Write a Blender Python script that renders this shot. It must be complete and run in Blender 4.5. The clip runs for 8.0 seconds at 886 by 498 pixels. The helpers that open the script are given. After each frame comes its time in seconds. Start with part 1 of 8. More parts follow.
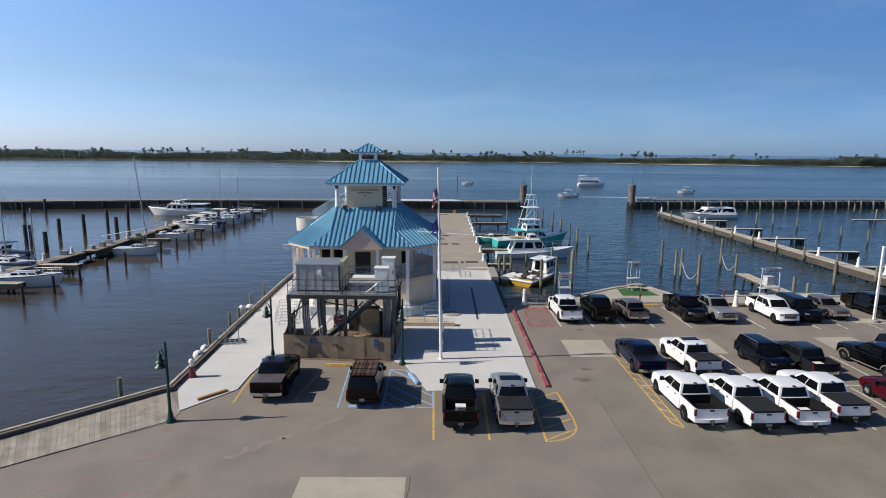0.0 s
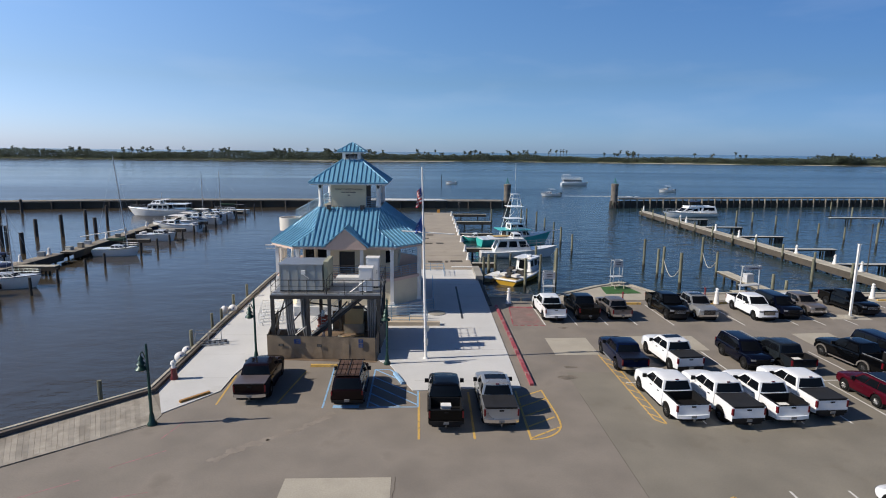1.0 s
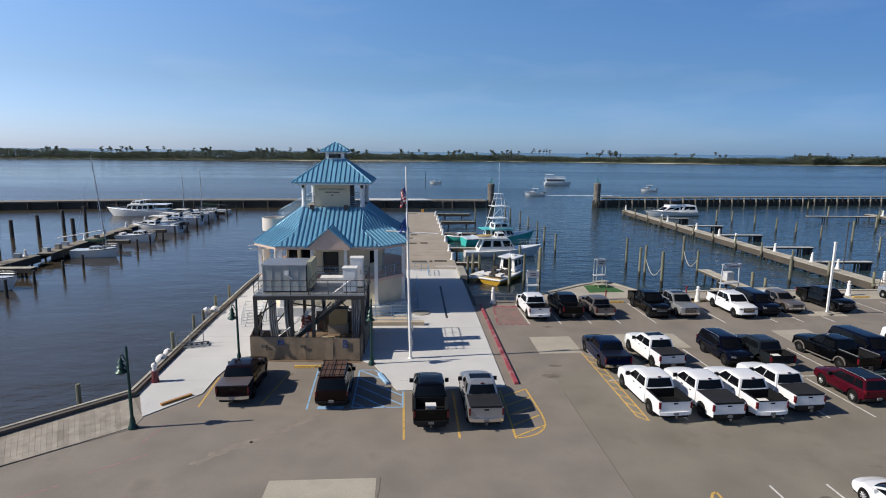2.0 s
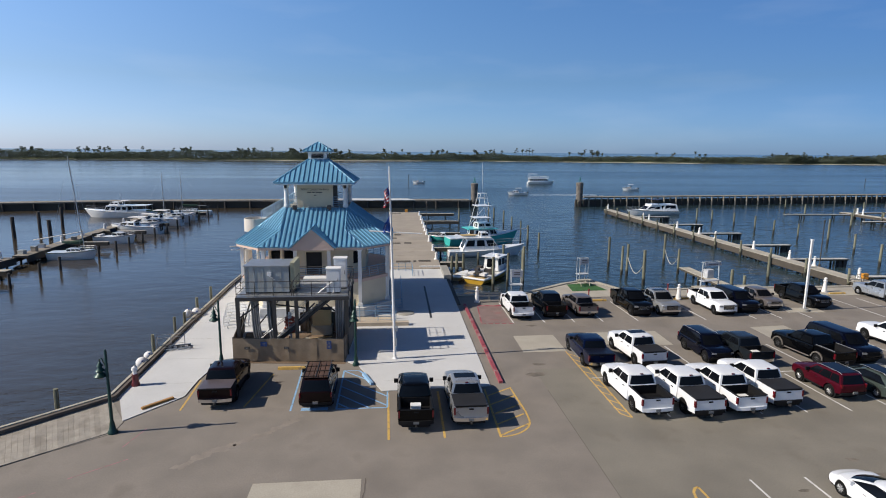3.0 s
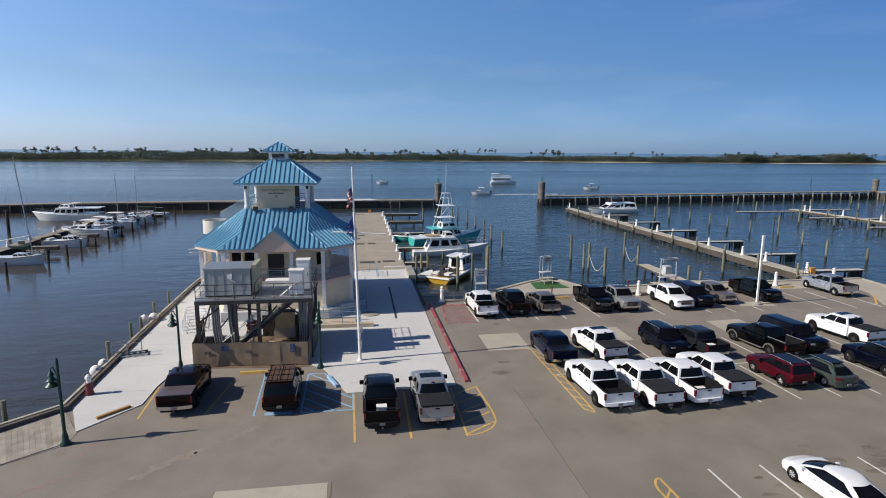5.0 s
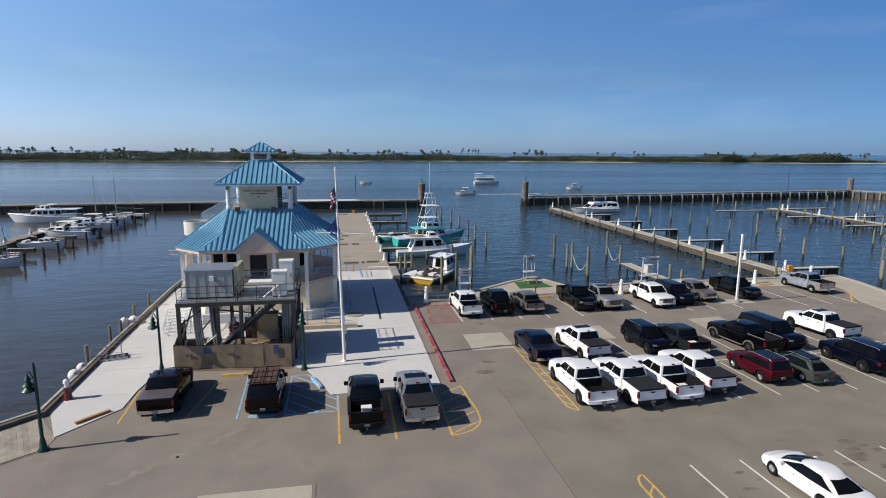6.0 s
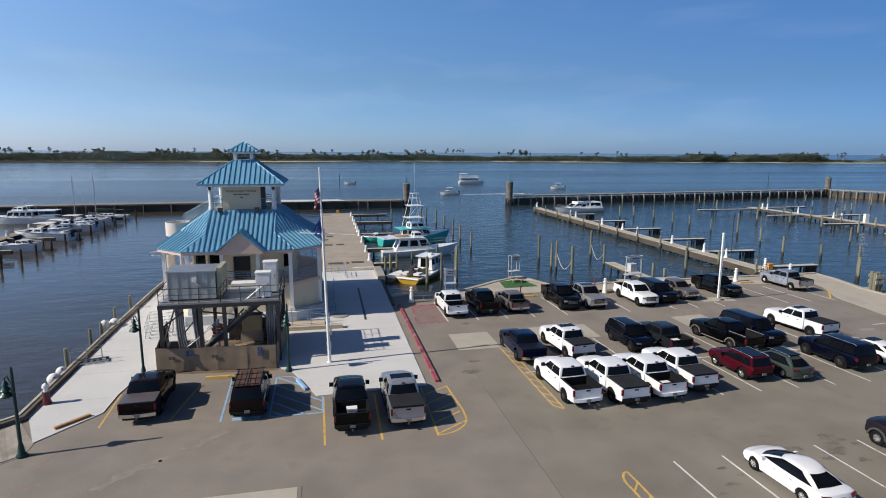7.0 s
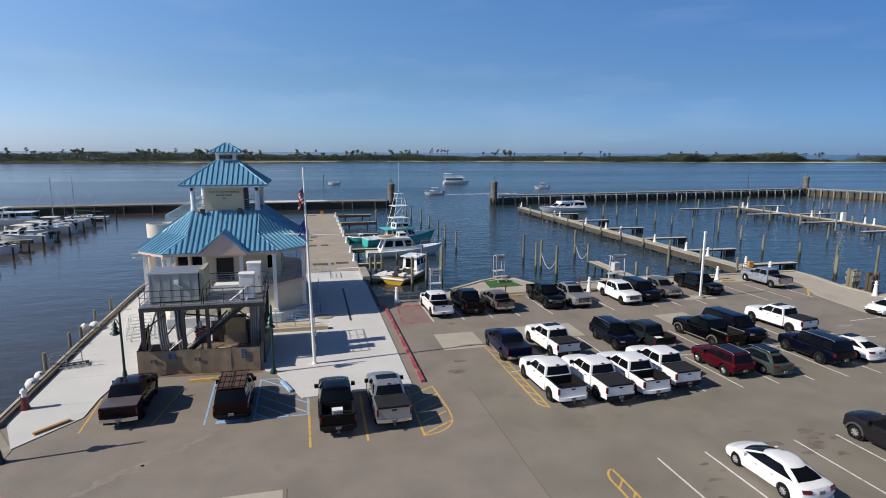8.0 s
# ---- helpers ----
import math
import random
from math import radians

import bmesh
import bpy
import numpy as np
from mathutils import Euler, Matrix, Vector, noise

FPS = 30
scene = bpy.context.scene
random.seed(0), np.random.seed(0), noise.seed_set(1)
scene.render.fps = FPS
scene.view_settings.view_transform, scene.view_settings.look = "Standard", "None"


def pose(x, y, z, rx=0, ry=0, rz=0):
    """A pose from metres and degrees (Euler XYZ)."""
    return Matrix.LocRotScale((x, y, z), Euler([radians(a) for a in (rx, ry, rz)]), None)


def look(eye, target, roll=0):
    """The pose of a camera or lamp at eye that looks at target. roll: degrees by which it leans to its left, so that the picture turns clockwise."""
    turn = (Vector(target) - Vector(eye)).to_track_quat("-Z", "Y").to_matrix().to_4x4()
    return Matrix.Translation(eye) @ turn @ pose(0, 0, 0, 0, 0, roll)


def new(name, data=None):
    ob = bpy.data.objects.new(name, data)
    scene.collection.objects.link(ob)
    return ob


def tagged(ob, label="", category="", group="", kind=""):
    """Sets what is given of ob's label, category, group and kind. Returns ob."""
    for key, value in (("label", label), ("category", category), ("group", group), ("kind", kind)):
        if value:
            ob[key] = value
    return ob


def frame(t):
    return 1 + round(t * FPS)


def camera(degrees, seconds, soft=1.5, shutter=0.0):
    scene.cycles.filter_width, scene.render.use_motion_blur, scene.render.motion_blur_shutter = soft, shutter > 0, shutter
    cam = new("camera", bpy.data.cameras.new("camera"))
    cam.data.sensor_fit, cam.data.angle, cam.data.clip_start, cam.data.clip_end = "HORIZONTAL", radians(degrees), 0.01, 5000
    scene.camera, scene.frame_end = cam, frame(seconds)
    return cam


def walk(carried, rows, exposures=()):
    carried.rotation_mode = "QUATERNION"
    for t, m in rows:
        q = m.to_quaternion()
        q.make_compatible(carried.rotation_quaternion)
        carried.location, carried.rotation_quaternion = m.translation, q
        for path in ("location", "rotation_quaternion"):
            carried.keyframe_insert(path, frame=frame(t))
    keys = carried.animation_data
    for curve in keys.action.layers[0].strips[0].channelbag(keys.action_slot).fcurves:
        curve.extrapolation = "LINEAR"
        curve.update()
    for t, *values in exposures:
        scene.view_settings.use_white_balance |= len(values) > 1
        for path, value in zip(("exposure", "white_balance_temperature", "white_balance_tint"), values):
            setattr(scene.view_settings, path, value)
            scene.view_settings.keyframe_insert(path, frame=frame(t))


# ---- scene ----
# ---------------------------------------------------------------- camera
cam = camera(75.75, 8.0, soft=1.0)
EYE_Z = 15.2
# seconds, tilt, lean, turn
TURN = ((0.0, -9.78, -0.55, -0.00), (0.5, -9.81, -0.52, -0.80), (1.0, -9.83, -0.56, -1.59), (1.5, -9.84, -0.59, -2.39),
        (3.0, -9.85, -0.50, -4.86), (3.5, -9.86, -0.48, -5.73), (4.0, -9.84, -0.47, -6.65), (4.5, -9.83, -0.44, -7.62),
        (6.0, -9.81, -0.38, -10.15), (6.5, -9.79, -0.35, -10.96), (7.0, -9.80, -0.34, -11.68), (7.5, -9.79, -0.35, -12.45),
        (8.0, -9.78, -0.27, -13.22))
walk(cam, [(t, pose(0, 0, EYE_Z, 90 + tilt, lean, turn)) for t, tilt, lean, turn in TURN])

# ---------------------------------------------------------------- world and sun
SUN_WAY = Vector((1.0, 0.115, -0.745)).normalized()
world = bpy.data.worlds.new("sky")
scene.world = world
world.use_nodes = True
wn = world.node_tree
sky = wn.nodes.new("ShaderNodeTexSky")
sky.sky_type = "NISHITA"
sky.sun_disc = False
sky.sun_elevation = math.asin(-SUN_WAY.z)
sky.sun_rotation = math.atan2(-SUN_WAY.x, -SUN_WAY.y)
sky.air_density, sky.dust_density, sky.ozone_density = 1.0, 0.35, 3.0
back = wn.nodes["Background"]
back.inputs["Strength"].default_value = 0.098
# haze colour by height, and the sky brighter towards the sun's side
way = wn.nodes.new("ShaderNodeTexCoord")
split = wn.nodes.new("ShaderNodeSeparateXYZ")
wn.links.new(way.outputs["Generated"], split.inputs["Vector"])
haze = wn.nodes.new("ShaderNodeValToRGB")
haze.color_ramp.elements[0].position, haze.color_ramp.elements[0].color = 0.0, (0.60, 0.90, 1.62, 1.0)
haze.color_ramp.elements[1].position, haze.color_ramp.elements[1].color = 1.0, (0.17, 0.28, 0.43, 1.0)
middle = haze.color_ramp.elements.new(0.11)
middle.color = (0.67, 0.89, 1.19, 1.0)
crest = haze.color_ramp.elements.new(0.52)
crest.color = (0.30, 0.44, 0.64, 1.0)
upper = haze.color_ramp.elements.new(0.34)
upper.color = (0.88, 1.26, 1.58, 1.0)
wn.links.new(split.outputs["Z"], haze.inputs["Fac"])
across = wn.nodes.new("ShaderNodeMapRange")
across.inputs["From Min"].default_value, across.inputs["From Max"].default_value = -1.0, 1.0
wn.links.new(split.outputs["X"], across.inputs["Value"])
side = wn.nodes.new("ShaderNodeValToRGB")
side.color_ramp.elements[0].color, side.color_ramp.elements[1].color = (1.92, 1.46, 1.30, 1.0), (0.285, 0.40, 0.55, 1.0)
ahead = side.color_ramp.elements.new(0.5)
ahead.color = (0.98, 0.96, 0.97, 1.0)
wn.links.new(across.outputs["Result"], side.inputs["Fac"])
tint = wn.nodes.new("ShaderNodeMixRGB")
tint.blend_type = "MULTIPLY"
tint.inputs["Fac"].default_value = 1.0
wn.links.new(sky.outputs["Color"], tint.inputs["Color1"])
wn.links.new(haze.outputs["Color"], tint.inputs["Color2"])
glow = wn.nodes.new("ShaderNodeMixRGB")
glow.blend_type = "MULTIPLY"
glow.inputs["Fac"].default_value = 1.0
wn.links.new(tint.outputs["Color"], glow.inputs["Color1"])
wn.links.new(side.outputs["Color"], glow.inputs["Color2"])
# faint thin cloud
drift = wn.nodes.new("ShaderNodeMapping")
drift.inputs["Scale"].default_value = (3.0, 3.0, 13.0)
wn.links.new(way.outputs["Generated"], drift.inputs["Vector"])
wisps = wn.nodes.new("ShaderNodeTexNoise")
wisps.inputs["Scale"].default_value, wisps.inputs["Detail"].default_value = 1.3, 6.0
wn.links.new(drift.outputs["Vector"], wisps.inputs["Vector"])
thin = wn.nodes.new("ShaderNodeMapRange")
thin.inputs["From Min"].default_value, thin.inputs["From Max"].default_value = 0.50, 0.78
thin.inputs["To Min"].default_value, thin.inputs["To Max"].default_value = 0.0, 0.10
wn.links.new(wisps.outputs["Fac"], thin.inputs["Value"])
cloud = wn.nodes.new("ShaderNodeMixRGB")
cloud.inputs["Color2"].default_value = (7.5, 8.2, 9.2, 1.0)
wn.links.new(thin.outputs["Result"], cloud.inputs["Fac"])
wn.links.new(glow.outputs["Color"], cloud.inputs["Color1"])
wn.links.new(cloud.outputs["Color"], back.inputs["Color"])
sun = new("sun", bpy.data.lights.new("sun", "SUN"))
sun.data.energy, sun.data.angle, sun.data.color = 5.2, radians(0.53), (1.0, 0.91, 0.79)
sun.matrix_world = look((0, 0, 0), SUN_WAY)
scene.view_settings.exposure = 0.0

# ---------------------------------------------------------------- materials
WATER_Z = -1.3


def rgba(c):
    return (c[0], c[1], c[2], 1.0)


def mat(name, col, rough=0.6, metal=0.0, var=0.12, scale=1.5, grain=30.0, bump=0.15, coat=0.0, stain=None, per_object=0.0,
        world_space=False, stretch=None):
    """A surface whose colour wanders at two scales, with fine relief."""
    m = bpy.data.materials.new(name)
    m.use_nodes = True
    n, l = m.node_tree.nodes, m.node_tree.links
    bsdf = n["Principled BSDF"]
    bsdf.inputs["Metallic"].default_value = metal
    bsdf.inputs["Coat Weight"].default_value = coat
    bsdf.inputs["Coat Roughness"].default_value = 0.05
    coord = n.new("ShaderNodeNewGeometry") if world_space else n.new("ShaderNodeTexCoord")
    out = coord.outputs["Position"] if world_space else coord.outputs["Object"]
    if stretch:
        mp = n.new("ShaderNodeMapping")
        mp.inputs["Scale"].default_value = stretch
        l.new(out, mp.inputs["Vector"])
        out = mp.outputs["Vector"]
    big, fine = n.new("ShaderNodeTexNoise"), n.new("ShaderNodeTexNoise")
    big.inputs["Scale"].default_value, big.inputs["Detail"].default_value = scale, 5.0
    fine.inputs["Scale"].default_value, fine.inputs["Detail"].default_value = grain, 3.0
    l.new(out, big.inputs["Vector"])
    l.new(out, fine.inputs["Vector"])
    ramp = n.new("ShaderNodeValToRGB")
    lo = [max(0.0, c * (1 - var)) for c in col]
    hi = [min(1.0, c * (1 + var)) for c in col]
    ramp.color_ramp.elements[0].position, ramp.color_ramp.elements[1].position = 0.3, 0.7
    ramp.color_ramp.elements[0].color, ramp.color_ramp.elements[1].color = rgba(lo), rgba(hi)
    l.new(big.outputs["Fac"], ramp.inputs["Fac"])
    mul = n.new("ShaderNodeMixRGB")
    mul.blend_type = "MULTIPLY"
    mul.inputs["Fac"].default_value = min(1.0, var * 2.5)
    l.new(ramp.outputs["Color"], mul.inputs["Color1"])
    fr = n.new("ShaderNodeMapRange")
    fr.inputs["From Min"].default_value, fr.inputs["From Max"].default_value = 0.3, 0.7
    fr.inputs["To Min"].default_value, fr.inputs["To Max"].default_value = 0.7, 1.15
    l.new(fine.outputs["Fac"], fr.inputs["Value"])
    l.new(fr.outputs["Result"], mul.inputs["Color2"])
    colour = mul.outputs["Color"]
    if stain:
        st = n.new("ShaderNodeTexNoise")
        st.inputs["Scale"].default_value, st.inputs["Detail"].default_value = stain[1], 6.0
        l.new(out, st.inputs["Vector"])
        sr = n.new("ShaderNodeMapRange")
        sr.inputs["From Min"].default_value, sr.inputs["From Max"].default_value = stain[2], stain[2] + 0.12
        sr.inputs["To Max"].default_value = stain[3]
        l.new(st.outputs["Fac"], sr.inputs["Value"])
        mx = n.new("ShaderNodeMixRGB")
        l.new(sr.outputs["Result"], mx.inputs["Fac"])
        l.new(colour, mx.inputs["Color1"])
        mx.inputs["Color2"].default_value = rgba(stain[0])
        colour = mx.outputs["Color"]
    if per_object:
        info, hr = n.new("ShaderNodeObjectInfo"), n.new("ShaderNodeMapRange")
        hr.inputs["To Min"].default_value, hr.inputs["To Max"].default_value = 1 - per_object, 1 + per_object
        l.new(info.outputs["Random"], hr.inputs["Value"])
        hm = n.new("ShaderNodeHueSaturation")
        l.new(hr.outputs["Result"], hm.inputs["Value"])
        l.new(colour, hm.inputs["Color"])
        colour = hm.outputs["Color"]
    l.new(colour, bsdf.inputs["Base Color"])
    rr = n.new("ShaderNodeMapRange")
    rr.inputs["To Min"].default_value, rr.inputs["To Max"].default_value = max(0.02, rough * 0.8), min(1.0, rough * 1.2)
    l.new(big.outputs["Fac"], rr.inputs["Value"])
    l.new(rr.outputs["Result"], bsdf.inputs["Roughness"])
    if bump:
        b = n.new("ShaderNodeBump")
        b.inputs["Strength"].default_value, b.inputs["Distance"].default_value = bump, 0.02
        l.new(fine.outputs["Fac"], b.inputs["Height"])
        l.new(b.outputs["Normal"], bsdf.inputs["Normal"])
    return m


def water_mat():
    m = bpy.data.materials.new("sea_water")
    m.use_nodes = True
    n, l = m.node_tree.nodes, m.node_tree.links
    bsdf = n["Principled BSDF"]
    bsdf.inputs["Roughness"].default_value = 0.10
    bsdf.inputs["IOR"].default_value = 1.333
    geo = n.new("ShaderNodeNewGeometry")
    mp = n.new("ShaderNodeMapping")
    mp.inputs["Scale"].default_value = (0.55, 1.0, 1.0)
    mp.inputs["Rotation"].default_value = (0, 0, radians(8))
    l.new(geo.outputs["Position"], mp.inputs["Vector"])
    small, mid, broad = n.new("ShaderNodeTexNoise"), n.new("ShaderNodeTexNoise"), n.new("ShaderNodeTexNoise")
    for tex, s, d in ((small, 1.6, 4.0), (mid, 0.42, 4.0), (broad, 0.012, 4.0)):
        tex.inputs["Scale"].default_value, tex.inputs["Detail"].default_value = s, d
        l.new(mp.outputs["Vector"], tex.inputs["Vector"])
    ramp = n.new("ShaderNodeValToRGB")
    ramp.color_ramp.elements[0].position, ramp.color_ramp.elements[1].position = 0.35, 0.68
    ramp.color_ramp.elements[0].color, ramp.color_ramp.elements[1].color = (0.024, 0.033, 0.038, 1), (0.036, 0.048, 0.055, 1)
    l.new(broad.outputs["Fac"], ramp.inputs["Fac"])
    bands, bm_, br = n.new("ShaderNodeTexNoise"), n.new("ShaderNodeMapping"), n.new("ShaderNodeMapRange")
    bm_.inputs["Scale"].default_value = (0.0022, 0.016, 1.0)
    bands.inputs["Scale"].default_value, bands.inputs["Detail"].default_value = 1.0, 4.0
    l.new(geo.outputs["Position"], bm_.inputs["Vector"])
    l.new(bm_.outputs["Vector"], bands.inputs["Vector"])
    br.inputs["From Min"].default_value, br.inputs["From Max"].default_value = 0.35, 0.65
    br.inputs["To Min"].default_value, br.inputs["To Max"].default_value = 0.09, 0.26
    l.new(bands.outputs["Fac"], br.inputs["Value"])
    l.new(br.outputs["Result"], bsdf.inputs["Roughness"])
    b1, b2 = n.new("ShaderNodeBump"), n.new("ShaderNodeBump")
    b1.inputs["Strength"].default_value, b1.inputs["Distance"].default_value = 0.48, 0.10
    b2.inputs["Strength"].default_value, b2.inputs["Distance"].default_value = 0.24, 0.55
    spl, calm1, calm2 = n.new("ShaderNodeSeparateXYZ"), n.new("ShaderNodeMapRange"), n.new("ShaderNodeMapRange")
    l.new(geo.outputs["Position"], spl.inputs["Vector"])
    # base colour by x: browner on the left, darkest midway, bluer on the right
    hue_x, hue_ramp, hue_mix = n.new("ShaderNodeMapRange"), n.new("ShaderNodeValToRGB"), n.new("ShaderNodeMixRGB")
    hue_x.inputs["From Min"].default_value, hue_x.inputs["From Max"].default_value = -30.0, 70.0
    l.new(spl.outputs["X"], hue_x.inputs["Value"])
    l.new(hue_x.outputs["Result"], hue_ramp.inputs["Fac"])
    hue_ramp.color_ramp.elements[0].color, hue_ramp.color_ramp.elements[1].color = (1.85, 1.12, 0.66, 1), (1.02, 1.35, 1.45, 1)
    mid_stop = hue_ramp.color_ramp.elements.new(0.48)
    mid_stop.color = (0.70, 0.93, 1.03, 1)
    hue_mix.blend_type = "MULTIPLY"
    hue_mix.inputs["Fac"].default_value = 1.0
    l.new(ramp.outputs["Color"], hue_mix.inputs["Color1"])
    l.new(hue_ramp.outputs["Color"], hue_mix.inputs["Color2"])
    l.new(hue_mix.outputs["Color"], bsdf.inputs["Base Color"])
    for c_, lo, hi, bump_ in ((calm1, 0.22, 0.66, b1), (calm2, 0.15, 0.72, b2)):
        c_.inputs["From Min"].default_value, c_.inputs["From Max"].default_value = -30.0, 25.0
        c_.inputs["To Min"].default_value, c_.inputs["To Max"].default_value = lo, hi
        l.new(spl.outputs["X"], c_.inputs["Value"])
        l.new(c_.outputs["Result"], bump_.inputs["Strength"])
    l.new(small.outputs["Fac"], b1.inputs["Height"])
    l.new(mid.outputs["Fac"], b2.inputs["Height"])
    l.new(b1.outputs["Normal"], b2.inputs["Normal"])
    l.new(b2.outputs["Normal"], bsdf.inputs["Normal"])
    return m


def paint(name, col, rough=0.25, metal=0.0):
    m = mat(name, col, rough, metal, var=0.03, scale=0.8, grain=6, bump=0.0, coat=0.25 if max(col) > 0.2 else 0.16)
    m.node_tree.nodes["Principled BSDF"].inputs["Specular IOR Level"].default_value = 0.35 if max(col) > 0.2 else 0.12
    return m


WATER = water_mat()
ASPHALT = mat("asphalt", (0.224, 0.197, 0.167), 0.9, var=0.15, scale=0.35, grain=14, bump=0.35, stain=((0.135, 0.113, 0.092), 0.35, 0.60, 0.5))
ASPHALT_OLIVE = mat("olive_asphalt", (0.207, 0.188, 0.153), 0.9, var=0.15, scale=0.3, grain=14, bump=0.35, stain=((0.150, 0.128, 0.098), 0.45, 0.60, 0.5), world_space=True)
QUAYSLAB = mat("quay_concrete", (0.40, 0.365, 0.30), 0.9, var=0.12, scale=0.4, grain=12, bump=0.25, stain=((0.27, 0.245, 0.20), 0.4, 0.58, 0.5), world_space=True)
TURRET = mat("pale_stucco", (0.62, 0.58, 0.52), 0.85, var=0.08, scale=0.8, grain=20, bump=0.25)
CONCRETE = mat("pale_concrete", (0.565, 0.565, 0.555), 0.85, var=0.06, scale=0.3, grain=10, bump=0.2, stain=((0.40, 0.38, 0.34), 0.5, 0.66, 0.5))
SLAB = mat("worn_concrete", (0.30, 0.285, 0.25), 0.9, var=0.10, scale=0.4, grain=12, bump=0.3, stain=((0.20, 0.18, 0.16), 0.6, 0.6, 0.5))
PIER = mat("pier_concrete", (0.335, 0.292, 0.235), 0.9, var=0.12, scale=0.25, grain=9, bump=0.3, stain=((0.22, 0.18, 0.14), 0.3, 0.6, 0.6))
CAP = mat("weathered_cap", (0.120, 0.098, 0.080), 0.9, var=0.2, scale=0.8, grain=12, bump=0.4, stain=((0.07, 0.06, 0.05), 0.7, 0.55, 0.7))
BULK = mat("stained_bulkhead", (0.070, 0.058, 0.044), 0.9, var=0.25, scale=0.5, grain=8, bump=0.5, world_space=True)
PLANK = mat("grey_planks", (0.315, 0.285, 0.240), 0.85, var=0.2, scale=1.2, grain=18, bump=0.3, per_object=0.13, stain=((0.19, 0.165, 0.135), 0.9, 0.52, 0.6), world_space=True)
TIMBER = mat("dock_timber", (0.44, 0.405, 0.33), 0.85, var=0.18, scale=1.2, grain=14, bump=0.3, per_object=0.12)
OLDTIMBER = mat("brown_dock_timber", (0.27, 0.235, 0.185), 0.85, var=0.22, scale=1.2, grain=14, bump=0.3, per_object=0.16, stain=((0.12, 0.10, 0.08), 0.5, 0.55, 0.6))
FINGER = mat("pale_grey_planks", (0.46, 0.45, 0.42), 0.85, var=0.15, scale=1.2, grain=14, bump=0.3, per_object=0.10)
DOLPHIN = mat("stained_dolphin_concrete", (0.20, 0.175, 0.15), 0.9, var=0.2, scale=0.8, grain=10, bump=0.4, stain=((0.07, 0.06, 0.05), 0.9, 0.5, 0.7))
PILE = mat("treated_pile", (0.195, 0.190, 0.130), 0.85, var=0.25, scale=1.6, grain=16, bump=0.4, per_object=0.22, stretch=(1, 1, 0.25), stain=((0.05, 0.045, 0.035), 1.2, 0.58, 0.8))


def tide_mark(m, height, colour):
    """Weed and wet growth up to the tide line, with a ragged edge."""
    n, l = m.node_tree.nodes, m.node_tree.links
    bsdf = n["Principled BSDF"]
    old = bsdf.inputs["Base Color"].links[0].from_socket
    geo, sep, tex, add, edge, mix = (n.new("ShaderNode" + k) for k in ("NewGeometry", "SeparateXYZ", "TexNoise", "Math", "MapRange", "MixRGB"))
    tex.inputs["Scale"].default_value = 2.2
    l.new(geo.outputs["Position"], sep.inputs["Vector"])
    l.new(geo.outputs["Position"], tex.inputs["Vector"])
    l.new(sep.outputs["Z"], add.inputs[0])
    l.new(tex.outputs["Fac"], add.inputs[1])
    edge.inputs["From Min"].default_value, edge.inputs["From Max"].default_value = WATER_Z + height + 0.35, WATER_Z + height + 0.75
    edge.inputs["To Min"].default_value, edge.inputs["To Max"].default_value = 1.0, 0.0
    l.new(add.outputs[0], edge.inputs["Value"])
    l.new(edge.outputs["Result"], mix.inputs["Fac"])
    l.new(old, mix.inputs["Color1"])
    mix.inputs["Color2"].default_value = rgba(colour)
    l.new(mix.outputs["Color"], bsdf.inputs["Base Color"])


tide_mark(PILE, 0.85, (0.024, 0.024, 0.017))
DARKPILE = mat("tarred_pile", (0.045, 0.040, 0.036), 0.85, var=0.3, scale=1.4, grain=16, bump=0.4, per_object=0.3)
YELLOW = mat("yellow_line_paint", (0.58, 0.37, 0.10), 0.8, var=0.12, scale=3, grain=20, bump=0.2, stain=((0.20, 0.16, 0.11), 2.5, 0.57, 0.7))
WHITELINE = mat("white_line_paint", (0.62, 0.61, 0.58), 0.8, var=0.1, scale=3, grain=20, bump=0.2, stain=((0.20, 0.18, 0.16), 2.5, 0.6, 0.6))
BLUELINE = mat("blue_line_paint", (0.25, 0.43, 0.64), 0.8, var=0.1, scale=3, grain=20, bump=0.2, stain=((0.16, 0.17, 0.18), 2.0, 0.6, 0.6))
REDLINE = mat("faded_red_paint", (0.285, 0.054, 0.072), 0.85, var=0.2, scale=1.5, grain=14, bump=0.2, stain=((0.34, 0.24, 0.22), 1.2, 0.52, 0.8))
ROOF = mat("blue_metal_roof", (0.160, 0.375, 0.530), 0.42, 0.15, var=0.06, scale=0.6, grain=5, bump=0.03, per_object=0.06)
CREAM = mat("cream_stucco", (0.66, 0.585, 0.43), 0.85, var=0.06, scale=0.5, grain=25, bump=0.25, stain=((0.50, 0.42, 0.28), 0.4, 0.62, 0.4))
RAMP = mat("beige_ramp_concrete", (0.50, 0.42, 0.32), 0.85, var=0.1, scale=0.8, grain=14, bump=0.2)
FASCIA = mat("pink_beige_trim", (0.62, 0.45, 0.36), 0.7, var=0.06, scale=1, grain=15, bump=0.1)
WHITEPAINT = mat("white_paint", (0.78, 0.77, 0.74), 0.5, var=0.05, scale=1.2, grain=12, bump=0.08, stain=((0.5, 0.46, 0.40), 1.4, 0.66, 0.4))
STEEL = mat("galvanised_steel", (0.42, 0.43, 0.44), 0.45, 0.7, var=0.1, scale=2, grain=25, bump=0.08)
CONDUIT = mat("grey_conduit", (0.27, 0.27, 0.27), 0.5, 0.3, var=0.15, scale=2, grain=20, bump=0.1)
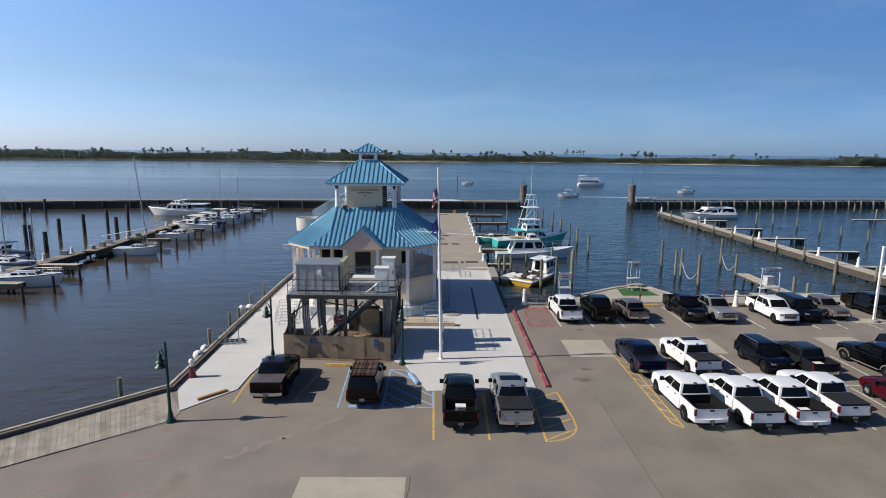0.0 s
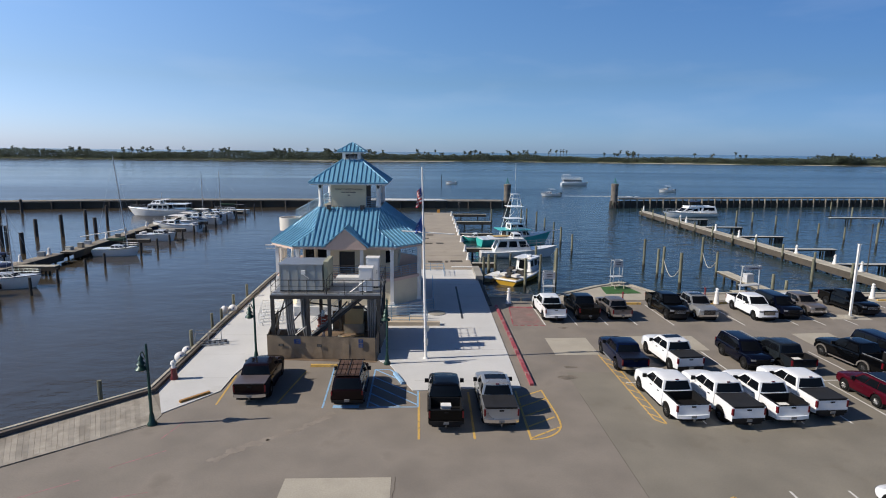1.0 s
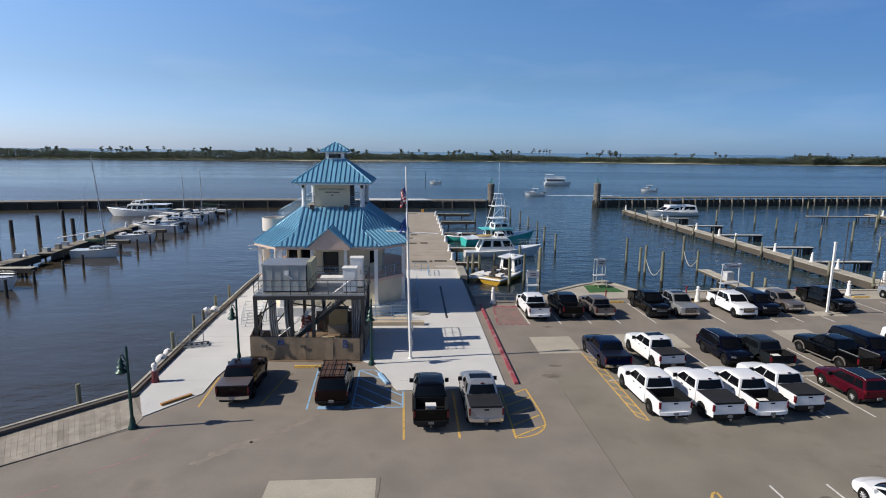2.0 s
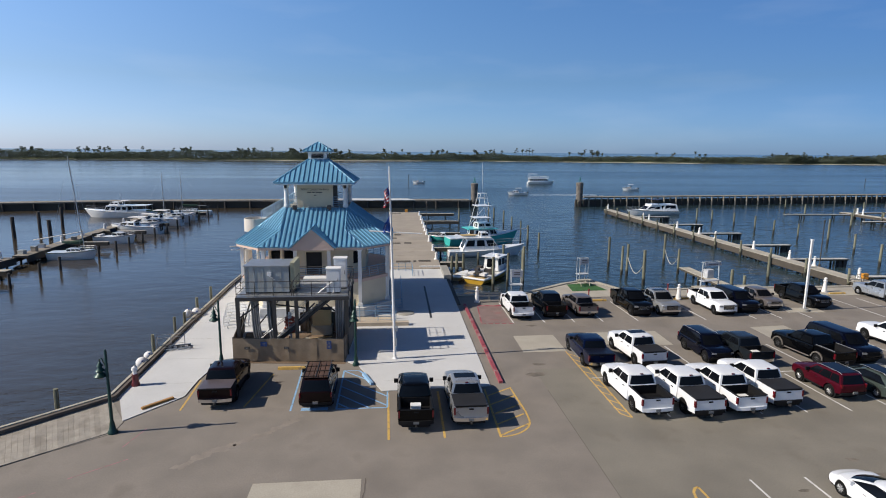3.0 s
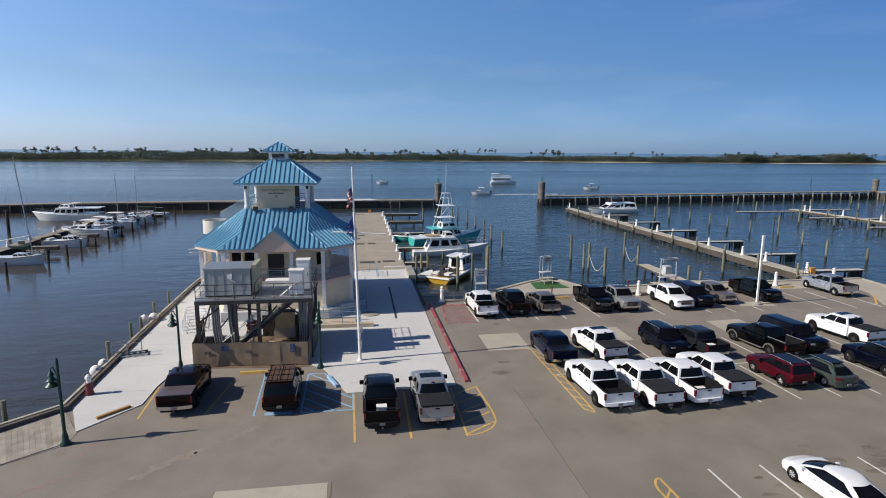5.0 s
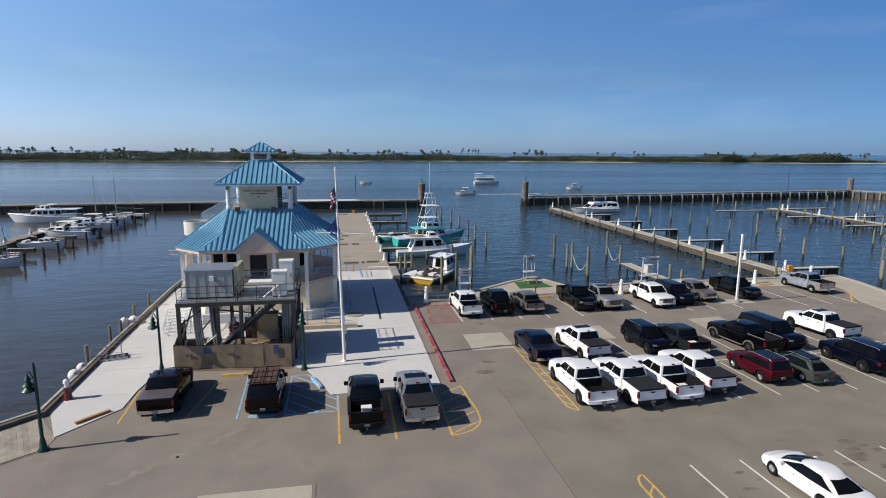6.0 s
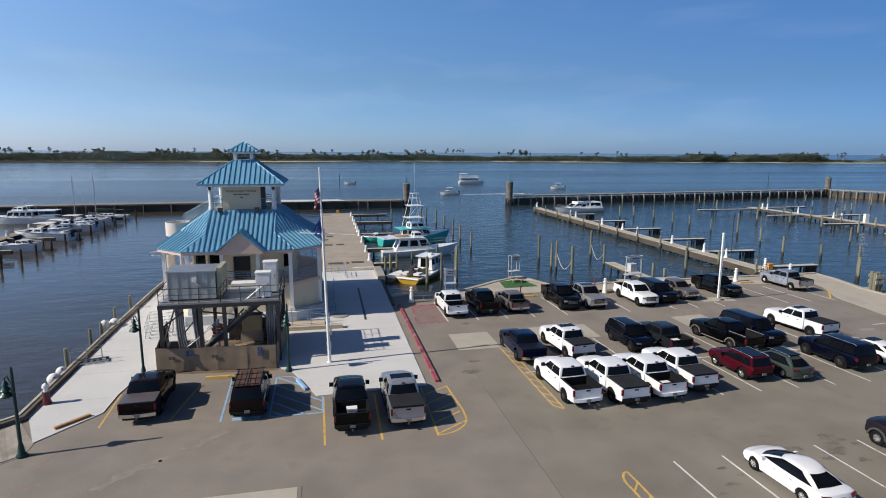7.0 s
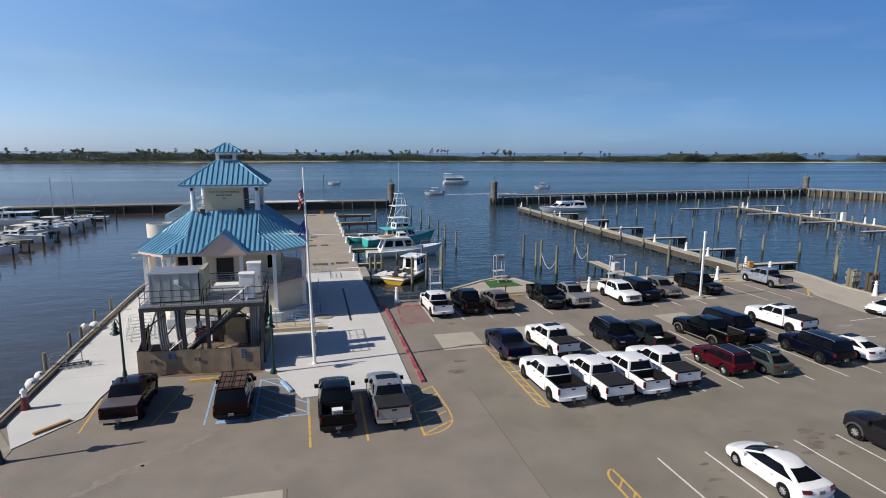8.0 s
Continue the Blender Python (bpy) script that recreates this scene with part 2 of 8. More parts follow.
DIRT = mat("brown_dirt", (0.16, 0.11, 0.07), 0.95, var=0.3, scale=0.8, grain=10, bump=0.5)
DARKSTEEL = mat("dark_steel", (0.055, 0.052, 0.05), 0.6, 0.3, var=0.2, scale=2, grain=20, bump=0.1)
GREYBOX = mat("grey_equipment_paint", (0.36, 0.38, 0.37), 0.55, 0.1, var=0.08, scale=0.8, grain=10, bump=0.06, stain=((0.25, 0.23, 0.20), 0.9, 0.62, 0.5))
BLUERAIL = mat("blue_grey_rail", (0.23, 0.36, 0.50), 0.4, 0.3, var=0.08, scale=2, grain=10, bump=0.05)
FABRIC = mat("brown_screen_fabric", (0.225, 0.172, 0.118), 0.9, var=0.22, scale=0.9, grain=30, bump=0.3, stain=((0.125, 0.093, 0.066), 0.8, 0.55, 0.6), world_space=True)
GREEN = mat("dark_green_enamel", (0.010, 0.045, 0.034), 0.4, 0.2, var=0.1, scale=2, grain=10, bump=0.05)
TURF = mat("green_turf", (0.036, 0.118, 0.028), 0.95, var=0.25, scale=1.5, grain=45, bump=0.6)
GLASS = mat("dark_window_glass", (0.005, 0.006, 0.008), 0.06, 0.0, var=0.1, scale=1, grain=4, bump=0.0)
DOORDARK = mat("dark_doorway", (0.03, 0.028, 0.026), 0.5, var=0.2, scale=1, grain=6, bump=0.0)
GLASS.node_tree.nodes["Principled BSDF"].inputs["Specular IOR Level"].default_value = 0.22
TYRE = mat("tyre_rubber", (0.010, 0.010, 0.010), 0.9, var=0.2, scale=5, grain=30, bump=0.2)
RIM = mat("alloy_rim", (0.46, 0.46, 0.47), 0.35, 0.45, var=0.08, scale=4, grain=15, bump=0.0)
DULLRIM = mat("dull_alloy_rim", (0.085, 0.085, 0.09), 0.35, 0.7, var=0.12, scale=4, grain=15, bump=0.0)
BLACKPLASTIC = mat("black_plastic", (0.013, 0.013, 0.014), 0.55, var=0.15, scale=3, grain=25, bump=0.08)
CHROME = mat("chrome", (0.70, 0.70, 0.72), 0.12, 1.0, var=0.03, scale=3, grain=10, bump=0.0)
GLASS.node_tree.nodes["Principled BSDF"].inputs["Specular IOR Level"].default_value = 0.12
TAIL = mat("red_tail_lens", (0.11, 0.006, 0.011), 0.15, var=0.1, scale=6, grain=20, bump=0.0)
LENS = mat("clear_lamp_lens", (0.22, 0.23, 0.25), 0.1, 0.3, var=0.05, scale=6, grain=20, bump=0.0)
PLATE = mat("blank_plate", (0.17, 0.17, 0.17), 0.5, var=0.05, scale=8, grain=20, bump=0.0)
TARP = mat("black_bed_cover", (0.026, 0.027, 0.031), 0.7, var=0.15, scale=2, grain=30, bump=0.15)
for dull in (TARP, BLACKPLASTIC, TYRE):
    dull.node_tree.nodes["Principled BSDF"].inputs["Specular IOR Level"].default_value = 0.12
HULLWHITE = mat("white_gelcoat", (0.83, 0.83, 0.81), 0.25, var=0.05, scale=1, grain=8, bump=0.02, coat=0.3, stain=((0.52, 0.46, 0.36), 0.8, 0.68, 0.5))
HULLGREY = mat("pale_grey_gelcoat", (0.55, 0.58, 0.60), 0.3, var=0.06, scale=1, grain=8, bump=0.02, coat=0.3)
TEAL = mat("teal_gelcoat", (0.06, 0.50, 0.45), 0.3, var=0.08, scale=1, grain=8, bump=0.02, coat=0.3)
YELLOWHULL = mat("yellow_hull_paint", (0.48, 0.29, 0.03), 0.4, var=0.08, scale=1, grain=8, bump=0.03, stain=((0.3, 0.2, 0.06), 1.0, 0.64, 0.6))
NAVY = mat("navy_canvas", (0.015, 0.035, 0.10), 0.85, var=0.2, scale=3, grain=30, bump=0.3)
GREENCANVAS = mat("green_canvas", (0.02, 0.055, 0.035), 0.85, var=0.2, scale=3, grain=30, bump=0.3)
TAN = mat("tan_canvas", (0.50, 0.36, 0.18), 0.8, var=0.12, scale=2, grain=20, bump=0.2)
ORANGE = mat("orange_plastic", (0.62, 0.27, 0.03), 0.5, var=0.1, scale=3, grain=10, bump=0.05)
ROPE = mat("pale_rope", (0.45, 0.42, 0.36), 0.9, var=0.2, scale=10, grain=60, bump=0.3)
SAND = mat("pale_sand", (0.58, 0.54, 0.44), 0.95, var=0.25, scale=0.02, grain=1.0, bump=0.2)
SCRUB = mat("scrub_ground", (0.135, 0.15, 0.065), 0.95, var=0.3, scale=0.03, grain=0.6, bump=0.4)
LEAF = mat("pine_and_scrub_leaves", (0.112, 0.134, 0.098), 0.8, var=0.5, scale=0.075, grain=0.9, bump=0.3, world_space=True)
LEAF.node_tree.nodes["Principled BSDF"].inputs["Specular IOR Level"].default_value = 0.05


def let_light_through(m, share):
    """Thin leaves: part of the light passes to the far side."""
    n, l = m.node_tree.nodes, m.node_tree.links
    bsdf, out = n["Principled BSDF"], n["Material Output"]
    thin, mix = n.new("ShaderNodeBsdfTranslucent"), n.new("ShaderNodeMixShader")
    l.new(bsdf.inputs["Base Color"].links[0].from_socket, thin.inputs["Color"])
    mix.inputs["Fac"].default_value = share
    l.new(bsdf.outputs["BSDF"], mix.inputs[1])
    l.new(thin.outputs["BSDF"], mix.inputs[2])
    l.new(mix.outputs["Shader"], out.inputs["Surface"])


let_light_through(LEAF, 0.4)
BARK = mat("pine_bark", (0.10, 0.075, 0.055), 0.9, var=0.2, scale=0.8, grain=4, bump=0.3)
FOAM = mat("wake_foam", (0.75, 0.78, 0.80), 0.7, var=0.2, scale=0.5, grain=3, bump=0.4)
REDHOSE = mat("red_hose", (0.42, 0.10, 0.06), 0.6, var=0.1, scale=3, grain=15, bump=0.1)
FLAGRED = mat("flag_red", (0.45, 0.025, 0.035), 0.8, var=0.08, scale=3, grain=40, bump=0.1)
FLAGWHITE = mat("flag_white", (0.72, 0.70, 0.68), 0.8, var=0.05, scale=3, grain=40, bump=0.1)
FLAGBLUE = mat("flag_blue", (0.015, 0.055, 0.24), 0.8, var=0.1, scale=3, grain=40, bump=0.1)
LETTER = mat("dark_sign_letters", (0.10, 0.09, 0.08), 0.6, var=0.1, scale=4, grain=20, bump=0.0)

P_WHITE = paint("white_car_paint", (0.745, 0.755, 0.765))
P_BLACK = paint("black_car_paint", (0.0020, 0.0022, 0.0028), 0.10)
P_NAVY = paint("dark_blue_car_paint", (0.0035, 0.0085, 0.034), 0.14, 0.3)
P_INK = paint("blue_black_car_paint", (0.0022, 0.0032, 0.0095), 0.10)
P_WINE = paint("brown_black_car_paint", (0.0085, 0.0035, 0.0040), 0.12)
P_SILVER = paint("silver_car_paint", (0.34, 0.35, 0.36), 0.28, 0.5)
P_GREY = paint("dark_grey_car_paint", (0.022, 0.028, 0.034), 0.25, 0.4)
P_RED = paint("dark_red_car_paint", (0.078, 0.006, 0.014), 0.18, 0.3)
P_GREEN = paint("grey_green_car_paint", (0.082, 0.105, 0.094), 0.25, 0.5)
P_BROWN = paint("brown_grey_car_paint", (0.022, 0.020, 0.024), 0.22, 0.4)
P_TAN = paint("champagne_grey_car_paint", (0.185, 0.165, 0.158), 0.3, 0.5)


# ---------------------------------------------------------------- mesh helpers
def V(*a):
    return Vector(a)


def box(bm, x0, x1, y0, y1, z0, z1):
    v = [bm.verts.new((x, y, z)) for z in (z0, z1) for y in (y0, y1) for x in (x0, x1)]
    for f in ((0, 2, 3, 1), (4, 5, 7, 6), (0, 1, 5, 4), (2, 6, 7, 3), (0, 4, 6, 2), (1, 3, 7, 5)):
        bm.faces.new([v[i] for i in f])
    return v


def spun(bm, verts, centre, angle):
    c, s = math.cos(angle), math.sin(angle)
    for v in verts:
        x, y = v.co.x - centre[0], v.co.y - centre[1]
        v.co.x, v.co.y = centre[0] + c * x - s * y, centre[1] + s * x + c * y


def prism(bm, pts, z0, z1):
    """A flat outline in x and y, raised from z0 to z1."""
    a = [bm.verts.new((x, y, z0)) for x, y in pts]
    b = [bm.verts.new((x, y, z1)) for x, y in pts]
    bm.faces.new(list(reversed(a)))
    bm.faces.new(b)
    for i in range(len(pts)):
        j = (i + 1) % len(pts)
        bm.faces.new((a[i], a[j], b[j], b[i]))
    return a + b


def side_prism(bm, pts, x0, x1, pinch=0.0):
    """A side outline in y and z, carried across from x0 to x1."""
    a = [bm.verts.new((x0, y, z)) for y, z in pts]
    b = [bm.verts.new((x1, y, z)) for y, z in pts]
    bm.faces.new(a)
    bm.faces.new(list(reversed(b)))
    for i in range(len(pts)):
        j = (i + 1) % len(pts)
        bm.faces.new((a[j], a[i], b[i], b[j]))
    return a + b


def slab(bm, pts, thick):
    """A flat outline in space with a thickness along its normal, downwards."""
    pts = [Vector(p) for p in pts]
    nrm = Vector((0, 0, 0))
    for i in range(len(pts)):
        nrm += pts[i].cross(pts[(i + 1) % len(pts)])
    nrm = nrm.normalized()
    a = [bm.verts.new(p) for p in pts]
    b = [bm.verts.new(p - nrm * thick) for p in pts]
    bm.faces.new(a)
    bm.faces.new(list(reversed(b)))
    for i in range(len(pts)):
        j = (i + 1) % len(pts)
        bm.faces.new((a[j], a[i], b[i], b[j]))


def tube(bm, p, q, r, seg=8, r2=None):
    p, q = Vector(p), Vector(q)
    r2 = r if r2 is None else r2
    d = (q - p).normalized()
    u = d.orthogonal().normalized()
    w = d.cross(u)
    rings = []
    for c, rad in ((p, r), (q, r2)):
        rings.append([bm.verts.new(c + (u * math.cos(k * math.tau / seg) + w * math.sin(k * math.tau / seg)) * rad) for k in range(seg)])
    bm.faces.new(list(reversed(rings[0])))
    bm.faces.new(rings[1])
    for k in range(seg):
        j = (k + 1) % seg
        bm.faces.new((rings[0][k], rings[0][j], rings[1][j], rings[1][k]))


def lathe(bm, prof, seg=12, at=(0, 0, 0), axis="z"):
    rings = []
    for r, h in prof:
        ring = []
        for k in range(seg):
            a = k * math.tau / seg
            c = (r * math.cos(a), r * math.sin(a), h)
            if axis == "x":
                c = (c[2], c[0], c[1])
            ring.append(bm.verts.new((at[0] + c[0], at[1] + c[1], at[2] + c[2])))
        rings.append(ring)
    for i in range(len(rings) - 1):
        for k in range(seg):
            j = (k + 1) % seg
            bm.faces.new((rings[i][k], rings[i][j], rings[i + 1][j], rings[i + 1][k]))
    bm.faces.new(list(reversed(rings[0])))
    bm.faces.new(rings[-1])


def rounded(bm, width, seg=2, angle=30):
    sharp = [e for e in bm.edges if len(e.link_faces) == 2 and e.calc_face_angle(0) > radians(angle)]
    if sharp:
        bmesh.ops.bevel(bm, geom=sharp, offset=width, segments=seg, profile=0.6, affect="EDGES", clamp_overlap=True)


def sweep(bm, pts, r, seg=6):
    """One bent tube along a line of points."""
    pts = [Vector(p) for p in pts]
    rings = []
    for i, p in enumerate(pts):
        d = (pts[min(i + 1, len(pts) - 1)] - pts[max(i - 1, 0)]).normalized()
        u = d.cross(Vector((0, 0, 1))).normalized()
        w = u.cross(d)
        rings.append([bm.verts.new(p + (u * math.cos(k * math.tau / seg) + w * math.sin(k * math.tau / seg)) * r) for k in range(seg)])
    for a, b in zip(rings, rings[1:]):
        for k in range(seg):
            j = (k + 1) % seg
            bm.faces.new((a[k], a[j], b[j], b[k]))
    bm.faces.new(rings[0][::-1])
    bm.faces.new(rings[-1])


def mesh_of(bm, name, material, smooth=True):
    bmesh.ops.recalc_face_normals(bm, faces=bm.faces)
    me = bpy.data.meshes.new(name)
    bm.to_mesh(me)
    bm.free()
    me.materials.append(material)
    if smooth:
        for p in me.polygons:
            p.use_smooth = True
        me.set_sharp_from_angle(angle=radians(38))
    return me


def part(name, bm, material, parent=None, label="", smooth=True):
    ob = new(name, mesh_of(bm, name, material, smooth))
    ob.parent = parent
    if label:
        tagged(ob, label)
    return ob


def piece(name, me, parent, m=None):
    """One more object on a shared mesh."""
    ob = new(name, me)
    ob.parent = parent
    if m is not None:
        ob.matrix_basis = m
    return ob


def thing(name, label, category, m=None, group=""):
    ob = new(name)
    ob.empty_display_size = 0.2
    if m is not None:
        ob.matrix_basis = m
    return tagged(ob, label, category, group)


def whole(name, bm, material, label, category, m=None, group="", kind="", smooth=True):
    ob = part(name, bm, material, None, "", smooth)
    if m is not None:
        ob.matrix_basis = m
    return tagged(ob, label, category, group, kind)


def clip(poly, axis_at, low, high):
    """The part of a flat outline in space between two values of a linear measure."""
    for sign, lim in ((1, low), (-1, high)):
        out = []
        for i in range(len(poly)):
            p, q = poly[i], poly[(i + 1) % len(poly)]
            dp, dq = sign * (axis_at(p) - lim), sign * (axis_at(q) - lim)
            if dp >= 0:
                out.append(p)
            if dp * dq < 0:
                out.append(p.lerp(q, dp / (dp - dq)))
        poly = out
        if len(poly) < 3:
            return []
    return poly


# ---------------------------------------------------------------- large structure
bm = bmesh.new()
S = 4900.0
box(bm, -S, S, -S, S, WATER_Z - 0.5, WATER_Z)
whole("water", bm, WATER, "calm blue-grey harbour water with fine ripples", "water", kind="structure", smooth=False)

LOT = ((-17.0, 34.4), (-17.6, 48.0), (-18.1, 64.0), (-18.1, 72.0), (6.2, 72.0), (6.2, 58.6), (13.2, 58.6), (19.6, 63.4), (23.4, 65.2),
       (25.6, 59.6), (34.0, 60.2), (61.4, 60.4), (61.0, 57.0), (59.8, 52.0), (59.7, 45.8), (59.6, 25.0), (59.0, -70.0), (-110.0, -70.0), (-23.2, 28.1))
bm = bmesh.new()
prism(bm, LOT, -4.0, 0.0)
lot = whole("parking_lot", bm, ASPHALT, "worn grey-brown asphalt parking lot with oil stains", "parking lot", kind="structure", smooth=False)

bm = bmesh.new()
prism(bm, ((-16.9, 34.5), (-15.3, 31.3), (-13.0, 34.4), (-13.0, 37.0), (-12.6, 40.3), (-11.8, 40.55), (-3.5, 39.85), (-3.3, 39.5), (-2.6, 38.9), (-0.85, 34.4), (6.2, 34.8),
           (6.15, 71.9), (-18.0, 71.9), (-18.0, 64.0), (-17.5, 48.0)), 0.004, 0.05)
plaza = whole("pavement", bm, CONCRETE, "pale new concrete plaza with saw-cut joints", "pavement", kind="structure", smooth=False)


def strip(bm, path, width, z0, z1):
    """A beam along a path on the plan."""
    pts = [Vector((p[0], p[1], 0)) for p in path]
    left, right = [], []
    for i, p in enumerate(pts):
        d = (pts[min(i + 1, len(pts) - 1)] - pts[max(i - 1, 0)]).normalized()
        nrm = Vector((-d.y, d.x, 0)) * width / 2
        left.append(((p + nrm).x, (p + nrm).y))
        right.append(((p - nrm).x, (p - nrm).y))
    for i in range(len(pts) - 1):
        prism(bm, (right[i], right[i + 1], left[i + 1], left[i]), z0, z1)


def flat_piece(name, pts, material, parent, z0=0.0, z1=0.006, label=""):
    bm = bmesh.new()
    prism(bm, pts, z0, z1)
    return part(name, bm, material, parent, label, False)


def line_mark(a, b, material, width=0.11, z=0.006, parent=None):
    bm = bmesh.new()
    strip(bm, (a, b), width, 0.001, z)
    return part("painted_line", bm, material, parent or lot, "", False)


# seawall caps and bulkheads
bm = bmesh.new()
strip(bm, ((-60.0, -11.0), (-23.2, 28.1), (-17.15, 34.4)), 0.5, 0.0, 0.28)
strip(bm, ((-17.25, 34.3), (-17.8, 48.0), (-18.25, 64.0), (-18.25, 72.0)), 0.45, 0.0, 0.25)
whole("seawall_cap", bm, CAP, "weathered timber seawall cap beam along the quay", "seawall", kind="structure", smooth=False)
bm = bmesh.new()
strip(bm, ((-60.1, -10.9), (-23.32, 28.2), (-17.3, 34.48)), 0.20, 0.281, 0.33)
strip(bm, ((-17.38, 34.48), (-17.92, 48.0), (-18.37, 64.0), (-18.37, 72.0)), 0.18, 0.251, 0.30)
whole("seawall_capping_board", bm, TIMBER, "pale weathered capping board on the seawall beam", "seawall", kind="structure", smooth=False)
bm = bmesh.new()
strip(bm, ((6.3, 58.4), (13.3, 58.4), (19.6, 63.1), (23.2, 64.9), (25.5, 59.3), (34.0, 60.0), (61.2, 60.2), (60.8, 57.0), (59.55, 52.0), (59.45, 45.8), (59.35, 20.0)), 0.5, 0.0, 0.10)
whole("quay_edge", bm, QUAYSLAB, "worn concrete quay edge beside the basin", "seawall", kind="structure", smooth=False)
bm = bmesh.new()
prism(bm, ((13.6, 58.2), (19.7, 62.7), (23.1, 64.4), (25.2, 58.6), (25.2, 57.2), (8.6, 56.2), (8.6, 58.0)), 0.001, 0.03)
prism(bm, ((25.2, 57.2), (25.2, 58.8), (34.0, 59.6), (61.0, 59.8), (60.6, 57.0), (59.3, 52.0), (59.2, 45.8), (59.1, 22.0), (51.2, 22.0), (51.6, 38.0), (52.1, 43.8), (53.1, 49.3), (55.6, 53.4), (56.4, 56.0), (40.0, 56.6)), 0.001, 0.03)
apron = whole("quay_apron", bm, QUAYSLAB, "grey-brown concrete apron strip along the quay edge", "pavement", kind="structure", smooth=False)

# pier beyond the building
bm = bmesh.new()
box(bm, -1.2, 6.15, 71.9, 140.0, -0.45, 0.02)
pier = whole("pier", bm, PIER, "long brown concrete pier deck on piles", "pier", kind="structure", smooth=False)
for i in range(14):
    bm = bmesh.new()
    box(bm, -1.15, 6.1, 72.2 + i * 4.84, 72.2 + i * 4.84 + 4.79, 0.021, 0.06)
    part("deck_slab", bm, PIER, pier, "", False)
bm = bmesh.new()
tube(bm, (0, 0, -3), (0, 0, -0.4), 0.2, 8)
me = mesh_of(bm, "support_post", PILE)
for i in range(15):
    for x in (-0.6, 2.4, 5.4):
        piece("support_post", me, pier, pose(x, 74 + i * 4.6, 0))
bm = bmesh.new()
box(bm, 5.9, 6.75, 66.0, 71.8, -2.0, 0.55)
rounded(bm, 0.03, 1)
whole("bulkhead_wall", bm, SLAB, "low grey concrete bulkhead wall beside the pier", "wall", kind="structure")
bm = bmesh.new()
strip(bm, ((6.35, 54.6), (6.35, 66.0)), 0.35, -1.8, 0.12)
whole("timber_bulkhead", bm, BULK, "dark stained timber bulkhead below the plaza edge", "seawall", kind="structure", smooth=False)

# breakwaters
def breakwater(path, z_top, width, open_piles, label):
    root = thing("breakwater", label, "breakwater")
    root["kind"] = "structure"
    bm = bmesh.new()
    strip(bm, path, width, z_top - 0.35, z_top)
    part("cap", bm, OLDTIMBER, root, "", False)
    # behind open piles this dark wall fills in for the shaded gaps
    bm = bmesh.new()
    strip(bm, path, width - 0.9, -3.0, z_top - 0.9 if open_piles else z_top - 0.35)
    part("wall_and_gap_fill", bm, BULK, root, "dark stained sheet wall, also filling shaded gaps behind open piles", False)
    pile = bmesh.new()
    tube(pile, (0, 0, -3.0), (0, 0, z_top - 0.2), 0.28, 8)
    pile_me = mesh_of(pile, "post", OLDTIMBER if open_piles else DARKPILE)
    pile = bmesh.new()
    tube(pile, (0, 0, -3.0), (0, 0, z_top - 0.3), 0.2, 8)
    thin_me = mesh_of(pile, "post", DARKPILE)
    for a, b in zip(path, path[1:]):
        a, b = Vector((a[0], a[1], 0)), Vector((b[0], b[1], 0))
        n = int((b - a).length / (2.1 if open_piles else 6.0))
        d = (b - a).normalized()
        side = Vector((d.y, -d.x, 0)) * (width / 2 + 0.05)
        for i in range(n):
            p = a.lerp(b, (i + 0.5) / n) + side
            piece("post", thin_me if open_piles and i % 2 else pile_me, root, Matrix.Translation(p))
    return root


breakwater(((-300.0, 105.0), (-117.0, 152.5), (-77.0, 162.5), (-37.0, 166.0), (22.0, 167.5)), 0.85, 4.6, False, "long low timber-capped breakwater with dark sheet wall")
breakwater(((57.5, 169.5), (187.0, 184.5)), 1.6, 3.0, True, "pile-supported timber breakwater walkway across the basin")
breakwater(((189.0, 184.0), (199.0, 163.0), (230.0, 100.0), (240.0, 40.0)), 1.6, 3.0, True, "pile-supported timber breakwater walkway turning towards land")
bm = bmesh.new()
prism(bm, ((-19.0, 164.2), (-6.0, 163.2), (6.0, 164.2), (4.0, 169.0), (-16.0, 169.0)), 0.86, 1.0)
whole("breakwater_slab", bm, CONCRETE, "pale concrete slab on the low breakwater", "slab", kind="structure", smooth=False)


BEACON = mat("green_beacon_paint", (0.03, 0.20, 0.15), 0.5, var=0.2, scale=3, grain=12, bump=0.05)


def dolphin(x, y, top, label):
    root = thing("mooring_dolphin", label, "dolphin", pose(x, y, WATER_Z), "entrance dolphins")
    n, bm = 14, bmesh.new()
    lathe(bm, ((1.0, -2), (1.0, top + 0.4), (1.08, top + 0.6), (1.08, top + 1.15), (0.95, top + 1.25)), 20)
    part("shaft", bm, DOLPHIN, root)
    for k in range(n):
        a = k * math.tau / n
        bm = bmesh.new()
        tube(bm, (1.2 * math.cos(a), 1.2 * math.sin(a), -2), (1.15 * math.cos(a), 1.15 * math.sin(a), 1.6 + 0.3 * (k % 3)), 0.17, 7)
        part("fender_post", bm, DARKPILE if k % 3 else PILE, root)
    bm = bmesh.new()
    for k in range(4):
        a = k * math.tau / 4 + 0.4
        tube(bm, (0.6 * math.cos(a), 0.6 * math.sin(a), top + 1.2), (0.08 * math.cos(a), 0.08 * math.sin(a), top + 2.2), 0.06, 6)
    tube(bm, (0, 0, top + 2.0), (0, 0, top + 2.8), 0.16, 8)
    part("beacon", bm, BEACON, root, "small green beacon frame")
    return root


dolphin(23.6, 167.0, 5.7, "round concrete dolphin with a beacon at the breakwater end")
dolphin(55.7, 168.0, 6.0, "round concrete dolphin with a beacon at the harbour mouth")
dolphin(188.0, 184.0, 6.0, "round concrete dolphin at the breakwater corner")


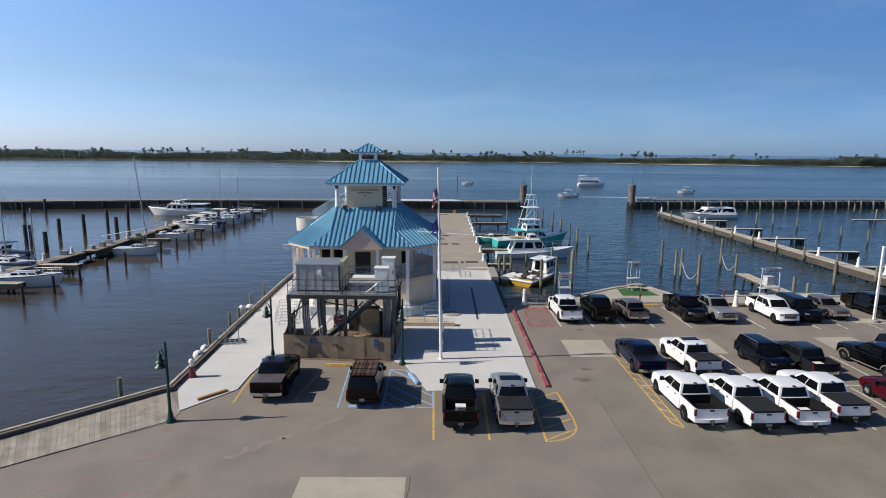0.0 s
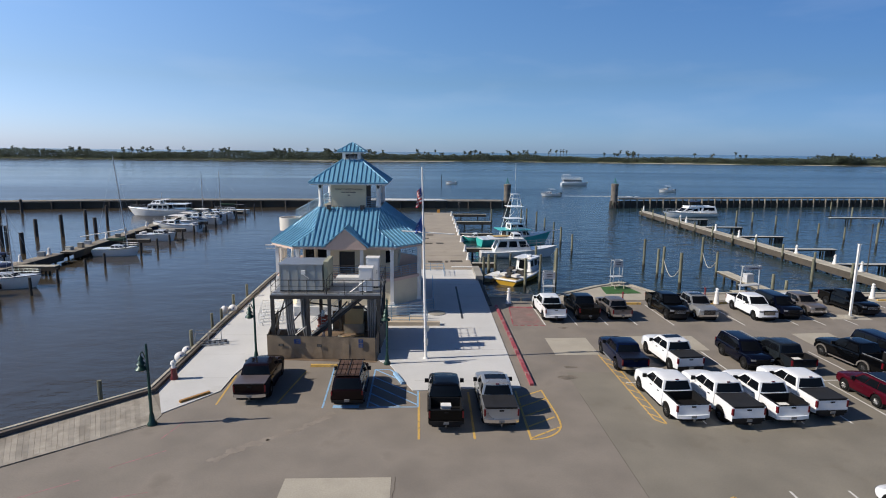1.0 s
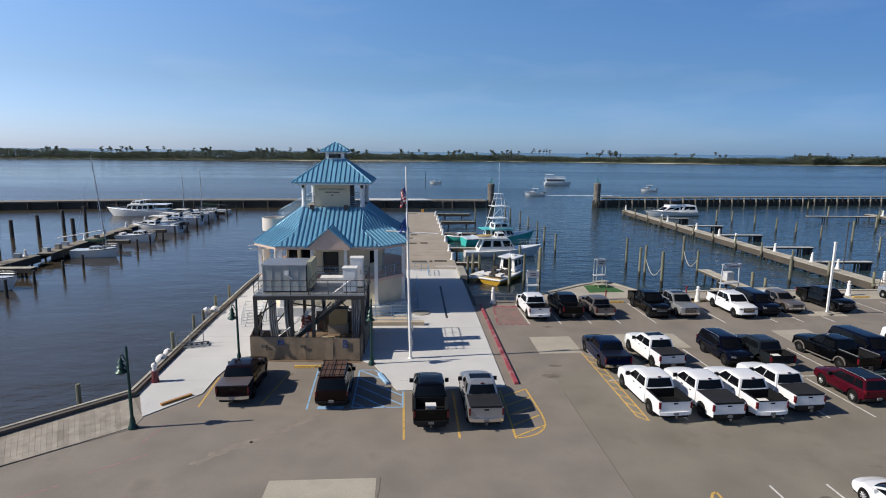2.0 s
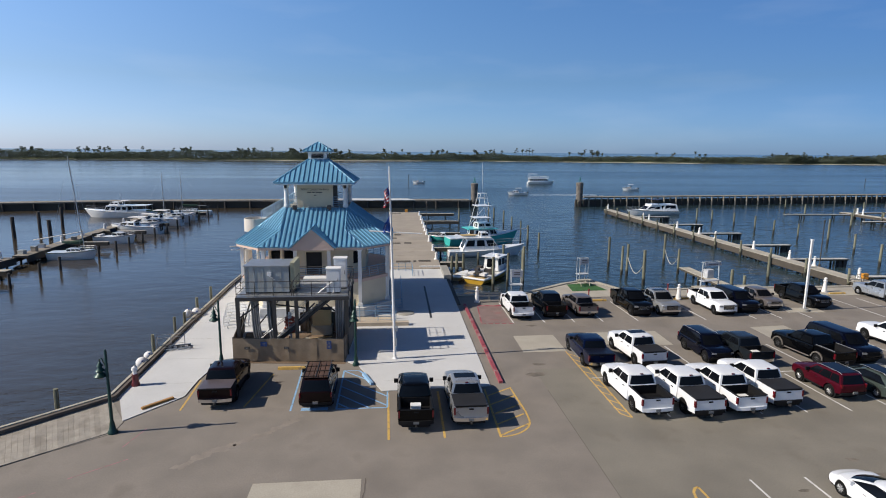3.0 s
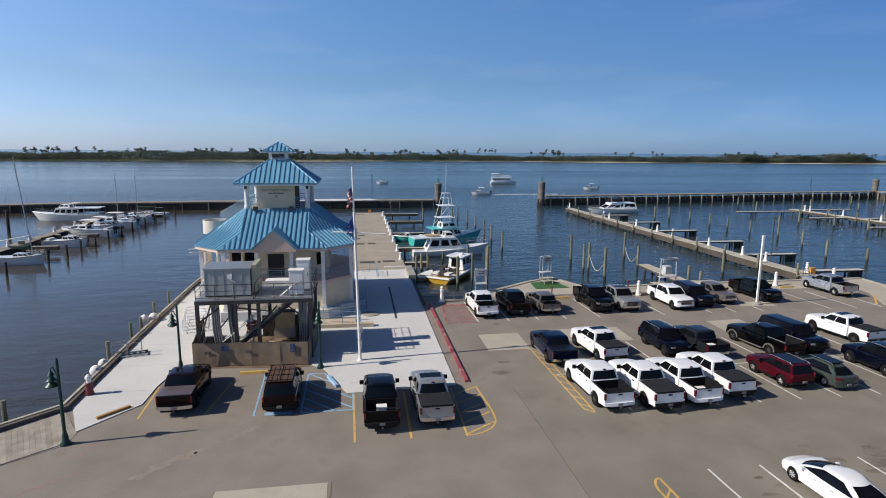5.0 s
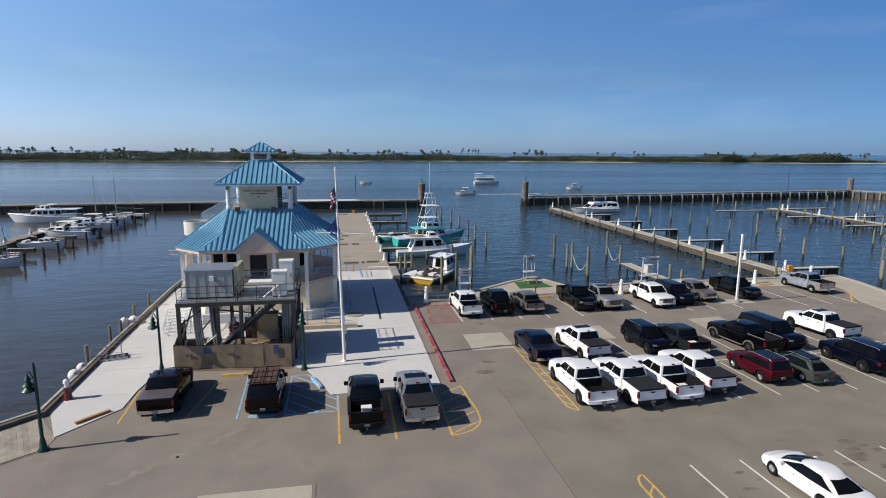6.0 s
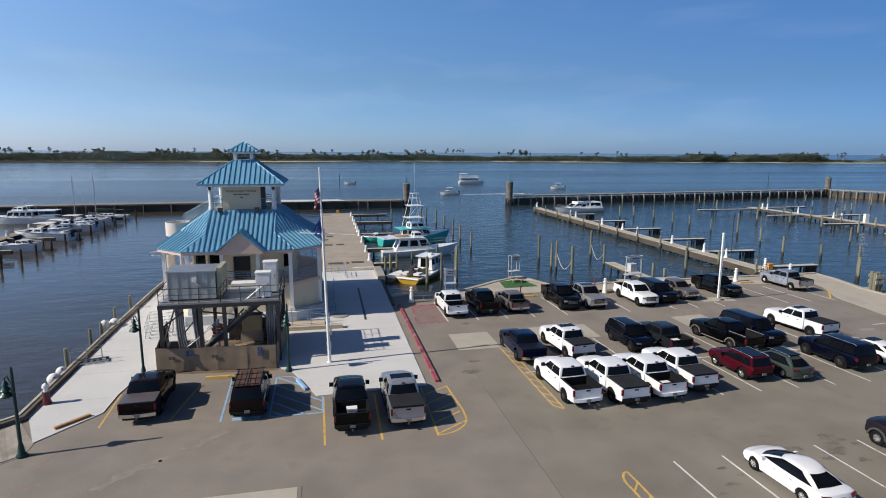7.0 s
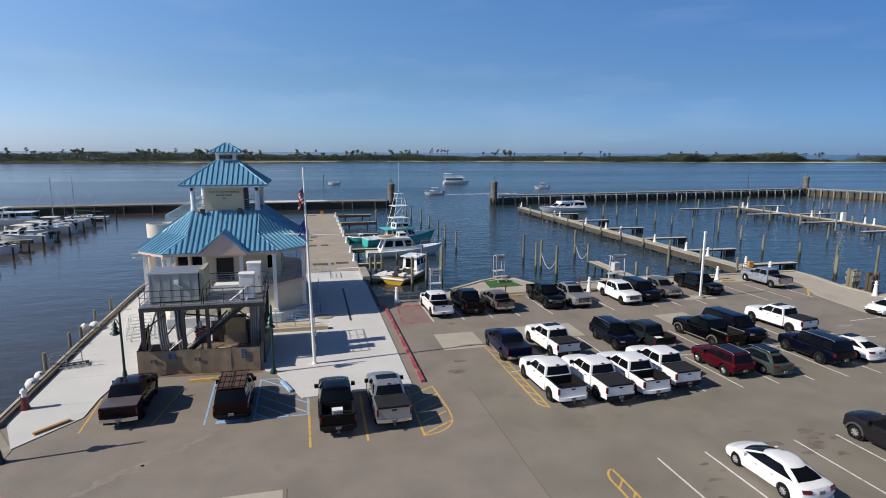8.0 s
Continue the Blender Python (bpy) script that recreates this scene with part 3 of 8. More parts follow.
# ---------------------------------------------------------------- piles and docks
def pile_mesh(h, r, material, lean=0.0):
    bm = bmesh.new()
    tube(bm, (0, 0, -2.5), (lean, 0, h), r, 9, r * 0.9)
    rounded(bm, 0.03, 1, 60)
    return mesh_of(bm, "mooring_post", material)


def piles(rows, r, material, label, group):
    rnd = random.Random(len(rows))
    for x, y, top in rows:
        ob = new("mooring_post", pile_mesh(top - WATER_Z, r * rnd.uniform(0.9, 1.1), material, rnd.uniform(-0.08, 0.08)))
        ob.matrix_basis = pose(x, y, WATER_Z)
        tagged(ob, label, "pile", group)


piles([(-99.9, 135.5, 2.3), (-99.9, 143.0, 2.3), (-72.0, 106.1, 2.0), (-68.3, 107.8, 2.7), (-68.5, 115.8, 2.8), (-67.3, 121.2, 3.1),
       (-61.5, 106.8, 2.3), (-62.8, 89.1, 2.0), (-69.9, 94.6, 2.4), (-69.2, 94.9, 2.3)], 0.33, DARKPILE, "dark tarred mooring pile standing in the water", "outer mooring piles")
piles([(-44.8, 68.9, 0.6), (-44.5, 74.2, 0.8), (-45.0, 79.5, 0.6), (-44.2, 63.2, 0.8), (-44.2, 58.4, 0.8), (-43.9, 87.6, 0.6), (-43.9, 93.0, 0.6),
       (-44.2, 98.0, 0.5), (-44.3, 103.5, 0.5), (-44.4, 109.0, 0.6), (-44.4, 115.0, 0.6), (-44.6, 121.0, 0.6), (-44.6, 128.0, 0.6), (-44.8, 135.0, 0.6),
       (-45.0, 142.0, 0.8), (-44.4, 147.5, 1.0)], 0.18, DARKPILE, "slim dark slip pile standing in the water", "slip piles")
piles([(-20.2, 33.8, 1.0), (-18.3, 43.2, 1.2), (-18.6, 48.2, 1.1), (-18.65, 53.9, 1.3), (-18.7, 58.2, 1.3), (-18.6, 50.4, 0.9)], 0.14, PILE,
      "short treated pile standing beside the seawall", "seawall piles")
piles([(31.0, 78.9, 3.1), (31.0, 72.4, 3.1), (30.6, 73.1, 2.7), (31.1, 67.3, 3.2), (40.1, 80.5, 3.2), (38.8, 73.6, 2.2), (48.0, 68.0, 2.4), (40.4, 63.6, 1.4),
       (41.3, 62.5, 0.9)], 0.19, PILE, "greenish treated mooring pile standing in the basin", "basin piles")
piles([(70.6, 127.1, 2.3), (75.3, 128.8, 1.8), (77.7, 123.7, 1.6), (77.1, 115.2, 1.9), (77.9, 110.2, 1.6), (78.0, 103.1, 1.8), (79.5, 97.2, 3.4), (76.8, 87.9, 2.0),
       (71.4, 76.8, 2.1), (75.5, 73.6, 1.2), (100.5, 116.8, 2.4), (104.2, 110.9, 2.4), (105.0, 103.1, 1.9), (114.6, 158.0, 1.8), (105.3, 137.7, 2.3)], 0.19, PILE,
      "greenish treated mooring pile standing in the basin", "basin piles")
piles([(67.9, 60.4, 3.3), (67.2, 59.6, 2.0), (103.7, 93.2, 3.3), (162.1, 142.6, 3.1), (159.2, 152.1, 2.4), (154.2, 158.7, 1.9), (132.4, 150.1, 1.8),
       (138.6, 116.8, 2.3), (139.2, 129.9, 1.5), (143.9, 132.2, 1.5), (140.7, 142.1, 1.3), (68.0, 54.9, 4.0), (92.0, 84.0, 2.2), (118.0, 112.0, 2.4)], 0.18, PILE,
      "greenish treated mooring pile standing in the basin", "basin piles")
piles([(21.4, 128.0, 3.4), (23.4, 132.0, 2.0), (23.7, 121.7, 2.4), (24.4, 116.1, 1.7), (23.5, 103.7, 2.4), (23.6, 98.3, 2.2), (23.5, 90.1, 2.1), (15.7, 67.4, 3.7),
       (15.9, 68.9, 3.1), (13.8, 67.4, 2.9), (16.6, 84.3, 1.1), (8.3, 74.4, 1.6), (9.3, 75.0, 1.5), (7.2, 70.6, 2.0), (11.8, 66.0, 2.7), (12.1, 80.7, 0.6), (14.6, 128.0, 2.2)], 0.18, PILE,
      "greenish treated slip pile standing beside the pier", "pier slip piles")


def dock(a, b, width, z, label, skirt=0.62, group="", deck=None, gap=3.2):
    """A timber dock from a to b on the plan: joists, piles and single deck planks."""
    root = thing("dock", label, "dock", None, group)
    root["kind"] = "structure"
    p, q = Vector((a[0], a[1], z)), Vector((b[0], b[1], z))
    d = (q - p).normalized()
    length, ang = (q - p).length, math.atan2(d.y, d.x)
    root.matrix_basis = Matrix.Translation(p) @ Matrix.Rotation(ang, 4, "Z")
    # edge boards; a deep dark skirt draws in the shade under the deck
    for s in (-1, 1):
        bm = bmesh.new()
        box(bm, 0, length, s * (width / 2 - 0.08) - 0.07, s * (width / 2 - 0.08) + 0.07, -skirt, -0.06)
        part("stringer_shade", bm, BULK, root, "", False)
    bm = bmesh.new()
    box(bm, 0.02, length - 0.02, -width / 2 + 0.2, width / 2 - 0.2, -0.30, -0.07)
    part("joist_bed", bm, BULK, root, "", False)
    n = max(2, int(length / gap))
    bm = bmesh.new()
    tube(bm, (0, 0, -3.0), (0, 0, -0.1), 0.14, 7)
    me = mesh_of(bm, "support_post", PILE)
    for s in (-1, 1):
        for i in range(n):
            piece("support_post", me, root, pose((i + 0.5) * length / n, s * (width / 2 - 0.2), 0))
    step = 0.9 if length > 20 else 0.45
    m = int(length / step)
    pl = bmesh.new()
    box(pl, 0.012, length / m - 0.012, -width / 2, width / 2, -0.055, 0)
    me = mesh_of(pl, "plank", deck or TIMBER, False)
    for i in range(m):
        piece("plank", me, root, pose(i * length / m, 0, 0))
    return root


# right-hand basin docks
dock((56.45, 60.6), (56.65, 147.0), 2.1, 0.03, "long weathered timber walkway dock on piles", 0.95)
for y, x1 in ((65.4, 66.4), (77.2, 66.4), (89.6, 66.5), (103.3, 66.4), (116.5, 66.0), (130.3, 65.4)):
    dock((57.7, y), (x1, y - 0.1), 1.0, 0.0, "narrow pale timber finger dock beside the walkway", 0.16, "finger docks", FINGER, 6.0)
    # two dark blocks below the outer end
    for k in (0, 1):
        bm = bmesh.new()
        box(bm, x1 - 1.4 + k * 0.75, x1 - 0.9 + k * 0.75, y - 0.4, y + 0.25, WATER_Z - 0.4, -0.3)
        rounded(bm, 0.05, 1)
        whole("dock_float", bm, DARKPILE, "dark block under the end of a finger dock", "float", group="dock floats")
dock((38.5, 62.0), (38.7, 71.8), 1.5, 0.0, "short timber boat slip dock on piles", 0.28)
dock((116.2, 60.0), (117.6, 139.6), 2.4, 0.05, "long weathered timber walkway dock further out")
for y, s, w in ((88.8, -1, 10.0), (103.4, -1, 9.5), (120.2, -1, 9.0), (118.2, 1, 14.0), (138.4, 1, 16.5), (135.2, -1, 17.5)):
    dock((117.0 + s * 1.3, y), (117.0 + s * (1.3 + w), y + 0.3), 1.1, 0.0, "narrow pale timber finger dock beside the walkway", 0.25, "finger docks", FINGER, 6.0)
bm = bmesh.new()
tube(bm, (0, 0, -3.2), (0, 0, 1.2), 0.17, 9, 0.15)
edge_post = mesh_of(bm, "mooring_post", PILE)
rnd = random.Random(15)
for k in range(12):
    ob = new("mooring_post", edge_post)
    ob.matrix_basis = pose(55.2, 63.4 + k * 7.35, rnd.uniform(-0.25, 0.25), 0, rnd.uniform(-1.5, 1.5), k * 40)
    tagged(ob, "treated post standing at the edge of the walkway dock", "pile", "walkway posts")
for k in range(7):
    for s_ in (-1, 1):
        ob = new("mooring_post", edge_post)
        ob.matrix_basis = pose(116.6 + s_ * 1.4 + k * 0.13, 84 + k * 8.6 + s_ * 1.3, rnd.uniform(-0.1, 0.5), 0, rnd.uniform(-1.5, 1.5), k * 40)
        tagged(ob, "treated post standing at the edge of the far walkway dock", "pile", "far walkway posts")
# left-hand docks
dock((-54.9, 50.0), (-53.3, 82.4), 2.0, 0.0, "weathered timber walkway dock with sailing boats", 1.0, deck=OLDTIMBER)
dock((-52.6, 83.6), (-56.0, 137.0), 2.0, 0.0, "weathered timber walkway dock with motor boats", 1.0, deck=OLDTIMBER)
dock((-55.0, 137.0), (-45.0, 140.5), 2.0, 0.0, "timber tee-head dock at the walkway end", deck=OLDTIMBER)
for y, x1, w in ((62.9, -47.6, 1.2), (73.6, -47.8, 1.2), (96.0, -46.5, 0.6), (109.0, -46.0, 0.6), (120.0, -46.0, 0.6)):
    dock((-52.9 if y < 80 else -51.9 - (y - 83) * 0.062, y), (x1, y + 0.1), w, 0.0, "narrow timber finger dock beside the walkway", group="finger docks")
# pier slips
for y, w in ((138.0, 8.2), (123.3, 7.8), (105.4, 6.0), (89.0, 4.0), (77.0, 3.2)):
    dock((6.3, y), (6.3 + w, y), 0.8, -0.05, "narrow timber finger dock beside the pier", group="pier finger docks")


# boardwalk planks beside the seawall
bm = bmesh.new()
prism(bm, ((-17.2, 34.2), (-23.0, 28.1), (-29.0, 21.5), (-27.2, 19.8), (-21.2, 25.2), (-15.2, 29.9), (-15.2, 31.2)), 0.002, 0.02)
walkway = whole("boardwalk", bm, PLANK, "grey weathered plank boardwalk along the seawall", "boardwalk", kind="structure", smooth=False)
for i in range(64):
    t0, t1 = i / 64, (i + 0.97) / 64
    f = lambda a, b, t: (a[0] + (b[0] - a[0]) * t, a[1] + (b[1] - a[1]) * t)
    o0, o1, i0, i1 = (-17.3, 33.9), (-29.0, 21.6), (-15.3, 30.0), (-27.2, 19.9)
    bm = bmesh.new()
    prism(bm, (f(i0, i1, t0), f(o0, o1, t0), f(o0, o1, t1), f(i0, i1, t1)), 0.021, 0.055)
    part("plank", bm, PLANK, walkway, "", False)

# concrete inlays in the lot
for a in (((9.8, 40.9), (13.2, 40.95), (13.2, 44.9), (9.8, 44.8)), ((20.6, 41.9), (22.2, 41.9), (22.3, 45.4), (16.0, 45.3), (16.0, 42.4)),
          ((31.2, 42.2), (34.6, 42.3), (34.7, 46.3), (31.3, 46.0)), ((-6.55, 21.0), (-1.55, 21.0), (-1.6, 24.65), (-6.55, 24.6))):
    flat_piece("concrete_panel", a, QUAYSLAB, lot, 0.001, 0.008, "pale worn concrete panel set in the asphalt")

# later asphalt laid beside the aisle
flat_piece("asphalt_field", ((9.8, 37.5), (9.84, 32.0), (9.98, 22.4), (10.1, 10.0), (60.0, 10.0), (60.0, 37.5)), ASPHALT_OLIVE, lot, 0.0005, 0.0035, "olive-grey asphalt field")
flat_piece("asphalt_joint", ((9.80, 34.0), (9.84, 32.0), (9.98, 22.4), (10.1, 12.0), (10.14, 12.0), (10.02, 22.4), (9.88, 32.0), (9.84, 34.0)),
           mat("worn_joint", (0.13, 0.115, 0.095), 0.9), lot, 0.0036, 0.0045)
# parking lines
line_mark((-12.6, 32.5), (-12.85, 37.0), YELLOW)
line_mark((-9.0, 32.7), (-8.3, 37.7), YELLOW)
line_mark((-0.36, 28.2), (-0.45, 34.2), YELLOW, 0.13)
line_mark((2.64, 28.2), (2.7, 34.2), YELLOW, 0.13)
line_mark((5.66, 28.1), (5.75, 34.4), YELLOW, 0.13)
arc = [(7.45, 34.4), (7.68, 31.0)] + [(5.66 + 2.0 * math.cos(a * 0.19), 30.1 - 1.95 * math.sin(a * 0.19)) for a in range(0, 9)]
for a, b in zip(arc, arc[1:]):
    line_mark(a, b, YELLOW, 0.11, 0.007)
for k in range(5):
    line_mark((5.7, 28.3 + k * 1.25), (7.5, 29.5 + k * 1.25), YELLOW, 0.12, 0.008)
line_mark((13.1, 41.0), (13.2, 30.4), YELLOW, 0.09)
line_mark((13.75, 40.0), (13.7, 29.9), YELLOW)
line_mark((13.2, 30.4), (13.7, 29.8), YELLOW)
for k in range(9):
    line_mark((13.12, 40.4 - k * 1.15), (13.72, 39.7 - k * 1.15), YELLOW, 0.1, 0.008)
arc = [(13.45, 14.0), (13.38, 21.2), (13.36, 22.1), (13.46, 22.5), (13.66, 22.8), (13.88, 22.9), (13.92, 21.9), (14.0, 14.0)]
for a, b in zip(arc, arc[1:]):
    line_mark(a, b, YELLOW, 0.12, 0.007)
for k in range(3):
    line_mark((13.40, 21.35 - k * 1.1), (13.93, 22.0 - k * 1.1), YELLOW, 0.1, 0.008)
for x in (16.75, 19.5, 22.25, 25.0, 27.75, 30.5):
    line_mark((x, 17.0), (x - 0.1, 23.3), WHITELINE)
for k in range(1, 11):
    x = 13.15 + k * 2.83
    line_mark((x, 29.8), (x - 0.15, 35.6), WHITELINE)
    line_mark((x - 0.15, 35.9), (x - 0.3, 41.6), WHITELINE)
line_mark((13.4, 35.7), (46.0, 36.4), WHITELINE, 0.1, 0.007)
for x in (10.6, 13.44, 16.2, 18.85, 22.15, 28.6, 33.5, 36.0, 39.0, 46.3, 49.2, 52.1):
    line_mark((x, 48.4), (x - 0.05, 55.2), WHITELINE)
line_mark((48.0, 40.5), (54.0, 41.0), WHITELINE)
line_mark((55.3, 52.4), (52.4, 49.3), YELLOW, 0.2, 0.036)
# red fire lane area
flat_piece("painted_panel", ((7.75, 48.5), (10.4, 48.5), (10.4, 54.0), (8.1, 54.0)), mat("pink_worn_asphalt", (0.215, 0.150, 0.135), 0.9, var=0.2, scale=0.8, grain=14, bump=0.3, stain=((0.25, 0.10, 0.10), 0.9, 0.56, 0.7)), lot, 0.001, 0.005)
line_mark((8.2, 54.3), (11.0, 54.15), REDLINE, 0.42, 0.008)
for k in range(5):
    line_mark((7.7 + k * 0.60, 48.3), (8.13 + k * 0.60, 48.3), REDLINE, 0.16, 0.008)
line_mark((7.72, 48.6), (8.15, 54.0), REDLINE, 0.12, 0.008)
# blue access aisle
for a, b in (((-6.16, 32.0), (-6.44, 38.5)), ((-3.5, 32.1), (-3.53, 38.05)), ((-3.5, 32.1), (-0.48, 32.1)), ((-0.48, 32.1), (-0.49, 34.4)),
             ((-3.53, 38.05), (-2.47, 38.0)), ((-2.47, 38.0), (-0.49, 34.4)), ((-3.5, 38.0), (-1.21, 35.7)), ((-3.5, 36.7), (-0.5, 33.7)),
             ((-3.5, 35.4), (-0.5, 32.4)), ((-3.5, 34.1), (-1.5, 32.1)), ((-3.5, 32.9), (-2.7, 32.1))):
    line_mark(a, b, BLUELINE, 0.11, 0.008)
line_mark((-5.56, 32.18), (-4.0, 32.18), BLUELINE, 0.36, 0.008)
# red kerb of separate lengths
for i in range(8):
    y = 35.2 + i * 2.42
    bm = bmesh.new()
    box(bm, 7.0 - 0.004 * y, 7.25 - 0.004 * y, y, y + (2.405 if i not in (2, 5) else 2.34), 0.0, 0.15)
    rounded(bm, 0.03, 2)
    whole("kerb_stone", bm, REDLINE, "faded red painted concrete kerb length", "kerb", group="red kerb", kind="structure")


def wheel_stop(x, y, ang, material, label):
    bm = bmesh.new()
    side_prism(bm, ((-0.13, 0), (0.13, 0), (0.09, 0.17), (-0.09, 0.17)), -0.95, 0.95)
    rounded(bm, 0.015, 1)
    whole("wheel_stop", bm, material, label, "wheel stop", pose(x, y, 0.006, 0, 0, ang), "wheel stops")


wheel_stop(-7.2, 38.6, 0, YELLOW, "yellow painted concrete wheel stop on the asphalt")
wheel_stop(-1.82, 36.35, -70, BLUELINE, "blue painted concrete wheel stop on the asphalt")
wheel_stop(-14.2, 33.4, 48, mat("ochre_timber", (0.38, 0.20, 0.06), 0.8), "ochre timber beam lying at the pavement edge")
for x, y in ((20.8, 55.4), (29.8, 55.7), (48.4, 56.9)):
    wheel_stop(x, y, 2, YELLOW, "yellow painted concrete wheel stop on the asphalt")

# plaza joints and drain
bm = bmesh.new()
for y in (36.0, 42.0, 47.4, 52.8, 58.2, 63.6, 69.0):
    box(bm, -0.8 if y < 40 else -3.0, 6.1, y - 0.012, y + 0.012, 0.0505, 0.0512)
for y in (36.5, 41.0, 45.5, 50.0, 54.5, 59.0):
    box(bm, -17.2, -13.2, y - 0.012, y + 0.012, 0.0505, 0.0512)
part("saw_cut", bm, SLAB, plaza, "", False)
flat_piece("trench_drain", ((3.22, 50.2), (3.42, 50.2), (3.44, 62.6), (3.24, 62.6)), DARKSTEEL, plaza, 0.052, 0.058, "dark steel trench drain grate")
bm = bmesh.new()
lathe(bm, ((0.82, 0.0), (0.82, 0.06), (0.72, 0.09)), 24, (0, 0, 0))
whole("manhole_ring", bm, SLAB, "round raised concrete manhole lid on the plaza", "manhole", pose(1.0, 51.9, 0.05))

# island across the water
def shore(x):
    return 812 + 55 * math.exp(-((x - 190) / 260) ** 2) + 8 * math.sin(x * 0.013) - 0.02 * abs(x)


xs = [-1500 + i * 20 for i in range(151)]


def bare(x):
    """How far the beach lies open here, 0 to 1."""
    b = 0.42 + 0.8 * noise.noise(Vector((x * 0.011, 1.7, 0))) + 0.4 * noise.noise(Vector((x * 0.05, 4.4, 0)))
    b += 0.4 * math.exp(-((x + 70) / 60) ** 2) + (0.15 if x > 230 else 0)
    return min(0.85, max(0.18, b)) * min(1.0, max(0.1, (x + 360) / 200))


def land(name, rings, material, label, creep=0.0, rise=0.0):
    bm = bmesh.new()
    rows = []
    for k, (off, z) in enumerate(rings):
        rows.append([bm.verts.new((x, shore(x) + off - creep * (1 - bare(x)) + 1.5 * noise.noise(Vector((x * 0.02, k * 3.1, 0))), z + rise * k * bare(x))) for x in xs])
    for a, b in zip(rows, rows[1:]):
        for i in range(len(xs) - 1):
            bm.faces.new((a[i], a[i + 1], b[i + 1], b[i]))
    return whole(name, bm, material, label, "island", kind="structure")


land("island_beach", ((0, WATER_Z - 0.3), (3, WATER_Z + 0.25), (9, WATER_Z + 0.5)), SAND, "narrow pale beach along the island shore", 0.0, 0.3)
land("island_ground", ((6, WATER_Z - 0.2), (11, WATER_Z + 0.9), (50, 1.2), (110, 0.4), (140, WATER_Z - 0.4)), SCRUB, "low scrubby island ground across the water", 5.0)


def clump(bm, c, r, rnd, flat=0.7, n=9):
    """A ragged tuft of small leaf faces round a point."""
    for _ in range(n):
        d = Vector((rnd.gauss(0, 1), rnd.gauss(0, 1), rnd.gauss(0, 0.8))).normalized()
        p = Vector(c) + Vector((d.x * r, d.y * r, d.z * r * flat)) * rnd.uniform(0.35, 1.0)
        s = r * rnd.uniform(0.25, 0.6)
        u = Vector((rnd.gauss(0, 1), rnd.gauss(0, 1), rnd.gauss(0, 0.5))).normalized()
        w = d.cross(u)
        if w.length < 0.05:
            continue
        w = w.normalized()
        vs = [bm.verts.new(p + u * s + d * s * 0.3), bm.verts.new(p + w * s * 0.8), bm.verts.new(p - u * s - d * s * 0.2), bm.verts.new(p - w * s * 0.8)]
        bm.faces.new(vs)


# lone groves towards the point: middle and half width
GROVES = ((611, 21), (690, 29), (770, 34), (990, 24), (1120, 60))
rnd = random.Random(7)
bm = bmesh.new()
for i in range(68000):
    x = rnd.uniform(-1150, 1300)
    if i >= 62000:
        c, w = GROVES[i % 3]
        x = c + rnd.uniform(-1.1, 1.1) * w
    y = shore(x) + 7 - 7 * (1 - bare(x)) + 70 * rnd.random() ** 1.6
    dense = noise.noise(Vector((x * 0.006, 3.3, 0))) + 0.6 * noise.noise(Vector((x * 0.03, 8.1, 0))) + 0.4 * noise.noise(Vector((x * 0.11, 5.1, 0)))
    dense += 0.35 * noise.noise(Vector((x * 0.3, 2.2, 0)))
    tall = 7.8 + 4.5 * dense + (1.5 if x < -250 else 0) - (1.0 if 250 < x < 560 else 0)
    if x > 560:
        tall = 2.2 + 1.2 * dense + max((8.6 + 4.5 * dense) * math.exp(-((x - c) / w) ** 4) for c, w in GROVES)
    if 826 < x < 960 and abs(x - 850) > 9 and rnd.random() < 0.93:
        continue
    h = 1.4 * bare(x) + rnd.uniform(0.02, 1.0) * max(2.5, tall)
    clump(bm, (x, y, h), rnd.uniform(0.6, 1.7), rnd, 0.75, 7)
woods = whole("island_woods", bm, LEAF, "dense dark green scrub and low trees on the island", "woods", kind="stuff", smooth=False)


def pine(x, y, h, rnd):
    root = thing("pine_tree", "tall island pine with a bare trunk and flat crown", "tree", pose(x, y, 0), "island pines")
    bm = bmesh.new()
    lean = rnd.uniform(-0.8, 0.8)
    tube(bm, (0, 0, -1), (lean * 0.5, 0, h * 0.55), 0.34, 7, 0.26)
    tube(bm, (lean * 0.5, 0, h * 0.55), (lean, 0, h * 0.97), 0.26, 7, 0.1)
    crowns = []
    for k in range(rnd.randint(8, 13)):
        a, z = rnd.uniform(0, math.tau), h * rnd.uniform(0.74, 1.0)
        r = rnd.uniform(0.3, 2.7) * (1.25 - 0.5 * (z / h))
        p = (lean + r * math.cos(a), r * math.sin(a), z)
        tube(bm, (lean * 0.9, 0, z - 1.2), p, 0.1, 5, 0.04)
        crowns.append(p)
    part("trunk", bm, BARK, root)
    bm = bmesh.new()
    for p in crowns:
        clump(bm, p, rnd.uniform(0.7, 1.6), rnd, 0.55, 14)
    part("crown", bm, LEAF, root, "", False)


rnd = random.Random(21)
for i in range(500):
    x = rnd.uniform(-1000, 1000)
    if noise.noise(Vector((x * 0.017, 9.4, 0))) < -0.12 or x < -200 and rnd.random() < 0.1 or x > 330 and rnd.random() < 0.88:
        continue
    pine(x, shore(x) + rnd.uniform(30, 80), rnd.uniform(10.5, 17.0), rnd)
for x in (193, 199, 205, 211, 216, 222, 300, 306, 311, 316):
    pine(x, shore(x) + rnd.uniform(30, 60), rnd.uniform(16.0, 20.0), rnd)


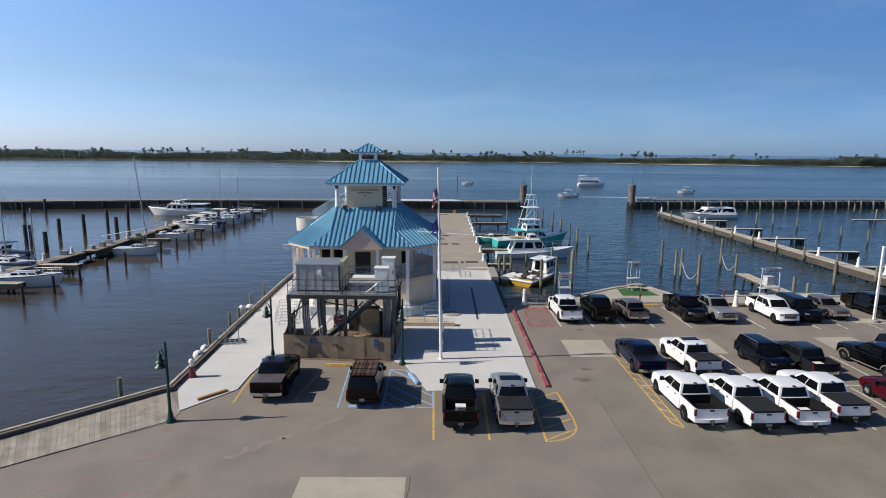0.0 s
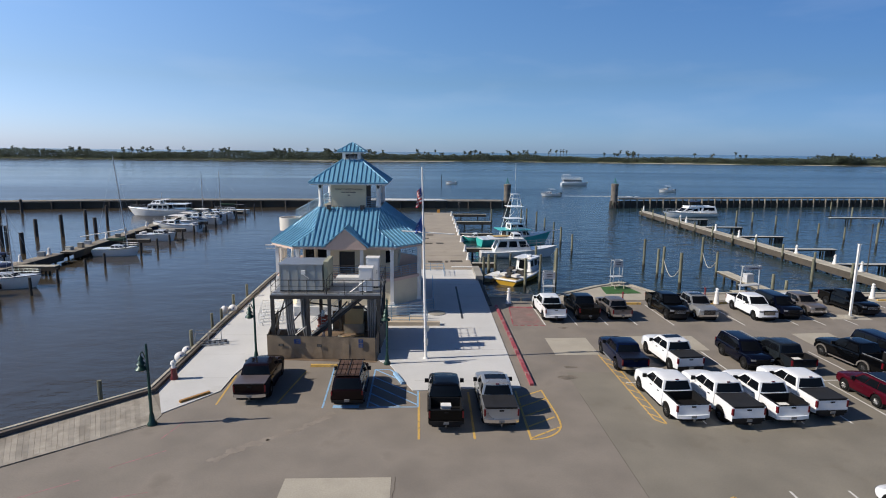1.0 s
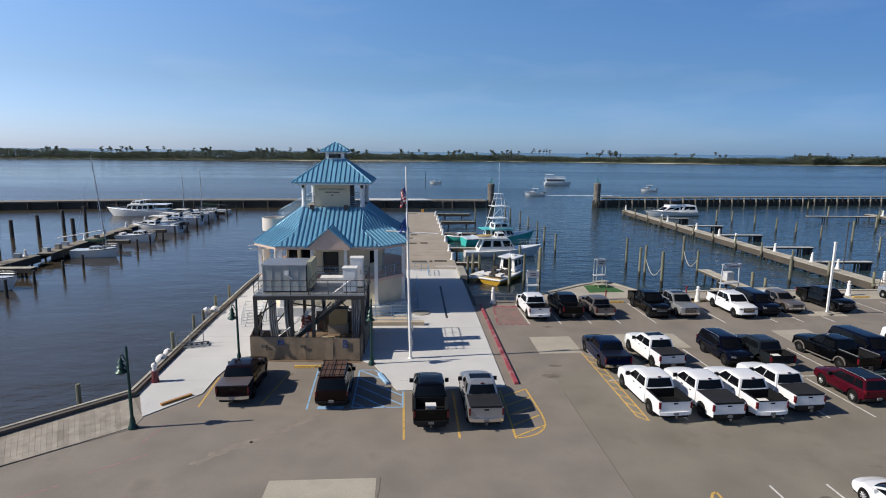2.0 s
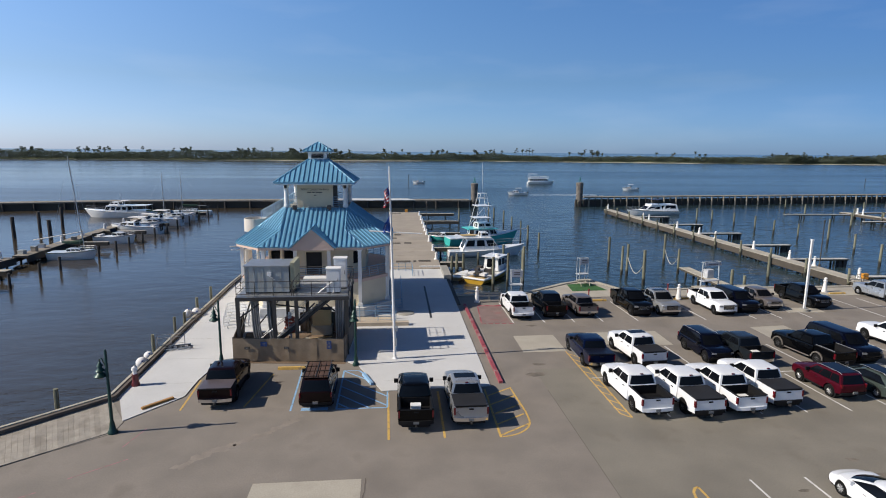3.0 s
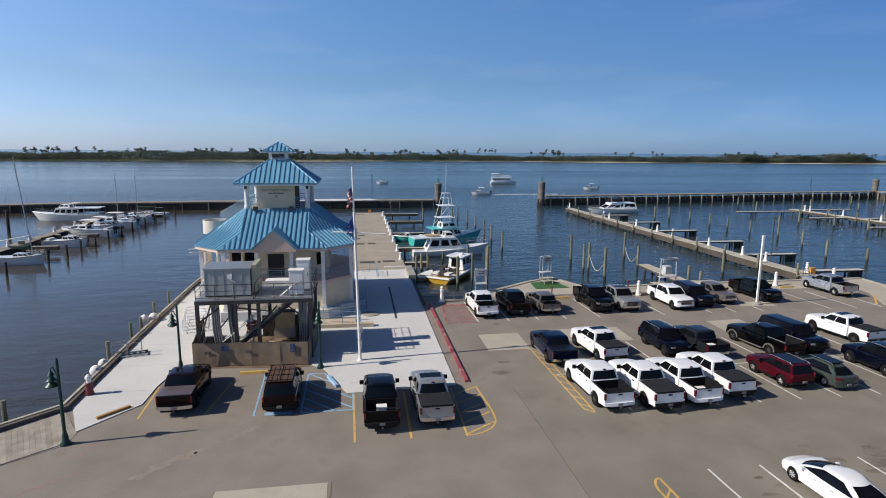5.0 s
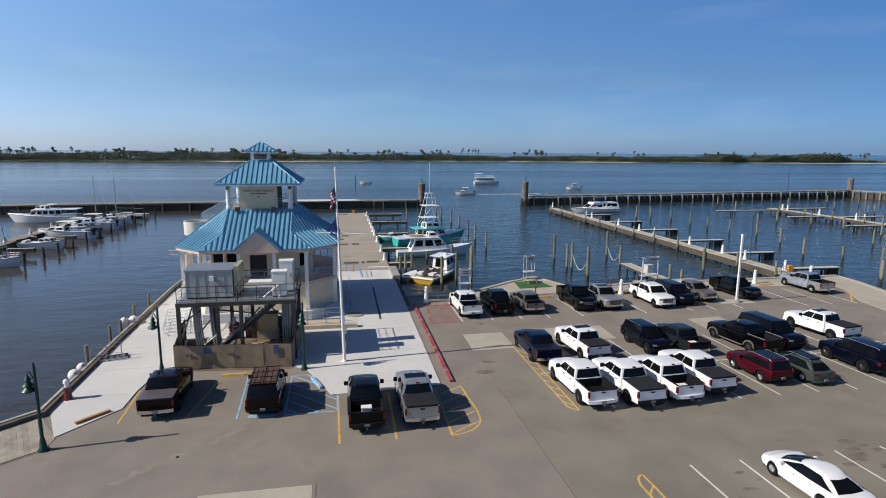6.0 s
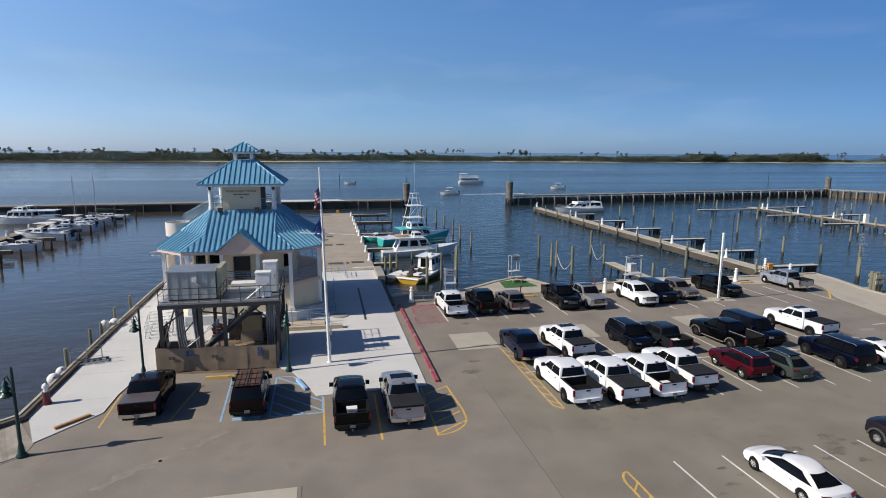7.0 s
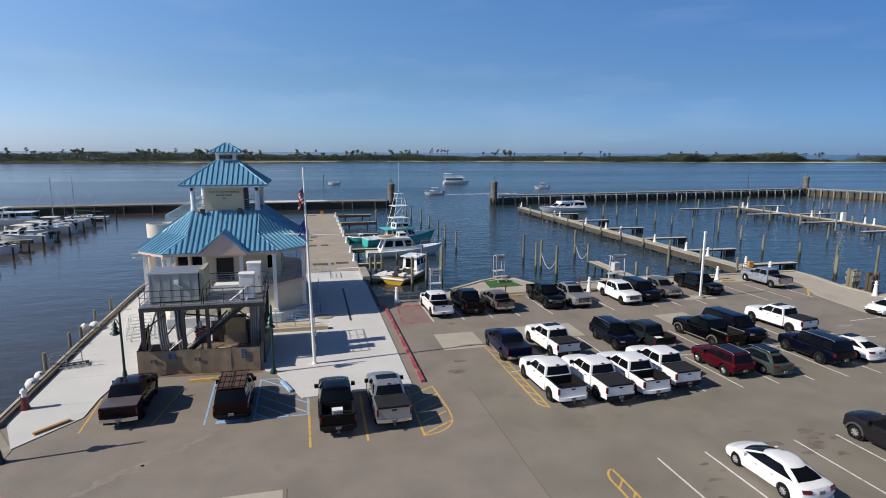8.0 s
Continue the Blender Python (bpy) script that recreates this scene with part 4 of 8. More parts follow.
# ---------------------------------------------------------------- vehicles
def arch(y, r, z0, n=15):
    """Points of a wheel opening, from front to rear, in y and z."""
    a0 = math.asin(max(-1, min(1, (z0 - r["z"]) / r["r"])))
    return [(y + r["r"] * math.cos(a), r["z"] + r["r"] * math.sin(a)) for a in [a0 + (math.pi - 2 * a0) * k / (n - 1) for k in range(n)]]


def wheel(parent, x, y, r, w, side, share, rim_material):
    bm = bmesh.new()
    lathe(bm, ((r * share, -w / 2), (r * 0.93, -w / 2), (r, -w * 0.32), (r, w * 0.32), (r * 0.93, w / 2), (r * share, w / 2)), 20, (0, 0, 0), "x")
    tyre = part("wheel", bm, TYRE, parent)
    tyre.matrix_basis = pose(x, y, r)
    bm = bmesh.new()
    s = side * w / 2
    lathe(bm, ((r * (share + 0.01), s * 0.2), (r * (share + 0.01), s * 0.98), (r * (share - 0.07), s * 0.9), (r * (share - 0.12), s * 0.74), (0.05, s * 0.70)), 20, (0, 0, 0), "x")
    for k in range(9):
        a = k * math.tau / 9
        c, sn = math.cos(a), math.sin(a)
        p, q = (s * 0.86, 0.03 * c, 0.03 * sn), (s * 0.92, r * (share - 0.06) * c, r * (share - 0.06) * sn)
        tube(bm, p, q, 0.026, 6)
    lathe(bm, ((0.075, s * 0.7), (0.06, s * 0.98)), 10, (0, 0, 0), "x")
    part("rim", bm, rim_material, tyre, "alloy rim")


def quad_on(face, u0, u1, v0, v1):
    """A window outline inside a four-cornered face (bl, br, tr, tl)."""
    bl, br, tr, tl = [Vector(p) for p in face]
    f = lambda u, v: bl.lerp(br, u).lerp(tl.lerp(tr, u), v)
    return [f(u0, v0), f(u1, v0), f(u1, v1), f(u0, v1)]


def pane(parent, face, u0, u1, v0, v1, name="side_window", out=0.012):
    pts = quad_on(face, u0, u1, v0, v1)
    nrm = (pts[1] - pts[0]).cross(pts[3] - pts[0]).normalized()
    mid = sum(pts, Vector()) / 4
    if nrm.dot(Vector((mid.x, mid.y - parent["mid_y"], 0.3))) < 0:
        nrm = -nrm
        pts = pts[::-1]
    bm = bmesh.new()
    slab(bm, [p + nrm * out for p in pts], out + 0.02)
    part(name, bm, GLASS, parent, "dark tinted glass", False)



def shell(bm, pts, hw, plan=0.20, crown=0.05, n_top=99):
    """A side outline carried across in slices, its ends rounded in plan and its top crowned."""
    ys = [p[0] for p in pts]
    lo, hi = min(ys), max(ys)
    rows = []
    for u in (-1.0, -0.965, -0.86, -0.6, -0.3, 0.0, 0.3, 0.6, 0.86, 0.965, 1.0):
        row = []
        for i, (y, z) in enumerate(pts):
            k = abs(u)
            nose = max(0.0, 1 - (hi - y) / 0.9)
            tail = max(0.0, 1 - (y - lo) / 0.7)
            yy = y - plan * nose * k ** 3 + plan * 0.6 * tail * k ** 3
            zz = z - (crown * k ** 4 if z > 0.7 and i < n_top else 0.0)
            if k == 1.0 and z > 0.7 and i < n_top:
                zz -= 0.045
            side = 1 - 0.035 * max(0.0, (z - 0.72) / 0.4) ** 2 - 0.03 * max(0.0, (0.6 - z) / 0.3)
            row.append(bm.verts.new((u * hw * side * (1 - 0.05 * nose * k), yy, zz)))
        rows.append(row)
    n = len(pts)
    for r0, r1 in zip(rows, rows[1:]):
        for i in range(n):
            j = (i + 1) % n
            bm.faces.new((r0[i], r0[j], r1[j], r1[i]))
    bm.faces.new(rows[0])
    bm.faces.new(rows[-1][::-1])


def glasshouse(z0, z1, g0, g1, ws, roof_f, roof_r, base_r, bow=0.14, arc=0.0, taper=0.0):
    """The surface of a cabin: front, back and sides, by the share across and the height."""
    def level(v):
        w = g0 + (g1 - g0) * v ** 1.25
        f = ws + (roof_f - ws) * v ** 1.12
        r = base_r + (roof_r - base_r) * v ** 1.1
        return w, f, r, z0 + (z1 - z0) * v

    def at(side, u, v):
        w, f, r, z = level(v)
        low_z = z - arc * v * v
        if side == "front":
            x = (w - taper) * (2 * u - 1)
            return V(x, f - bow * (2 * u - 1) ** 2, low_z)
        if side == "back":
            x = (w - taper) * (1 - 2 * u)
            return V(x, r + bow * 0.5 * (1 - 2 * u) ** 2, low_z)
        y0, y1 = r + bow * 0.5, f - bow
        e = (2 * u - 1) ** 2
        bulge = 0.03 * math.sin(math.pi * u) if not taper else -taper * e
        return V((w + bulge) * (1 if side == "right" else -1), y0 + (y1 - y0) * u, z - arc * v * v * e)
    return level, at


def cabin_mesh(bm, level, at, n_v=5, crown=0.06):
    loops = []
    sides = [("right", [i / 8 for i in range(8)]), ("front", [1 - i / 6 for i in range(6)]), ("left", [1 - i / 8 for i in range(8)]), ("back", [1 - i / 6 for i in range(6)])]
    for k in range(n_v):
        v = k / (n_v - 1)
        loops.append([bm.verts.new(at(sd, u, v)) for sd, us in sides for u in us])
    top = [p.co.copy() for p in loops[-1]]
    c = sum(top, Vector()) / len(top)
    zm = max(p.z for p in top)
    for s_, h in ((0.93, 0.45), (0.75, 0.8), (0.4, 1.0)):
        loops.append([bm.verts.new((c.x + (p.x - c.x) * s_, c.y + (p.y - c.y) * s_, zm - (zm - p.z) * s_ * s_ + crown * h)) for p in top])
    n = len(top)
    for a, b in zip(loops, loops[1:]):
        for i in range(n):
            j = (i + 1) % n
            bm.faces.new((a[i], a[j], b[j], b[i]))
    bm.faces.new(loops[0])
    bm.faces.new(loops[-1])


def glass_patch(parent, at, side, u0, u1, v0, v1, name, slant=(0.0, 0.0)):
    """A curved pane lying just outside the cabin's surface."""
    bm = bmesh.new()
    nu, nv, grid = 6, 3, []
    for j in range(nv + 1):
        row = []
        for i in range(nu + 1):
            v = v0 + (v1 - v0) * j / nv
            a, b = u0 + slant[0] * (v - v0), u1 + slant[1] * (v - v0)
            u = a + (b - a) * i / nu
            p = at(side, u, v)
            du, dv = at(side, u + 0.01, v) - p, at(side, u, min(1.0, v) + 0.01) - p
            nrm = du.cross(dv).normalized()
            out = {"front": V(0, 1, 0.3), "back": V(0, -1, 0.3), "right": V(1, 0, 0.1), "left": V(-1, 0, 0.1)}[side]
            if nrm.dot(out) < 0:
                nrm = -nrm
            row.append((p, nrm))
        grid.append(row)
    outer = [[bm.verts.new(p + n * 0.012) for p, n in row] for row in grid]
    inner = [[bm.verts.new(p - n * 0.02) for p, n in row] for row in grid]
    for j in range(nv):
        for i in range(nu):
            bm.faces.new((outer[j][i], outer[j][i + 1], outer[j + 1][i + 1], outer[j + 1][i]))
            bm.faces.new((inner[j][i], inner[j + 1][i], inner[j + 1][i + 1], inner[j][i + 1]))
    rim = [(0, i) for i in range(nu)] + [(j, nu) for j in range(nv)] + [(nv, i) for i in range(nu, 0, -1)] + [(j, 0) for j in range(nv, 0, -1)]
    for k in range(len(rim)):
        (a, b), (c, d) = rim[k], rim[(k + 1) % len(rim)]
        bm.faces.new((outer[a][b], inner[a][b], inner[c][d], outer[c][d]))
    return part(name, bm, GLASS, parent, "dark tinted glass")


def vehicle(x, y, heading, style, pnt, label, L=5.85, W=1.98, H=1.94, wb=3.7, r=0.40, cover=None, sunroof=False, rails=False, group="parked vehicles",
            bed_load=0.0, name=None, flares=None, bed_rails=False, roof_panel=False, lower=None):
    root = thing(name or {"pickup": "pickup_truck", "suv": "suv", "sedan": "sedan", "wagon": "station_wagon"}[style], label,
                 {"pickup": "pickup truck", "suv": "SUV", "sedan": "car", "wagon": "car"}[style], pose(x, y, 0.0, 0, 0, heading), group)
    low = style in ("sedan", "wagon")
    front, rear = L / 2, -L / 2
    ya = front - {"pickup": 0.93, "suv": 0.88}.get(style, 0.95)
    yr = ya - wb
    sill = 0.26 if low else 0.42
    hw = W / 2
    hoodf, cowl, belt = (0.68, 0.94, 0.95) if low else (1.18 * H / 1.96, 1.28 * H / 1.96, 1.31 * H / 1.96)
    if style == "suv":
        hoodf, cowl, belt = 1.13 * H / 1.9, 1.22 * H / 1.9, 1.20 * H / 1.9
    opening = {"r": r + (0.115 if not low else 0.05), "z": r + (0.02 if not low else 0.0)}
    ws = ya - (0.60 if style == "pickup" else 0.34 if style == "suv" else 0.02)
    if style == "pickup":
        roof_f, roof_r, base_r = ws - 0.70, ws - 2.40, ws - 2.60
    elif style == "suv":
        roof_f, roof_r, base_r = ws - 0.66, rear + 0.34, rear + 0.12
    elif style == "wagon":
        roof_f, roof_r, base_r = ws - 0.85, rear + 0.75, rear + 0.22
    else:
        roof_f, roof_r, base_r = ws - 1.02, rear + 1.22, rear + 0.42
    body_rear = base_r - 0.04 if style == "pickup" else rear + 0.06
    # lower body
    if low:
        nose = [(front - 0.03, hoodf - 0.06), (front - 0.12, hoodf + 0.01), (front - 0.32, hoodf + 0.07)]
    else:
        nose = [(front - 0.015, hoodf - 0.08), (front - 0.05, hoodf - 0.01), (front - 0.30, hoodf + 0.06)]
    pts = [(front - 0.10, sill + 0.06), (front - 0.02, sill + 0.16), (front, hoodf * 0.72), *nose,
           ((front - 0.32 + ws) / 2, (hoodf + 0.07 + cowl) / 2 + 0.03), (ws + 0.25, cowl - 0.01), (ws, cowl)]
    if style == "pickup":
        pts += [(body_rear, belt + 0.02), (body_rear, sill)]
    elif style == "sedan":
        pts += [(base_r, belt + 0.06), (rear + 0.30, belt + 0.05), (rear + 0.10, belt), (rear + 0.03, belt - 0.12), (rear, 0.62), (rear + 0.03, 0.45), (rear + 0.12, sill + 0.06)]
    else:
        pts += [(base_r, belt + 0.02), (rear + 0.06, belt - 0.02), (rear, 0.70), (rear + 0.06, sill + 0.10)]
    n_top = len(pts)
    if style != "pickup":
        pts += list(reversed(arch(yr, opening, sill)))
    pts += list(reversed(arch(ya, opening, sill)))
    bm = bmesh.new()
    shell(bm, pts, hw, 0.26 if low else 0.15 if style == "suv" else 0.18, 0.06 if low else 0.045, n_top)
    body = part("body", bm, pnt, root)
    # dark wheel housings
    bm = bmesh.new()
    for yy in (ya, yr):
        lathe(bm, ((r + (0.10 if not low else 0.04), -hw + 0.09), (r + (0.10 if not low else 0.04), hw - 0.09)), 24, (0, yy, r + 0.015), "x")
    box(bm, -hw + 0.18, hw - 0.18, rear + 0.3, front - 0.3, sill - 0.12, sill + 0.12)
    part("underbody", bm, BLACKPLASTIC, root)
    # greenhouse
    g0, g1 = hw - (0.075 if not low else 0.045), hw - (0.215 if not low else 0.30)
    zb, zt = belt - 0.03, H
    level, at = glasshouse(zb, zt - (0.05 if not low else 0.09), g0, g1, ws + 0.02, roof_f, roof_r, base_r, 0.14 if not low else 0.26, 0.0 if not low else 0.11, 0.0 if not low else 0.09)
    bm = bmesh.new()
    cabin_mesh(bm, level, at, 6 if low else 5, 0.06 if not low else 0.07)
    cab = part("cab", bm, pnt, root)
    glass_patch(cab, at, "front", 0.06, 0.94, 0.08, 0.93, "windscreen", (0.03, -0.03))
    glass_patch(cab, at, "back", 0.06, 0.94, 0.14 if style == "pickup" else 0.12, 0.93 if style == "pickup" else 0.95, "rear_window", (0.03, -0.03))
    cuts = {"pickup": ((0.05, 0.485), (0.505, 0.94)), "sedan": ((0.055, 0.494), (0.494, 0.97)), "suv": ((0.05, 0.30), (0.31, 0.63), (0.64, 0.95)),
            "wagon": ((0.05, 0.31), (0.315, 0.63), (0.635, 0.95))}[style]
    for sd in ("right", "left"):
        for k, (u0, u1) in enumerate(cuts):
            last, first = k == len(cuts) - 1, k == 0
            glass_patch(cab, at, sd, u0, u1, 0.12 if not low else 0.10, 0.88 if not low else 0.90, "side_window", (0.16 if first and low else 0.0 if low else 0.02, -0.10 if last and low else -0.06 if last else 0.0))
    if sunroof:
        bm = bmesh.new()
        box(bm, -g1 + 0.16, g1 - 0.16, roof_f - 0.98, roof_f - 0.30, zt - 0.05, zt + 0.018)
        rounded(bm, 0.02, 1)
        part("sunroof", bm, GLASS, cab, "dark glass sunroof")
    if roof_panel:
        bm = bmesh.new()
        box(bm, -g1 + 0.12, g1 - 0.12, roof_r + 0.22, roof_f - 0.22, zt - 0.05, zt + 0.016)
        rounded(bm, 0.02, 1)
        part("roof_glass", bm, GLASS, cab, "dark glass roof panel")
    if rails:
        for s in (-1, 1):
            bm = bmesh.new()
            xs_, zr = s * (g1 - 0.03), zt + 0.045
            tube(bm, (xs_, roof_f - 0.1, zt - 0.02), (xs_, roof_f - 0.3, zr), 0.016, 6)
            tube(bm, (xs_, roof_f - 0.3, zr), (xs_, roof_r + 0.25, zr), 0.016, 6)
            tube(bm, (xs_, roof_r + 0.25, zr), (xs_, roof_r + 0.05, zt - 0.03), 0.016, 6)
            part("roof_rail", bm, STEEL, cab, "metal roof rail")
    # bed of a pickup
    if style == "pickup":
        b0, b1 = rear + 0.04, body_rear - 0.03
        zs = belt + 0.05
        for s in (-1, 1):
            pr = [(b1, zs), (b0, zs - 0.02), (b0, sill + 0.1)] + list(reversed(arch(yr, opening, sill))) + [(b1, sill)]
            bm = bmesh.new()
            side_prism(bm, pr, s * (hw - 0.03), s * (hw - 0.13))
            rounded(bm, 0.02, 2, 40)
            part("bed_side", bm, pnt, root)
            if not cover:
                bm = bmesh.new()
                xa, xb = sorted((s * (hw - 0.028), s * (hw - 0.14)))
                box(bm, xa, xb, b0 + 0.02, b1 - 0.02, zs - 0.02, zs + 0.022)
                rounded(bm, 0.01, 1)
                part("bed_cap", bm, BLACKPLASTIC, root, "black plastic bed cap")
        bm = bmesh.new()
        box(bm, -hw + 0.11, hw - 0.11, b0 + 0.06, b1, sill + 0.25, 0.80)
        box(bm, -hw + 0.11, hw - 0.11, b1 - 0.05, b1, 0.80, zs - 0.02)
        part("bed_floor", bm, BLACKPLASTIC, root, "dark bed liner")
        if not cover:
            bm = bmesh.new()
            for s in (-1, 1):
                xa, xb = sorted((s * (hw - 0.13), s * (hw - 0.16)))
                box(bm, xa, xb, b0 + 0.10, b1 - 0.05, 0.80, zs - 0.015)
            box(bm, -hw + 0.17, hw - 0.17, b0 + 0.08, b0 + 0.10, 0.80, zs - 0.06)
            part("bed_liner", bm, BLACKPLASTIC, root, "dark bed liner", False)
        bm = bmesh.new()
        box(bm, -hw + 0.12, hw - 0.12, b0, b0 + 0.08, 0.62, zs - 0.03)
        rounded(bm, 0.02, 2)
        gate = part("tailgate", bm, pnt, root)
        bm = bmesh.new()
        box(bm, -0.13, 0.13, b0 - 0.02, b0 + 0.02, zs - 0.21, zs - 0.13)
        part("gate_handle", bm, BLACKPLASTIC, gate)
        bm = bmesh.new()
        box(bm, -hw + 0.13, hw - 0.13, b0 - 0.012, b0 + 0.075, zs - 0.06, zs - 0.022)
        part("gate_cap", bm, BLACKPLASTIC, gate, "", False)
        if cover:
            bm = bmesh.new()
            box(bm, -hw + 0.06, hw - 0.06, b0 + 0.02, b1 - 0.01, zs, zs + 0.035)
            rounded(bm, 0.015, 1)
            part("bed_cover", bm, cover, root, "flat soft bed cover")
        if bed_load:
            bm = bmesh.new()
            box(bm, -0.27, 0.27, b0 + 0.65, b0 + 1.02, 0.805, 0.805 + bed_load * 0.395)
            rounded(bm, 0.04, 2)
            chest = part("cooler", bm, WHITEPAINT, root, "white plastic cooler box")
            bm = bmesh.new()
            box(bm, -0.29, 0.29, b0 + 0.63, b0 + 1.04, 0.805 + bed_load * 0.395, 0.875 + bed_load * 0.395)
            rounded(bm, 0.03, 2)
            part("lid", bm, WHITEPAINT, chest)
    # bumpers, lamps, grille, mirrors, plate
    plan = 0.26 if low else 0.15 if style == "suv" else 0.18

    def bar(name, y_mid, sgn, xa, xb, z0, z1, depth, proud, material, label="", curve=1.0):
        """A piece that follows the rounded nose or tail between two shares of the half width."""
        bm = bmesh.new()
        cols = []
        for k in range(7):
            u = xa + (xb - xa) * k / 6
            yy = y_mid - sgn * plan * (1.0 if sgn > 0 else 0.6) * abs(u) ** 3 * curve + sgn * proud
            x = u * hw * (0.985 - (0.05 * abs(u) if sgn > 0 else 0.0))
            cols.append([bm.verts.new(p) for p in ((x, yy, z0), (x, yy, z1), (x, yy - sgn * depth, z1), (x, yy - sgn * depth, z0))])
        for a, b in zip(cols, cols[1:]):
            for i in range(4):
                bm.faces.new((a[i], a[(i + 1) % 4], b[(i + 1) % 4], b[i]))
        bm.faces.new(cols[0])
        bm.faces.new(cols[-1][::-1])
        rounded(bm, 0.018, 2, 50)
        return part(name, bm, material, root, label)

    chrome_b = style == "pickup"
    if chrome_b:
        bar("bumper_skirt", rear, -1, -0.80, 0.80, sill - 0.06, sill + 0.07, 0.12, 0.03, BLACKPLASTIC)
    if chrome_b:
        bar("rear_bumper", rear, -1, -0.97, 0.97, sill + 0.08, sill + 0.28, 0.14, 0.07, CHROME if pnt not in (P_WHITE, P_BLACK) else (pnt if pnt is P_WHITE and not cover else BLACKPLASTIC))
        bar("front_bumper", front, 1, -0.97, 0.97, sill + 0.04, sill + 0.27, 0.16, 0.06, CHROME if pnt in (P_SILVER, P_TAN) else (pnt if pnt is P_WHITE else BLACKPLASTIC))
    else:
        bar("rear_bumper", rear, -1, -0.96, 0.96, sill + 0.02, sill + 0.17, 0.16, 0.025, BLACKPLASTIC if style == "suv" else pnt)
        bar("front_bumper", front, 1, -0.94, 0.94, sill + 0.06, sill + 0.18, 0.14, 0.02, BLACKPLASTIC)
    bar("grille", front, 1, -0.55, 0.55, hoodf * (0.58 if chrome_b else 0.66), hoodf - (0.07 if chrome_b else 0.10), 0.1, 0.04 if chrome_b else 0.028, BLACKPLASTIC, "dark grille")
    if chrome_b:
        bar("lower_grille", front, 1, -0.70, 0.70, sill - 0.05, sill + 0.10, 0.14, 0.075, BLACKPLASTIC, "dark lower air intake")
    if style == "pickup":
        for zz in (hoodf * 0.66, hoodf * 0.75, hoodf * 0.84):
            bar("grille_bar", front, 1, -0.52, 0.52, zz, zz + 0.022, 0.08, 0.052, CHROME if pnt is not P_BLACK else STEEL, "bright grille bar")
    tz = (belt - 0.42, belt - 0.03) if style == "pickup" else ((0.88, 1.12) if not low else (0.76, 0.90))
    for s in (-1, 1):
        ua, ub = (0.895, 0.99) if not low else (0.58, 0.985)
        bar("tail_light", rear + (0.03 if style == "pickup" else 0.0), -1, s * ua, s * ub, tz[0], tz[1], 0.14, 0.02, TAIL, "red tail light", 0.0 if style == "pickup" else 1.0)
        bar("headlight", front, 1, s * 0.60, s * 0.95, hoodf * 0.78, hoodf - 0.10, 0.16, 0.026, LENS, "clear headlight")
        bm = bmesh.new()
        xa, xb = sorted((s * (hw - 0.03), s * (hw + (0.20 if not low else 0.14))))
        box(bm, xa, xb, ws - (0.46 if not low else 0.62), ws - (0.34 if not low else 0.50), belt - (0.01 if not low else 0.05), belt + (0.22 if not low else 0.07))
        rounded(bm, 0.035, 2)
        part("side_mirror", bm, pnt if low else BLACKPLASTIC, root)
        for yy in ((ws - 1.05, ws - 2.0) if style != "sedan" else (ws - 1.2, ws - 2.1)):
            bm = bmesh.new()
            xa, xb = sorted((s * (hw - 0.06), s * (hw - 0.005)))
            box(bm, xa, xb, yy - 0.1, yy + 0.08, belt - 0.20, belt - 0.165)
            part("door_handle", bm, BLACKPLASTIC if not low else CHROME, root, "", False)
        for yy in (ya, yr):
            wheel(root, s * (hw - (0.155 if not low else 0.14)), yy, r, 0.27 if not low else 0.22, s, 0.60 if low or style == "suv" else 0.54, RIM if low or pnt in (P_RED, P_BROWN, P_SILVER, P_TAN) else DULLRIM)
            if flares:
                bm = bmesh.new()
                ar = arch(yy, {"r": r + 0.05, "z": r}, sill, 13)
                ar2 = arch(yy, {"r": r + 0.135, "z": r}, sill, 13)
                side_prism(bm, ar + ar2[::-1], s * (hw - 0.04), s * (hw + 0.05))
                part("wheel_flare", bm, flares, root, "", False)
    if not low:
        for s in (-1, 1):
            bm = bmesh.new()
            xa, xb = sorted((s * (hw - 0.10), s * (hw + 0.03)))
            box(bm, xa, xb, yr + r + 0.25, ya - r - 0.25, sill - 0.08, sill - 0.01)
            rounded(bm, 0.02, 1)
            part("running_board", bm, lower or BLACKPLASTIC, root)
    if bed_rails:
        for s in (-1, 1):
            bm = bmesh.new()
            tube(bm, (s * (hw - 0.09), rear + 0.15, belt + 0.12), (s * (hw - 0.09), body_rear - 0.1, belt + 0.12), 0.024, 6)
            for yy in (rear + 0.3, body_rear - 0.3):
                tube(bm, (s * (hw - 0.09), yy, belt), (s * (hw - 0.09), yy, belt + 0.12), 0.022, 6)
            part("bed_rail", bm, STEEL, root, "bright metal bed rail")
    bm = bmesh.new()
    pz = sill + 0.12 if style != "sedan" else 0.70
    box(bm, -0.15, 0.15, rear - (0.09 if style != "sedan" else 0.015), rear - (0.02 if style != "sedan" else -0.03), pz, pz + 0.14)
    part("number_plate", bm, PLATE, root, "", False)
